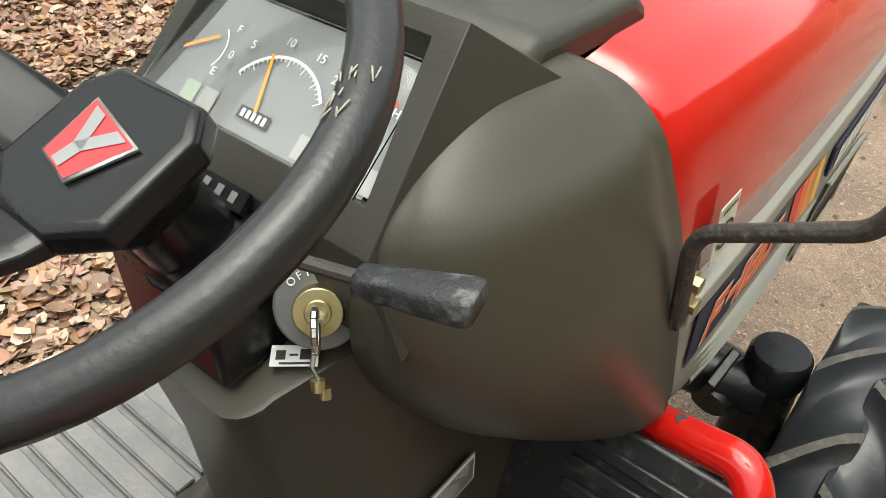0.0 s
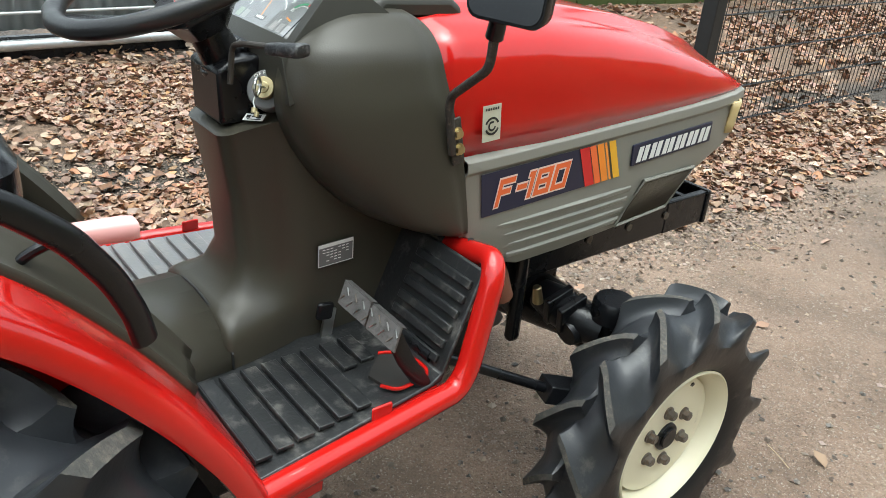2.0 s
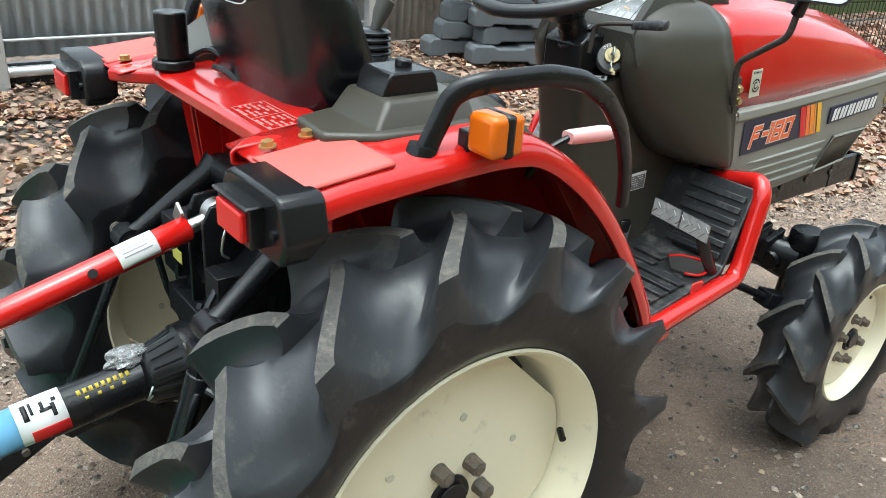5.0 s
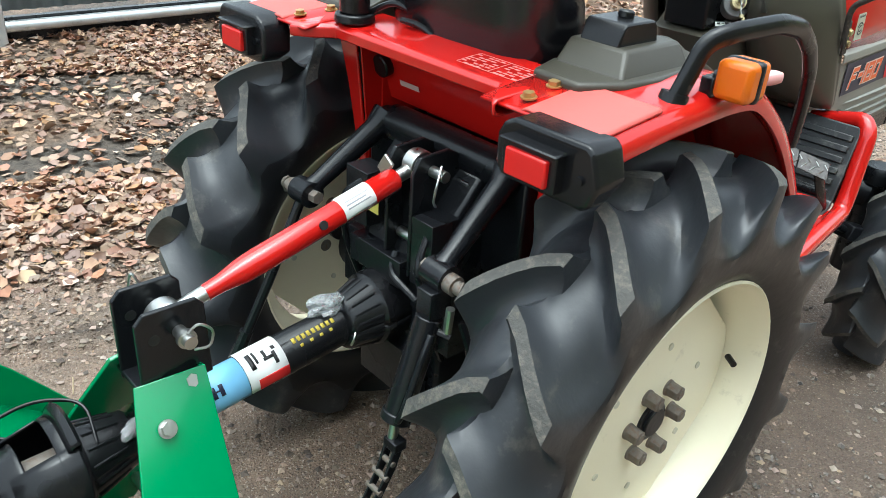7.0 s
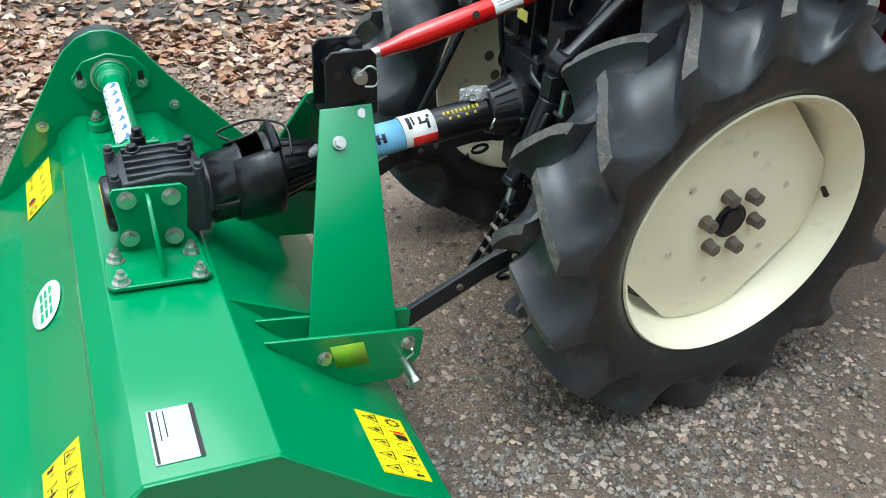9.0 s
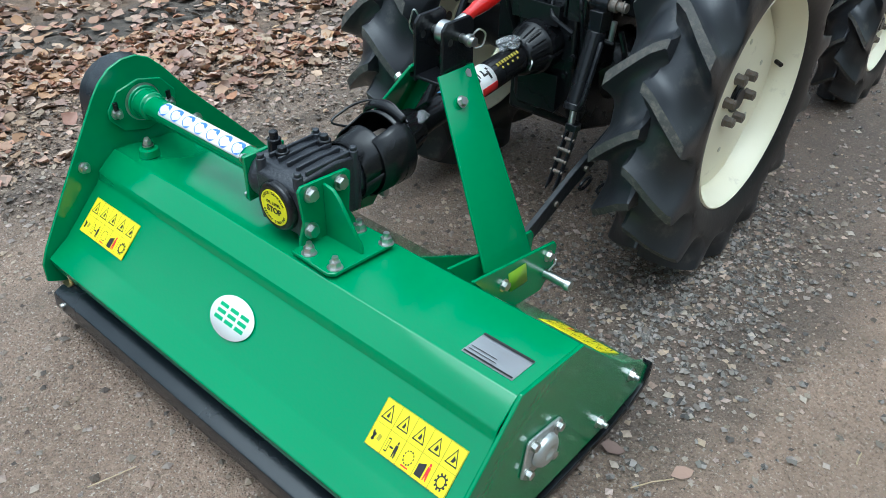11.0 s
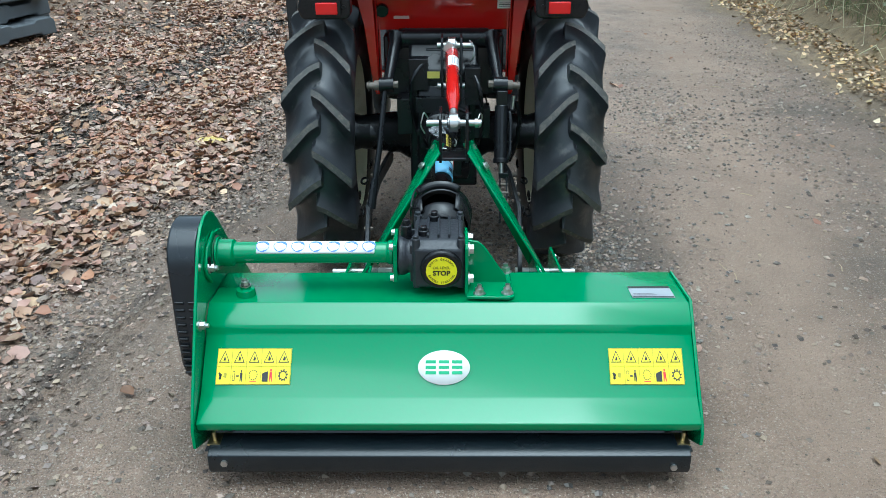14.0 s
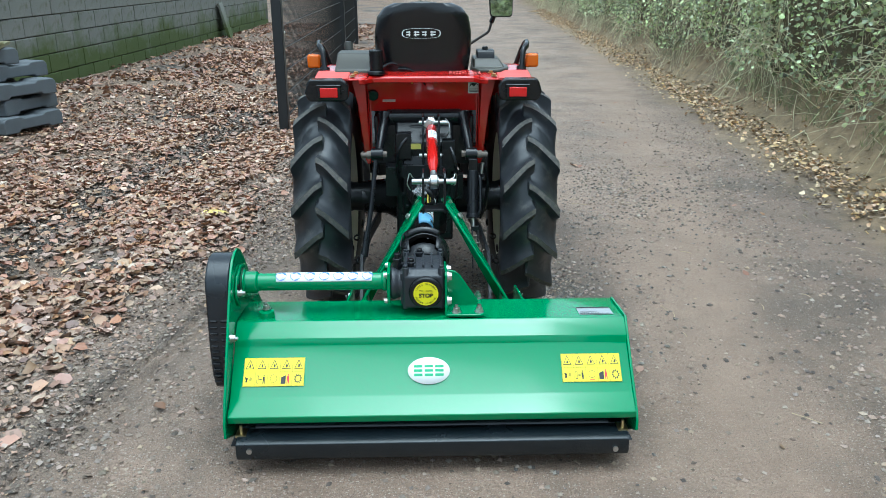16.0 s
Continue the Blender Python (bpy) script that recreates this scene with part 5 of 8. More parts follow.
tube(bm, [(-0.140, 0.563, 0.55), (-0.136, 0.563, 0.588), (-0.105, 0.563, 0.621), (-0.064, 0.563, 0.633), (0, 0.563, 0.638), (0.064, 0.563, 0.633), (0.105, 0.563, 0.621), (0.136, 0.563, 0.588), (0.140, 0.563, 0.55)], 0.0024, 6)
part("cover_joint", bm, INK, tractor, "dark joint between the covers")
bm = BM()
card(bm, (0.1165, 0.722, 0.690), (0.0, 0.066, 0.002), (0.0, -0.0, 0.040), 0.003)
plate = part("instruction_plate", bm, mk("grey_instruction_print", (0.16, 0.16, 0.155), 0.4, vary=0.05, bump=0), tractor, "grey instruction plate with fine white print")
bm = BM()
P0, PU, PV = Vector((0.1165, 0.722, 0.690)), Vector((0.0, 0.066, 0.002)), Vector((0, 0, 0.040))
for a, b, c, d in ((0, 0.84, 1, 1), (0, 0, 1, 0.035), (0, 0, 0.025, 1), (0.975, 0, 1, 1)):
    patch(bm, P0, PU, PV, [(a, b), (c, b), (c, d), (a, d)], 0.0038)
for k in range(5):
    for i in range(7):
        if (k * 7 + i * 3) % 5 < 4 and not (k > 2 and i in (0, 5, 6)):
            patch(bm, P0, PU, PV, [(0.12 + i * 0.11, 0.72 - k * 0.13), (0.20 + i * 0.11, 0.72 - k * 0.13), (0.20 + i * 0.11, 0.765 - k * 0.13), (0.12 + i * 0.11, 0.765 - k * 0.13)], 0.0038)
part("fine_print", bm, WHITE, plate, "white border and fine print bars")
# black steering box, boot and column
bm = BM()
prism(bm, [(0.600, 0.925), (0.598, 1.006), (0.625, 1.022), (0.68, 1.024), (0.69, 0.93)], -0.054, 0.050)
part("steering_box", bm, BLACK_PLASTIC, tractor, "black plastic steering box", bev=0.006)
CA, CB = Vector((0, 0.634, 1.000)), Vector((0, 0.590, 1.090))
ax = (CB - CA).normalized()
for p, q, r1, r2 in ((CA, CA + ax * 0.012, 0.038, 0.038), (CA + ax * 0.01, CA + ax * 0.075, 0.031, 0.027), (CA + ax * 0.06, CB - ax * 0.035, 0.024, 0.027)):
    bm = BM()
    cyl(bm, p, q, r1, r2, 24)
    part("steering_shaft", bm, BLACK_PLASTIC, tractor, "black steering column tube", bev=0.002)
# steering wheel
WC = Vector((0, 0.566, 1.133))
WN = Vector((0, -0.36, 0.933)).normalized()
WU = Vector((1, 0, 0))
WV = WN.cross(WU)
WR = 0.168
bm = BM()
rings = []
for k in range(72):
    t = 2 * math.pi * k / 72
    d = WU * math.cos(t) + WV * math.sin(t)
    rr = 0.0132 + (0.0012 if k in (49, 50, 53, 54, 31, 32) else 0)
    rings.append([WC + d * (WR + rr * math.cos(a)) + WN * rr * math.sin(a) for a in (2 * math.pi * i / 14 for i in range(14))])
rows = [[bm.verts.new(p) for p in r] for r in rings]
for k in range(72):
    a, b = rows[k], rows[(k + 1) % 72]
    for i in range(14):
        bm.faces.new((a[i], a[(i + 1) % 14], b[(i + 1) % 14], b[i]))
wheel_ob = part("steering_wheel", bm, mk("worn_black_wheel_plastic", (0.016, 0.016, 0.017), 0.34, vary=0.25, bump=0.1, fine=260), tractor, "black plastic steering wheel with a scuffed rim", angle=60)
HC = WC - WN * 0.041 + Vector((-0.003, 0.006, -0.003))
for ang in (182, 262):
    d = WU * math.cos(radians(ang)) + WV * math.sin(radians(ang))
    sd = WN.cross(d)
    bm = BM()
    rr = []
    for t, w, th, lift in ((0.02, 0.030, 0.020, -0.012), (0.06, 0.026, 0.014, -0.006), (0.11, 0.023, 0.011, 0.016), (0.15, 0.026, 0.010, 0.034), (0.166, 0.030, 0.009, 0.040)):
        p = HC + d * t + WN * lift
        rr.append([p + sd * (w * a) + WN * (th * b) for a, b in ((-1, -0.5), (-1, 0.2), (-0.7, 0.5), (0.7, 0.5), (1, 0.2), (1, -0.5))])
    ring_loft(bm, rr)
    part("spoke", bm, BLACK_PLASTIC, wheel_ob, "broad black wheel spoke", bev=0.002)
bm = BM()


def oct_ring(lift, r, dx=0.0):
    return [HC + WN * lift + WU * (x * r) + WV * (y * r) for x, y in ((-0.45, -1), (0.45, -1), (1, -0.62), (1, 0.62), (0.7, 1), (-0.7, 1), (-1, 0.62), (-1, -0.62))]


ring_loft(bm, [oct_ring(-0.045, 0.030), oct_ring(-0.015, 0.050), oct_ring(-0.012, 0.053), oct_ring(0.002, 0.052), oct_ring(0.006, 0.048)])
boss = part("horn_pad", bm, BLACK_PLASTIC, wheel_ob, "black plastic wheel boss", bev=0.0025)
EM = Matrix.Rotation(radians(-14), 3, WN)
eu, ev = EM @ WU, EM @ WV
bm = BM()
eo = HC + WN * 0.006
bm.faces.new([bm.verts.new(eo + WN * 0.0022 + eu * a + ev * b) for a, b in ((-0.0165, -0.021), (0.0165, -0.021), (0.028, 0.019), (-0.028, 0.019))])
part("emblem", bm, STEEL, boss, "chrome edged red emblem", solid=0.002)
bm = BM()
bm.faces.new([bm.verts.new(eo + WN * 0.0038 + eu * a + ev * b) for a, b in ((-0.0148, -0.0195), (0.0148, -0.0195), (0.0258, 0.0175), (-0.0258, 0.0175))])
part("emblem_field", bm, mk("emblem_red", (0.62, 0.03, 0.035), 0.4, vary=0.04, bump=0), boss, "red emblem field")
bm = BM()
for pts in (((-0.005, -0.0185), (0.005, -0.0185), (0.005, -0.005), (-0.005, -0.005)), ((-0.005, -0.005), (0.005, -0.005), (-0.0085, 0.0160), (-0.0200, 0.0160)), ((0.005, -0.005), (-0.005, -0.005), (0.0085, 0.0160), (0.0200, 0.0160))):
    bm.faces.new([bm.verts.new(eo + WN * 0.0045 + eu * a + ev * b) for a, b in pts])
part("emblem_mark", bm, mk("emblem_grey", (0.30, 0.31, 0.31), 0.35, 0.6, vary=0.05, bump=0), boss, "grey forked emblem mark")
bm = BM()
for k in range(14):
    t = radians(24 + random.uniform(-4.5, 4.5))
    d = WU * math.cos(t) + WV * math.sin(t)
    a = radians(random.uniform(40, 150))
    p = WC + d * (WR + 0.0137 * math.cos(a)) + WN * 0.0137 * math.sin(a)
    tang = (WN.cross(d) + WN * random.uniform(-0.4, 0.4) + d * random.uniform(-0.5, 0.5)).normalized()
    nn = (p - (WC + d * WR)).normalized()
    ac = tang.cross(nn) * 0.0004
    L = random.uniform(0.0015, 0.0045)
    bm.faces.new([bm.verts.new(p + q) for q in (-tang * L - ac, tang * L - ac, tang * L + ac, -tang * L + ac)])
part("scuff", bm, mk("pale_scuff", (0.32, 0.29, 0.24), 0.8, vary=0.2, bump=0), wheel_ob, "pale scratches on the rim", solid=0.0006)
# ignition lock, key, labels, stalk
bm = BM()
KC, KN = Vector((0.084, 0.655, 0.984)), Vector((0.62, -0.64, 0.45)).normalized()
KU = Vector((0, 0, 1)).cross(KN).normalized()
KV = KN.cross(KU)
cyl(bm, KC - KN * 0.03, KC - KN * 0.001, 0.029, n=32)
lock = part("ignition_lock", bm, mk("grey_ring_print", (0.13, 0.13, 0.13), 0.45, vary=0.05, bump=0), tractor, "grey ignition lock ring with white words", bev=0.002)
bm = BM()
cyl(bm, KC - KN * 0.004, KC + KN * 0.012, 0.0158, n=32)
cyl(bm, KC + KN * 0.012, KC + KN * 0.0135, 0.0085, n=24)
part("lock_barrel", bm, BRASS, lock, "dull brass lock barrel", bev=0.002)
bm = BM()
tube(bm, [KC + KN * 0.012, KC + KN * 0.028], 0.0024, 8, flat=(0.0045, 0.0012))
prism_c = KC + KN * 0.034
for k in range(16):
    t0, t1 = 2 * math.pi * k / 16, 2 * math.pi * (k + 1) / 16
    tube(bm, [prism_c + (KN * math.cos(t) * 0.011 - KV * (0.004 + math.sin(t) * -0.013)) for t in (t0, t1)], 0.0022, 6)
tube(bm, [prism_c - KV * 0.010, prism_c - KV * 0.026 - KU * 0.003, prism_c - KV * 0.034], 0.0016, 6)
part("key", bm, STEEL, lock, "worn steel key in the lock")
bm = BM()
cyl(bm, prism_c - KV * 0.034, prism_c - KV * 0.041, 0.0045, n=12)
cyl(bm, prism_c - KV * 0.039 + KU * 0.004, prism_c - KV * 0.046 + KU * 0.004, 0.0035, n=10)
part("key_chain", bm, BRASS, lock, "small brass key chain beads")
for txt, a in (("OFF", 118), ("ON", 68), ("START", 8)):
    for i, ch in enumerate(txt):
        t = radians(a - (i - (len(txt) - 1) / 2) * 15)
        d = KU * math.cos(t) + KV * math.sin(t)
        lettering(ch, 0.0072, KC + d * 0.0235, KN.cross(d) * -1, d, WHITE, lock, "lock_word", 0.0004)
bm = BM()
card(bm, (0.058, 0.631, 0.929), (0.026, 0.019, 0.003), (-0.008, 0.0105, 0.006), 0.006)
klab = part("key_label", bm, WHITE, tractor, "white label with dark pictograms")
bm = BM()
for a, b, c, d in ((0.62, 0.3, 0.85, 0.8), (0.40, 0.48, 0.58, 0.58), (0.12, 0.3, 0.32, 0.75), (0.2, 0.08, 0.9, 0.18)):
    patch(bm, Vector((0.058, 0.631, 0.929)), Vector((0.026, 0.019, 0.003)), Vector((-0.008, 0.0105, 0.006)), [(a, b), (c, b), (c, d), (a, d)], 0.0068)
part("pictogram", bm, INK, klab, "dark pictograms")
bm = BM()
tube(bm, [(0.060, 0.612, 0.99), (0.062, 0.617, 1.045), (0.095, 0.622, 1.053), (0.150, 0.632, 1.060)], 0.0044, 10, corner=0.012)
stalk = part("throttle_stalk", bm, mk("dark_worn_steel", (0.06, 0.052, 0.045), 0.5, 0.4, vary=0.3, scale=60, bump=0.3), tractor, "worn steel throttle lever with black grip")
bm = BM()
g0, g1 = Vector((0.142, 0.632, 1.056)), Vector((0.207, 0.650, 1.066))
gd = (g1 - g0)
rr = []
gs, gu = gd.normalized().cross(Vector((0, 0, 1))), Vector((0, 0, 1))
for t, w, h in ((0, 0.006, 0.006), (0.03, 0.0085, 0.008), (0.28, 0.0095, 0.009), (0.34, 0.009, 0.0085), (0.4, 0.0105, 0.009), (0.9, 0.0135, 0.0098), (0.97, 0.0135, 0.009), (1, 0.0115, 0.0075)):
    p = g0 + gd * t
    rr.append([p + gs * w * math.copysign(abs(math.cos(a)) ** 0.6, math.cos(a)) + gu * h * math.copysign(abs(math.sin(a)) ** 0.6, math.sin(a)) for a in (2 * math.pi * k / 16 for k in range(16))])
ring_loft(bm, rr)
part("grip", bm, mk("scuffed_black_grip", (0.022, 0.023, 0.025), 0.45, vary=0.3, scale=40, bump=0.3, fine=300, dirt=(0.16, 0.16, 0.16), dirt_amount=0.3), stalk, "scuffed black plastic grip", angle=50)


# ---- fenders, platform, seat and controls ----
ARCH = [(-0.224, 0.958), (-0.16, 0.968), (-0.02, 0.979), (0.08, 0.981), (0.15, 0.968), (0.232, 0.917), (0.30, 0.855), (0.365, 0.778), (0.42, 0.700), (0.462, 0.628), (0.488, 0.565), (0.496, 0.525)]
arch = [(p.x, p.y) for p in smooth_path(ARCH, 4)]


def arch_normal(i):
    a, b = arch[max(i - 1, 0)], arch[min(i + 1, len(arch) - 1)]
    t = Vector((b[0] - a[0], b[1] - a[1])).normalized()
    return Vector((-t.y, t.x))


for s in (1, -1):
    bm = BM()
    rows = []
    for i, (y, z) in enumerate(arch):
        n = arch_normal(i)
        row = []
        for x, d in ((0.212, 0.0), (0.30, 0.0), (0.385, 0.0), (0.408, -0.003), (0.420, -0.012), (0.424, -0.026), (0.423, -0.034), (0.414, -0.036)):
            row.append((s * x, y + n.x * d, z + n.y * d))
        rows.append(row)
    grid(bm, rows)
    fender = part("fender", bm, RED, tractor, "glossy red steel mudguard", solid=0.004, angle=60)
    bm = BM()
    poly = [(y, z - 0.003) for y, z in arch if y > -0.09] + [(0.47, 0.53), (0.30, 0.56), (0.14, 0.60), (-0.05, 0.60)]
    prism(bm, poly, s * 0.212, s * 0.217)
    part("inner_panel", bm, RED, fender, "dark red inner mudguard panel")
    bm = BM()
    pad = [(-0.222, 0), (-0.100, 0)]
    grid(bm, [[(s * x, y, 0.9595 + (y + 0.222) * 0.11 + 0.004 - (0.003 if x in (0.285, 0.412) else 0)) for x in (0.285, 0.290, 0.406, 0.412)] for y in (-0.222, -0.217, -0.106, -0.100)])
    part("grip_pad", bm, RED_FADED, fender, "faded matt red grip pad", solid=0.004)
    # tail lamp
    bm = BM()
    out = [(0.283, 0.900), (0.283, 0.940), (0.292, 0.957), (0.310, 0.966), (0.425, 0.966), (0.434, 0.958), (0.447, 0.918), (0.436, 0.890), (0.425, 0.884), (0.310, 0.884), (0.292, 0.888)]
    prism(bm, [(s * x, z) for x, z in out], -0.262, -0.205, "y")
    for v in bm.verts:
        if v.co.z < 0.895 and v.co.y > -0.25:
            v.co.y -= 0.022
    lampbox = part("tail_lamp_housing", bm, BLACK_PLASTIC, tractor, "black plastic tail lamp housing", bev=0.006, segs=3)
    bm = BM()
    box(bm, (s * 0.3535, -0.268, 0.922), (0.086, 0.022, 0.050))
    box(bm, (s * 0.3535, -0.270, 0.9465), (0.090, 0.030, 0.004))
    part("lamp_bezel", bm, BLACK_PLASTIC, lampbox, "black lamp bezel", bev=0.003)
    bm = BM()
    box(bm, (s * 0.3535, -0.280, 0.9205), (0.066, 0.012, 0.036))
    part("lens", bm, REDLENS, lampbox, "red tail lamp lens", bev=0.003)
    for dx in (-0.058, 0.058):
        bm = BM()
        cyl(bm, (s * (0.362 + dx), -0.258, 0.922), (s * (0.362 + dx), -0.266, 0.922), 0.006, n=12)
        part("screw", bm, BLACK, lampbox, "black screw head")
    # grab rail
    bm = BM()
    pts = [(s * 0.392, -0.045, 0.972), (s * 0.402, -0.012, 1.050), (s * 0.420, 0.020, 1.062), (s * 0.432, 0.12, 1.066), (s * 0.430, 0.19, 1.052), (s * 0.424, 0.25, 1.018), (s * 0.415, 0.30, 0.970), (s * 0.404, 0.335, 0.915), (s * 0.396, 0.355, 0.865), (s * 0.392, 0.362, 0.830)]
    tube(bm, rounded(pts, 0.02, 4), 0.014, 12, flat=(0.0105, 0.0145))
    cyl(bm, (s * 0.392, -0.045, 0.985), (s * 0.391, -0.049, 0.968), 0.019, 0.021, 14)
    part("grab_rail", bm, BLACK_PLASTIC, tractor, "black padded grab rail", angle=50)
    # indicator lamp
    bm = BM()
    box(bm, (s * 0.441, 0.028, 1.004), (0.052, 0.054, 0.054))
    ind = part("turn_signal", bm, AMBER, tractor, "amber turn signal lamp", bev=0.009, segs=3)
    bm = BM()
    box(bm, (s * 0.4415, 0.030, 1.004), (0.054, 0.017, 0.056))
    part("band", bm, BLACK_PLASTIC, ind, "black band round the lamp", bev=0.006)
    bm = BM()
    cyl(bm, (s * 0.405, 0.02, 1.0), (s * 0.43, 0.028, 1.003), 0.010, n=12)
    box(bm, (s * 0.405, 0.02, 0.988), (0.02, 0.03, 0.028))
    part("bracket", bm, BLACK, ind, "black lamp bracket", bev=0.003)
    # ribbed side cover along the fender
    bm = BM()
    rows = []
    idx = [i for i, (y, z) in enumerate(arch) if 0.06 < y < 0.44]
    for i in idx:
        y, z = arch[i]
        n = arch_normal(i)
        rows.append([(s * x, y + n.x * d, z + n.y * d) for x, d in ((0.200, -0.03), (0.205, 0.020), (0.222, 0.030), (0.232, 0.024), (0.250, 0.032), (0.262, 0.022), (0.285, 0.020), (0.300, 0.012), (0.315, 0.010), (0.322, 0.001))])
    grid(bm, rows)
    part("fender_trim", bm, GREY, tractor, "olive-grey ribbed fender trim", solid=0.003, angle=40)

# right console
bm = BM()
prism(bm, [(0.212, -0.125), (0.30, -0.135), (0.335, -0.075), (0.345, -0.01), (0.335, 0.08), (0.30, 0.10), (0.20, 0.10), (0.19, -0.06)], 0.968, 0.986, "z")
con = part("side_console", bm, GREY, tractor, "olive-grey plastic console on the mudguard", bev=0.007, segs=3)
bm = BM()
ring_loft(bm, [[(x, y, z) for x, y in ((0.20, y0), (0.325 - e, y0), (0.325 - e, y1), (0.20, y1))] for z, y0, y1, e in ((0.98, -0.072, 0.10, 0.0), (1.010, -0.045, 0.095, 0.018), (1.018, -0.038, 0.09, 0.024))])
part("console_top", bm, GREY, con, "raised grey console top", bev=0.006, segs=3)
bm = BM()
ring_loft(bm, [[(x, y, z) for x, y in ((0.215, y0), (0.285, y0), (0.285, y1), (0.215, y1))] for z, y0, y1 in ((1.015, -0.035, 0.06), (1.040, -0.028, 0.052), (1.048, -0.02, 0.045))])
cyl(bm, (0.25, 0.02, 1.045), (0.25, 0.022, 1.058), 0.012, n=14)
part("lever_gate", bm, BLACK_PLASTIC, con, "black lever gate", bev=0.003)
# left console with lever and bellows
bm = BM()
ring_loft(bm, [[(x, y, z) for x, y in ((-0.19, y0), (-0.345, y0), (-0.345, y1), (-0.19, y1))] for z, y0, y1 in ((0.95, -0.13, 0.24), (0.985, -0.12, 0.21), (1.005, -0.06, 0.16), (1.030, -0.02, 0.12), (1.038, -0.01, 0.10))])
conl = part("side_console", bm, GREY, tractor, "olive-grey plastic console with a black lever", bev=0.010, segs=3)
bm = BM()
LK, LT = Vector((-0.318, 0.33, 0.945)), Vector((-0.334, 0.385, 1.040))
for k in range(7):
    c = Vector((-0.304, 0.290, 0.898)) + Vector((-0.0025, 0.009, 0.0125)) * k
    r = 0.080 - 0.0068 * k
    bm = BM()
    lathe(bm, [(0, r * 0.80), (0.004, r), (0.009, r), (0.0135, r * 0.80)], c, 24, "z")
    part("bellows_ring", bm, BLACK_PLASTIC, conl, "black rubber bellows")
bm = BM()
cyl(bm, LK, LK + (LT - LK) * 0.25, 0.030, 0.012, 20)
part("bellows_neck", bm, BLACK_PLASTIC, conl, "black rubber collar")
bm = BM()
tube(bm, [LK + (LT - LK) * 0.2, LK + (LT - LK) * 0.55, LK + (LT - LK) * 0.75, LT, LT + Vector((0, 0.003, 0.006))], [0.009, 0.013, 0.019, 0.021, 0.012], 14)
part("knob", bm, DASH, conl, "dark grey lever knob")
bm = BM()
box(bm, (-0.345, 0.13, 0.985), (0.012, 0.05, 0.028))
part("console_plate", bm, DASH, conl, "small grey plate", bev=0.002)
# small pink gripped lever beside the seat
bm = BM()
tube(bm, [(0.288, 0.245, 0.86), (0.296, 0.275, 0.905), (0.304, 0.318, 0.922)], 0.006, 10, corner=0.02)
lev = part("hand_lever", bm, BLACK, tractor, "black hand lever with a pink grip")
bm = BM()
rr = []
for t, w, h in ((0, 0.012, 0.010), (0.1, 0.014, 0.012), (0.85, 0.016, 0.014), (1, 0.013, 0.011)):
    c = Vector((0.303, 0.312, 0.922)) + Vector((0.024, 0.072, 0.006)) * t
    rr.append([c + Vector((w * math.cos(a), 0, h * math.sin(a))) for a in (2 * math.pi * k / 12 for k in range(12))])
for ring in rr:
    mid = sum(ring, Vector()) / len(ring)
    for q in ring:
        v = q - mid
        q.x, q.z = mid.x + math.copysign(abs(v.x / 0.016) ** 0.5, v.x) * 0.0145, mid.z + math.copysign(abs(v.z / 0.014) ** 0.5, v.z) * 0.0115
ring_loft(bm, rr)
part("grip", bm, PINK, lev, "faded pink plastic grip", angle=45)
# plate with yellow cap on the tunnel
bm = BM()
prism(bm, [(-0.030, 0.365), (0.065, 0.365), (0.088, 0.39), (0.080, 0.440), (0.040, 0.474), (-0.028, 0.478), (-0.052, 0.455), (-0.045, 0.385)], 0.60, 0.645, "z")
pl = part("gear_plate", bm, GREY_TRIM, tractor, "light grey lever plate on the tunnel", bev=0.005)
bm = BM()
cyl(bm, (0.034, 0.422, 0.643), (0.034, 0.422, 0.668), 0.017, 0.015, 20)
cyl(bm, (0.034, 0.422, 0.664), (0.034, 0.422, 0.673), 0.012, n=8)
part("oil_cap", bm, mk("amber_plastic", (0.62, 0.30, 0.03), 0.4, vary=0.1, bump=0.05), pl, "amber plastic oil filler cap", bev=0.002)
bm = BM()
cyl(bm, (-0.032, 0.459, 0.643), (-0.032, 0.459, 0.652), 0.010, n=18)
part("bolt", bm, GREY, pl, "grey bolt head", bev=0.001)

# platform, mats and step rail
def taper(bm, s):
    """Narrows a footboard piece towards the front, with the rail."""
    for v in bm.verts:
        if abs(v.co.x) > 0.3:
            v.co.x -= s * 0.131 * (v.co.y - 0.455)


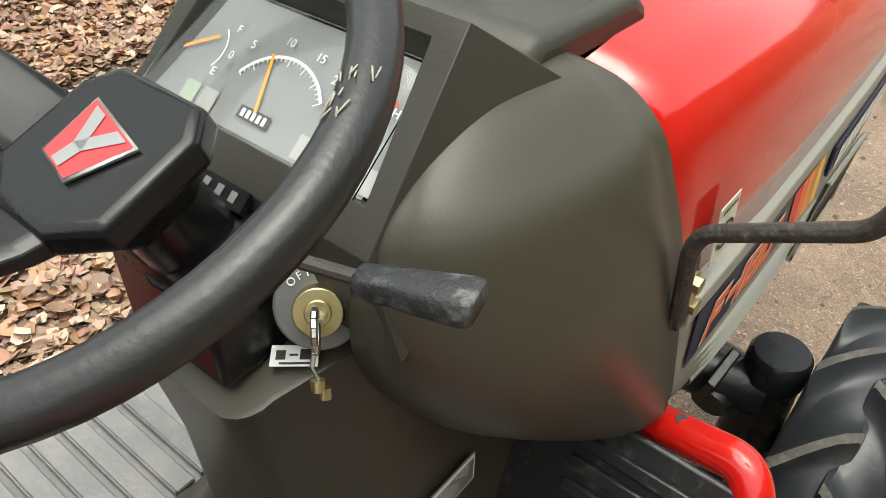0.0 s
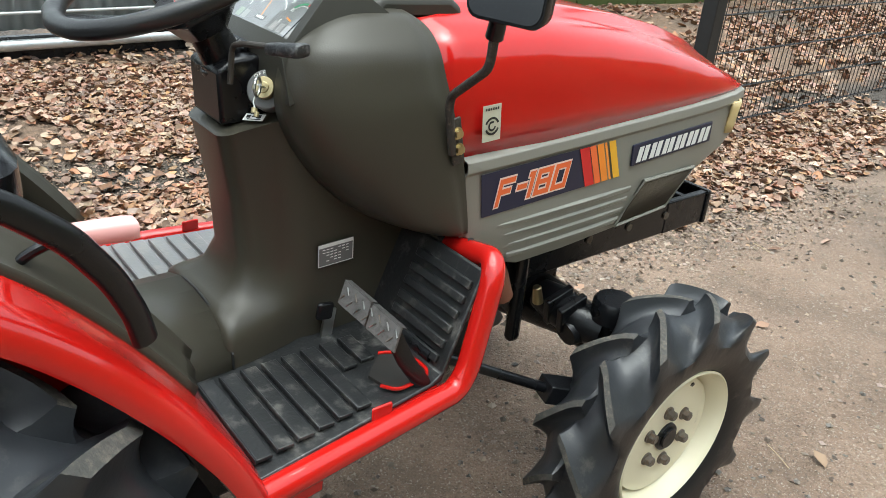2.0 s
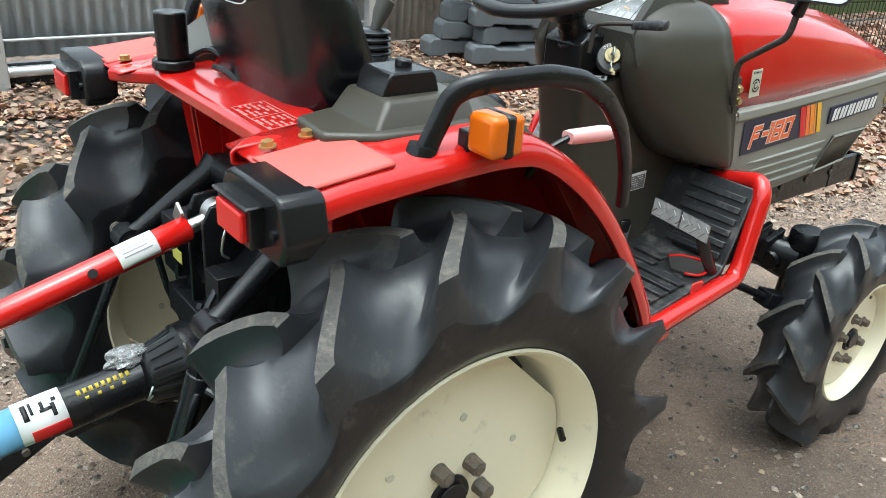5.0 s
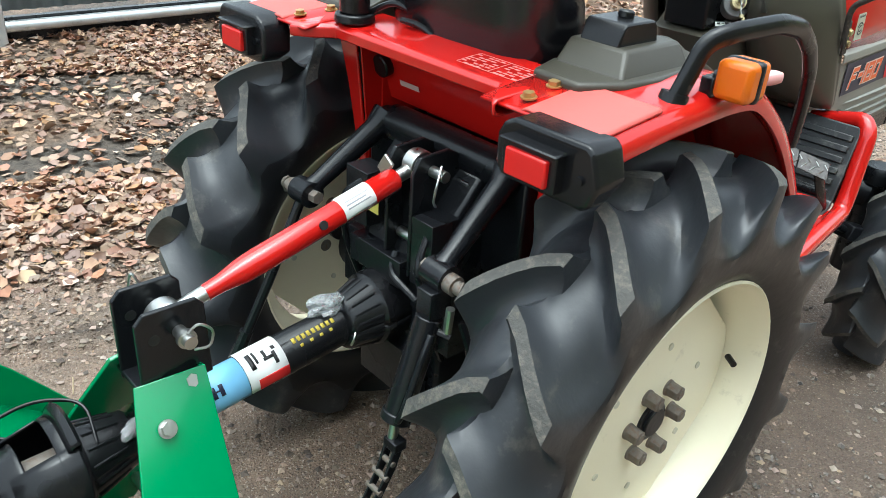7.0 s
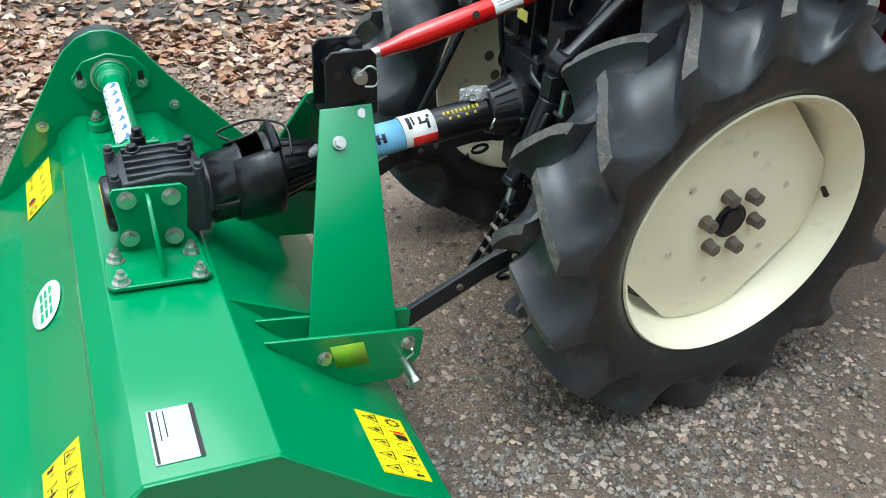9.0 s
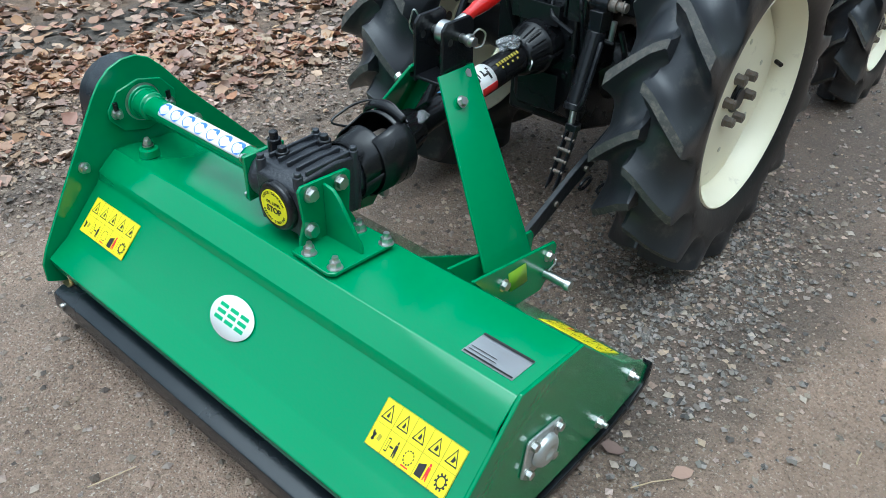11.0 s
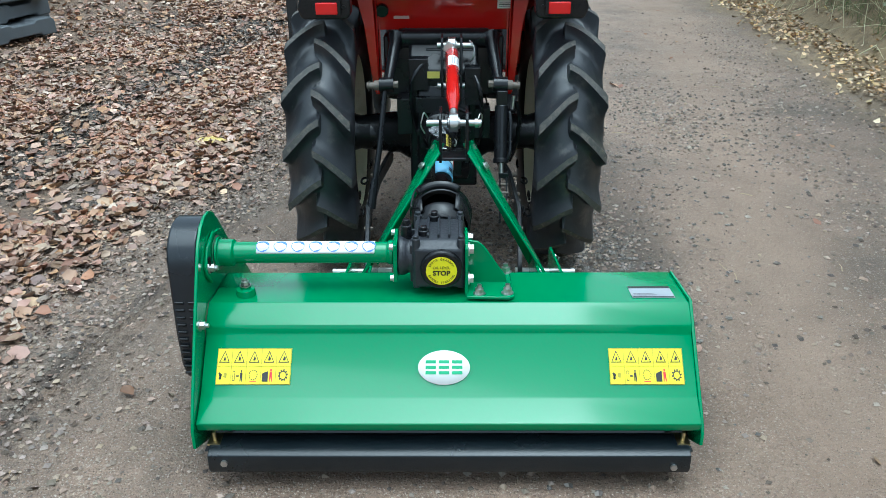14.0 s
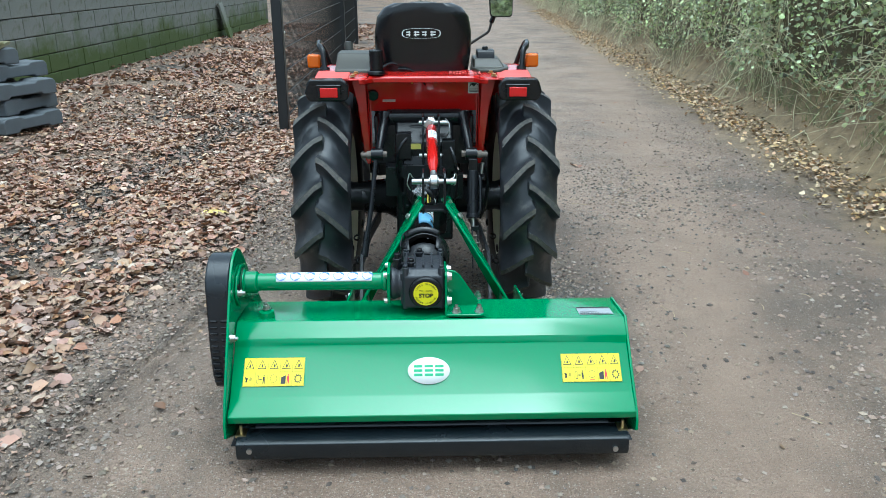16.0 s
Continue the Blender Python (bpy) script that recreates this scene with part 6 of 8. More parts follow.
for s in (1, -1):
    bm = BM()
    prism(bm, [(0.455, 0.545), (0.455, 0.553), (0.790, 0.5575), (0.815, 0.557), (0.815, 0.549)], s * 0.105, s * 0.396)
    taper(bm, s)
    mat_look = MAT if s > 0 else DUSTY_SHEEN_MAT
    floor_ob = part("foot_platform", bm, RED, tractor, "red steel foot platform", bev=0.003)
    bm = BM()
    prism(bm, [(0.460, 0.554), (0.460, 0.560), (0.800, 0.5655), (0.822, 0.575), (0.897, 0.735), (0.904, 0.733), (0.823, 0.559)], s * 0.108, s * 0.383)
    taper(bm, s)
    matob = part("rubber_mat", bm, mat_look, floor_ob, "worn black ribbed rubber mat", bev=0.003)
    for k in range(9):
        y = 0.474 + 0.0345 * k
        bm = BM()
        wide = 0.200 - 0.131 * (y - 0.474) - (0.0 if k < 7 else 0.09)
        box(bm, (s * (0.160 + wide / 2), y, 0.5645 + 0.005), (wide, 0.0235, 0.006))
        box(bm, (s * (0.160 + wide / 2), y - 0.0135, 0.5645 + 0.0055), (wide, 0.0028, 0.009))
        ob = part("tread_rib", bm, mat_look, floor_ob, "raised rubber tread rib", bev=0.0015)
    for k in range(6):
        bm = BM()
        t = (k + 0.6) / 6.4
        c = Vector((s * 0.246, 0.822 + 0.070 * t - 0.003, 0.577 + 0.151 * t))
        box(bm, c, (0.14, 0.007, 0.0145), Euler((radians(-25), 0, 0)))
        part("toe_rib", bm, mat_look, floor_ob, "raised rubber toe board rib", bev=0.002)
    if s > 0:
        bm = BM()
        prism(bm, [(0.230, 0.770), (0.237, 0.79), (0.272, 0.808), (0.308, 0.808), (0.322, 0.795), (0.325, 0.745), (0.315, 0.735), (0.272, 0.725)], 0.5655, 0.571, "z")
        part("pedal_slot", bm, mk("slot_shadow", (0.02, 0.018, 0.016), 0.8, vary=0.3, bump=0.1), floor_ob, "dark pedal opening in the platform")
        bm = BM()
        loop = [(0.230, 0.770, 0.572), (0.240, 0.795, 0.572), (0.272, 0.812, 0.573), (0.312, 0.811, 0.574), (0.327, 0.795, 0.573), (0.328, 0.742, 0.572), (0.305, 0.726, 0.572)]
        tube(bm, rounded(loop, 0.02, 4), 0.0032, 8)
        part("slot_lip", bm, RED, floor_ob, "red lip round the pedal opening")
    bm = BM()
    rail = [(s * 0.401, 0.455, 0.550), (s * 0.394, 0.522, 0.552), (s * 0.353, 0.838, 0.549), (s * 0.349, 0.862, 0.578), (s * 0.337, 0.906, 0.722), (s * 0.316, 0.922, 0.746), (s * 0.24, 0.932, 0.726), (s * 0.195, 0.936, 0.714)]
    tube(bm, rounded(rail, 0.04, 6), 0.0195, 18)
    part("step_rail", bm, RED, tractor, "glossy red tubular step rail", angle=60)
    bm = BM()
    cyl(bm, (s * 0.250, 0.931, 0.7435), (s * 0.250, 0.930, 0.7490), 0.0055, n=16)
    part("rail_hole", bm, INK, tractor, "dark hole in the step rail")
    bm = BM()
    box(bm, (s * 0.392, 0.535, 0.526), (0.012, 0.085, 0.035), Euler((0, 0, s * 0.13)))
    part("rail_tab", bm, RED, tractor, "red mounting tab under the rail", bev=0.004)
    bm = BM()
    box(bm, (s * 0.360, 0.692, 0.574), (0.006, 0.035, 0.024))
    part("rail_tab", bm, RED, tractor, "red mounting tab", bev=0.004)
# pedals
bm = BM()
PEDAL = ((0.202, 0.723, 0.709), (0.266, 0.730, 0.700), (0.270, 0.730, 0.699), (0.334, 0.737, 0.689))
PW, PN = Vector((0.010, -0.019, -0.031)), Vector((0.10, -0.84, 0.52)).normalized()
for a, b in ((PEDAL[0], PEDAL[1]), (PEDAL[2], PEDAL[3])):
    a, b = Vector(a), Vector(b)
    ring_loft(bm, [[q, q + PW, q + PW - PN * 0.004, q - PN * 0.004] for q in (a, b)])
    ring_loft(bm, [[q, q + PN * 0.001, q - PN * 0.014 + Vector((0, 0, 0.002)), q - PN * 0.014] for q in (a, b)])
ped = part("foot_pedal", bm, mk("worn_tread_plate", (0.13, 0.125, 0.12), 0.5, 0.6, vary=0.35, scale=40, bump=0.3, fine=160, dirt=(0.05, 0.046, 0.042), dirt_amount=0.4), tractor, "worn steel tread-plate pedal", bev=0.0008)
for k in range(14):
    bm = BM()
    t = (k + 0.5) / 14
    c = Vector(PEDAL[0]) + (Vector(PEDAL[3]) - Vector(PEDAL[0])) * t + PW * (0.32 if k % 2 else 0.70) + PN * 0.0006
    d = (PW.normalized() + Vector((0.9 if k % 2 else -0.9, 0, 0))).normalized()
    sd = d.cross(PN).normalized() * 0.0011
    ring_loft(bm, [[q - sd, q + sd, q + sd * 0.5 + PN * 0.0014, q - sd * 0.5 + PN * 0.0014] for q in (c - d * 0.007, c + d * 0.007)])
    part("tread_bar", bm, STEEL if k % 3 else RUSTY, ped, "bright raised tread bar")
bm = BM()
tube(bm, [(0.318, 0.735, 0.668), (0.325, 0.755, 0.62), (0.330, 0.785, 0.572), (0.330, 0.80, 0.54)], 0.010, 10, flat=(0.006, 0.014))
tube(bm, [(0.20, 0.83, 0.585), (0.30, 0.83, 0.585)], 0.013, 12)
part("pedal_arm", bm, BLACK, ped, "black pedal arm")
bm = BM()
box(bm, (0.131, 0.733, 0.578), (0.006, 0.020, 0.075), Euler((radians(-10), 0, 0)))
sp = part("small_pedal", bm, STEEL, tractor, "small steel lever with black pad")
bm = BM()
box(bm, (0.132, 0.728, 0.614), (0.012, 0.030, 0.032), Euler((radians(-10), 0, 0)))
part("pad", bm, BLACK_PLASTIC, sp, "black rubber pad", bev=0.006, segs=3)

# seat
bm = BM()
rr = []
for t, hw, y0, y1 in ((0.935, 0.165, -0.085, 0.03), (0.98, 0.182, -0.095, 0.045), (1.05, 0.190, -0.105, 0.020), (1.12, 0.190, -0.118, -0.010), (1.18, 0.178, -0.130, -0.045), (1.215, 0.150, -0.135, -0.07), (1.232, 0.110, -0.132, -0.085)):
    ring = []
    for k in range(24):
        a = 2 * math.pi * k / 24
        cx, cy = math.cos(a), math.sin(a)
        ring.append((hw * math.copysign(abs(cx) ** 0.35, cx), (y0 + y1) / 2 + (y1 - y0) / 2 * math.copysign(abs(cy) ** 0.6, cy) + 0.02 * (cx * cx), t))
    rr.append(ring)
ring_loft(bm, rr)
seat = part("seat_backrest", bm, SEAT, tractor, "black vinyl seat with a tall backrest", angle=50)
bm = BM()
rr = []
for z, g in ((0.86, 0.9), (0.90, 1.0), (0.945, 1.0), (0.962, 0.9)):
    rr.append([(0.195 * g * math.copysign(abs(math.cos(a)) ** 0.35, math.cos(a)), 0.13 + 0.19 * g * math.copysign(abs(math.sin(a)) ** 0.45, math.sin(a)), z) for a in (2 * math.pi * k / 28 for k in range(28))])
ring_loft(bm, rr)
part("seat_cushion", bm, SEAT, tractor, "black vinyl seat cushion", angle=50)
bm = BM()
rr = [[(-0.007 + 0.075 * w * math.copysign(abs(math.cos(a)) ** 0.55, math.cos(a)), -0.1215, 1.121 + 0.0185 * w * math.copysign(abs(math.sin(a)) ** 0.7, math.sin(a))) for a in (2 * math.pi * k / 28 for k in range(28))] for w in (1.0, 0.95)]
ring_loft(bm, rr, cap=False)
for k, (a, b) in enumerate(((-0.05, 0.010), (-0.018, 0.012), (0.012, 0.011), (0.045, 0.012))):
    for dz in (0.005, -0.005):
        box(bm, (-0.007 + a, -0.1215, 1.121 + dz), (b * 1.7, 0.001, 0.0035))
    box(bm, (-0.007 + a + 0.004 * (-1) ** k, -0.1215, 1.120), (0.004, 0.001, 0.019))
part("seat_logo", bm, WHITE, seat, "white outlined mark on the backrest", solid=0.0008)
bm = BM()
box(bm, (0, 0.13, 0.83), (0.30, 0.30, 0.06))
box(bm, (0, 0.10, 0.78), (0.36, 0.36, 0.03))
part("seat_base", bm, BLACK, tractor, "black steel seat base", bev=0.006)

# label and cables behind the seat
bm = BM()
Y0, YU, YV = Vector((-0.050, -0.078, 0.925)), Vector((0.022, 0.052, 0)), Vector((0, 0, 0.066))
card(bm, Y0, YU, YV, 0.003)
yl = part("yellow_label", bm, YELLOW, tractor, "yellow label with black print bars behind the seat")
bm = BM()
for k in range(4):
    patch(bm, Y0, YU, YV, [(0.1, 0.14 + 0.2 * k), (0.9 - 0.15 * (k % 2), 0.14 + 0.2 * k), (0.9 - 0.15 * (k % 2), 0.24 + 0.2 * k), (0.1, 0.24 + 0.2 * k)], 0.0038)
part("print_bar", bm, INK, yl, "black print bars")
for pts in (((-0.170, -0.120, 0.985), (-0.13, -0.10, 1.010), (-0.085, -0.085, 0.995), (-0.045, -0.070, 0.960), (-0.03, -0.03, 0.90)), ((-0.100, -0.105, 0.985), (-0.060, -0.100, 0.985), (-0.020, -0.085, 0.960), (0.02, -0.05, 0.90))):
    bm = BM()
    tube(bm, rounded(pts, 0.02, 4), 0.0055, 8)
    part("cable", bm, BLACK_PLASTIC, tractor, "black cable behind the seat")

# rear cross panel
bm = BM()
rows = []
for x, b in ((-0.245, 0.0), (-0.222, 0.02), (-0.195, 0.06), (0.195, 0.06), (0.222, 0.02), (0.245, 0.0)):
    rows.append([(x, -0.060, 0.962), (x, -0.075, 0.974), (x, -0.225 + b, 0.963), (x, -0.232 + b, 0.958), (x, -0.231 + b, 0.944), (x, -0.222 + b, 0.942), (x, -0.085, 0.946), (x, -0.070, 0.938), (x, -0.030, 0.812), (x, -0.020, 0.810)])
grid(bm, rows)
cross = part("rear_panel", bm, RED, tractor, "glossy red rear cross panel", solid=0.005, bev=0.002, angle=25)
for s in (1, -1):
    bm = BM()
    ring_loft(bm, [[(s * a, y, z), (s * b, y, z), (s * b, y + 0.006, z), (s * a, y + 0.006, z)] for a, b, y, z in ((0.230, 0.284, -0.108, 0.946), (0.226, 0.262, -0.098, 0.84), (0.219, 0.240, -0.075, 0.62), (0.221, 0.232, -0.070, 0.598))])
    prism(bm, [(-0.104, 0.945), (-0.070, 0.61), (-0.02, 0.62), (0.02, 0.80), (0.02, 0.945)], s * 0.2185, s * 0.2225)
    part("rear_leg", bm, RED, cross, "red folded rear leg", bev=0.003)
for p in ((0.270, -0.194, 0.969), (0.262, -0.135, 0.973), (-0.270, -0.194, 0.969), (-0.262, -0.135, 0.973)):
    bm = BM()
    hexbolt(bm, p, (0, -0.1, 1), 0.0085, 0.006)
    part("bolt", bm, mk("gilt_bolt", (0.45, 0.30, 0.12), 0.4, 0.8, vary=0.2, bump=0.1), cross, "gilt plated bolt")
bm = BM()
cyl(bm, (-0.182, -0.142, 0.970), (-0.182, -0.142, 0.985), 0.036, 0.034, 24)
cyl(bm, (-0.182, -0.142, 0.985), (-0.182, -0.142, 1.062), 0.026, 0.0265, 24)
part("lamp_socket", bm, BLACK_PLASTIC, tractor, "black round lamp socket", bev=0.003)
bm = BM()
card(bm, (0.178, -0.0529, 0.884), (0.046, 0, 0), (0, -0.0146, 0.046), 0.005)
wl = part("warning_label", bm, mk("white_label", (0.72, 0.70, 0.64), 0.5, vary=0.06, bump=0), cross, "white warning label on the rear panel")
bm = BM()
L0, LU, LW = Vector((0.178, -0.0529, 0.884)), Vector((0.046, 0, 0)), Vector((0, -0.0146, 0.046))
patch(bm, L0, LU, LW, [(0.1, 0.58), (0.3, 0.8), (0.5, 0.62), (0.7, 0.85), (0.9, 0.7), (0.75, 0.92), (0.4, 0.95), (0.2, 0.9)], 0.0062)
for k in range(3):
    patch(bm, L0, LU, LW, [(0.12, 0.15 + 0.12 * k), (0.88, 0.15 + 0.12 * k), (0.88, 0.19 + 0.12 * k), (0.12, 0.19 + 0.12 * k)], 0.0062)
part("print_mark", bm, INK, wl, "dark printed bars")
bm = BM()
L0, LU, LW = Vector((0.100, -0.166, 0.9690)), Vector((0.12, 0, 0)), Vector((0, 0.050, 0.0044))
for k in range(6):
    for i in range(10):
        if (i * 5 + k * 3) % 4 and not (i == 5):
            patch(bm, L0, LU, LW, [(i * 0.1 + 0.01, k * 0.16 + 0.03), (i * 0.1 + 0.085, k * 0.16 + 0.03), (i * 0.1 + 0.085, k * 0.16 + 0.10), (i * 0.1 + 0.01, k * 0.16 + 0.10)], 0.0045)
for a, b, c, d in ((0, 0, 1, 0.02), (0, 0.98, 1, 1), (0, 0, 0.01, 1), (0.99, 0, 1, 1), (0.53, 0, 0.54, 1)):
    patch(bm, L0, LU, LW, [(a, b), (c, b), (c, d), (a, d)], 0.0045)
part("worn_print", bm, mk("worn_pink_print", (0.58, 0.17, 0.15), 0.6, vary=0.2, scale=60, bump=0), cross, "worn pale print on the red panel", solid=0.0004)
bm = BM()
card(bm, (-0.166, -0.0430, 0.850), (0.052, 0, 0), (0, -0.0032, 0.010), 0.005)
part("small_label", bm, mk("pale_pink_label", (0.58, 0.40, 0.36), 0.5, vary=0.1, bump=0), cross, "small faded label")
bm = BM()
cyl(bm, (-0.203, -0.045, 0.882), (-0.203, -0.070, 0.876), 0.022, n=20)
part("socket", bm, BLACK_PLASTIC, cross, "black trailer socket", bev=0.003)

# mirror on the right
bm = BM()
arm = [(0.230, 0.892, 0.895), (0.229, 0.879, 0.970), (0.236, 0.876, 0.990), (0.330, 0.855, 1.052), (0.338, 0.853, 1.066), (0.347, 0.848, 1.110), (0.360, 0.842, 1.135)]
tube(bm, rounded(arm, 0.02, 4), 0.0068, 10)
box(bm, (0.2295, 0.898, 0.915), (0.005, 0.022, 0.075), Euler((radians(12), 0, 0)))
mir = part("mirror_arm", bm, mk("worn_dark_steel", (0.055, 0.05, 0.045), 0.6, 0.4, vary=0.35, scale=60, bump=0.5, fine=160, dirt=(0.16, 0.13, 0.1), dirt_amount=0.3), tractor, "worn dark steel mirror arm", bev=0.0015)
bm = BM()
tube(bm, [(0.345, 0.849, 1.100), (0.360, 0.842, 1.137)], [0.0125, 0.011], 14)
part("arm_sleeve", bm, BLACK_PLASTIC, mir, "black rubber sleeve")
MC, MN = Vector((0.390, 0.826, 1.204)), Vector((0.20, -0.955, 0.09)).normalized()
MU = Vector((0, 0, 1)).cross(MN).normalized() * -1
MV = MN.cross(MU)
if MV.z < 0:
    MV = -MV
bm = BM()


def mirror_ring(k, d):
    pts = []
    for cx, cy, a0 in ((1, 1, 0), (-1, 1, 90), (-1, -1, 180), (1, -1, 270)):
        for i in range(5):
            a = radians(a0 + 22.5 * i)
            hw = 0.063 if cy > 0 else 0.058
            pts.append(MC + MN * d + MU * (cx * (hw * k - 0.018) + 0.018 * math.cos(a)) + MV * (cy * (0.078 * k - 0.018) + 0.018 * math.sin(a)))
    return pts


ring_loft(bm, [mirror_ring(0.75, -0.030), mirror_ring(0.95, -0.018), mirror_ring(1.0, 0.0), mirror_ring(0.985, 0.004), mirror_ring(0.94, 0.004)])
mh = part("mirror_housing", bm, BLACK_PLASTIC, mir, "black plastic mirror housing", angle=45)
bm = BM()
bm.faces.new([bm.verts.new(p) for p in mirror_ring(0.938, 0.0052)])
part("mirror_glass", bm, MIRROR, mir, "clear mirror glass")
for z in (0.929, 0.903):
    bm = BM()
    hexbolt(bm, (0.232, 0.896 + (0.929 - z) * 0.22, z), (1, 0, 0), 0.0075, 0.006)
    part("bolt", bm, BRASS, mir, "yellow plated bolt")

# front axle, bumper and hoses
bm = BM()
tube(bm, [(-0.27, 1.366, 0.39), (-0.16, 1.33, 0.43), (0, 1.31, 0.43), (0.16, 1.33, 0.43), (0.27, 1.366, 0.39)], [0.045, 0.05, 0.07, 0.05, 0.045], 14)
box(bm, (0, 1.30, 0.47), (0.14, 0.12, 0.12))
front_axle = part("front_axle", bm, BLACK, tractor, "black cast front axle")
for s in (1, -1):
    bm = BM()
    cyl(bm, (s * 0.258, 1.345, 0.20), (s * 0.258, 1.345, 0.470), 0.050, 0.042, 20)
    tube(bm, [(s * 0.258, 1.345, 0.268), (s * 0.36, 1.366, 0.268)], [0.075, 0.06], 18)
    part("kingpin_housing", bm, BLACK, front_axle, "black cast kingpin housing", bev=0.003)
    bm = BM()
    lathe(bm, [(0.0, 0.044), (0.022, 0.045), (0.040, 0.044), (0.047, 0.039), (0.048, 0.001)], (s * 0.262, 1.330, 0.478), 28, "z")
    part("cap", bm, BLACK, front_axle, "glossy black domed cap", angle=40)
    bm = BM()
    tube(bm, [(s * 0.10, 1.285, 0.47), (s * 0.16, 1.29, 0.465), (s * 0.205, 1.30, 0.452), (s * 0.245, 1.325, 0.445)], [0.034, 0.045, 0.040, 0.046], 14)
    tube(bm, [(s * 0.205, 1.262, 0.43), (s * 0.205, 1.30, 0.44)], [0.028, 0.040], 12)
    part("axle_casting", bm, BLACK, front_axle, "black ribbed axle casting", angle=35)
    for k in range(2):
        bm = BM()
        box(bm, (s * (0.165 + 0.034 * k), 1.272 + 0.006 * k, 0.478 - 0.006 * k), (0.016, 0.07, 0.075), Euler((0.35, s * 0.25, 0)))
        part("casting_fin", bm, BLACK, front_axle, "black cast fin", bev=0.003)
    bm = BM()
    cyl(bm, (s * 0.150, 1.225, 0.49), (s * 0.150, 1.215, 0.53), 0.012, 0.009, 12)
    part("breather", bm, BRASS, front_axle, "dull brass breather plug", bev=0.002)
    for k in range(4):
        bm = BM()
        a = math.pi * (k + 0.5) / 2
        hexbolt(bm, (s * 0.262 + 0.033 * math.cos(a), 1.330 + 0.033 * math.sin(a), 0.470), (0, 0, 1), 0.007, 0.006)
        part("cap_bolt", bm, BLACK, front_axle, "black cap bolt")
    bm = BM()
    cyl(bm, (s * 0.165, 0.80, 0.56), (s * 0.285, 1.13, 0.395), 0.0105, n=12)
    box(bm, (s * 0.297, 1.165, 0.382), (0.05, 0.085, 0.04), Euler((-0.3, 0, s * -0.3)))
    part("drag_link", bm, BLACK, front_axle, "black steering drag link", bev=0.003)
bm = BM()
box(bm, (0, 1.775, 0.592), (0.30, 0.014, 0.085))
for s in (1, -1):
    box(bm, (s * 0.140, 1.70, 0.592), (0.010, 0.16, 0.08))
part("front_bumper", bm, BLACK, tractor, "black steel front weight bracket", bev=0.004)
for s in (1, -1):
    for k in range(3):
        bm = BM()
        hexbolt(bm, (s * 0.137, 1.36 + 0.13 * k, 0.60), (s, 0, 0), 0.010, 0.008)
        part("frame_bolt", bm, RUSTY, tractor, "dull frame bolt")
bm = BM()
tube(bm, [(0.15, 1.06, 0.66), (0.165, 1.08, 0.60), (0.165, 1.10, 0.55)], 0.024, 14)
part("brown_pipe", bm, TAN, tractor, "reddish brown rubber pipe")
bm = BM()
box(bm, (0, 1.05, 0.63), (0.22, 0.26, 0.14))
box(bm, (0, 1.06, 0.53), (0.14, 0.2, 0.12))
for s in (1, -1):
    box(bm, (s * 0.15, 1.16, 0.55), (0.025, 0.03, 0.26))
part("engine_block", bm, BLACK, tractor, "black painted engine block", bev=0.01)


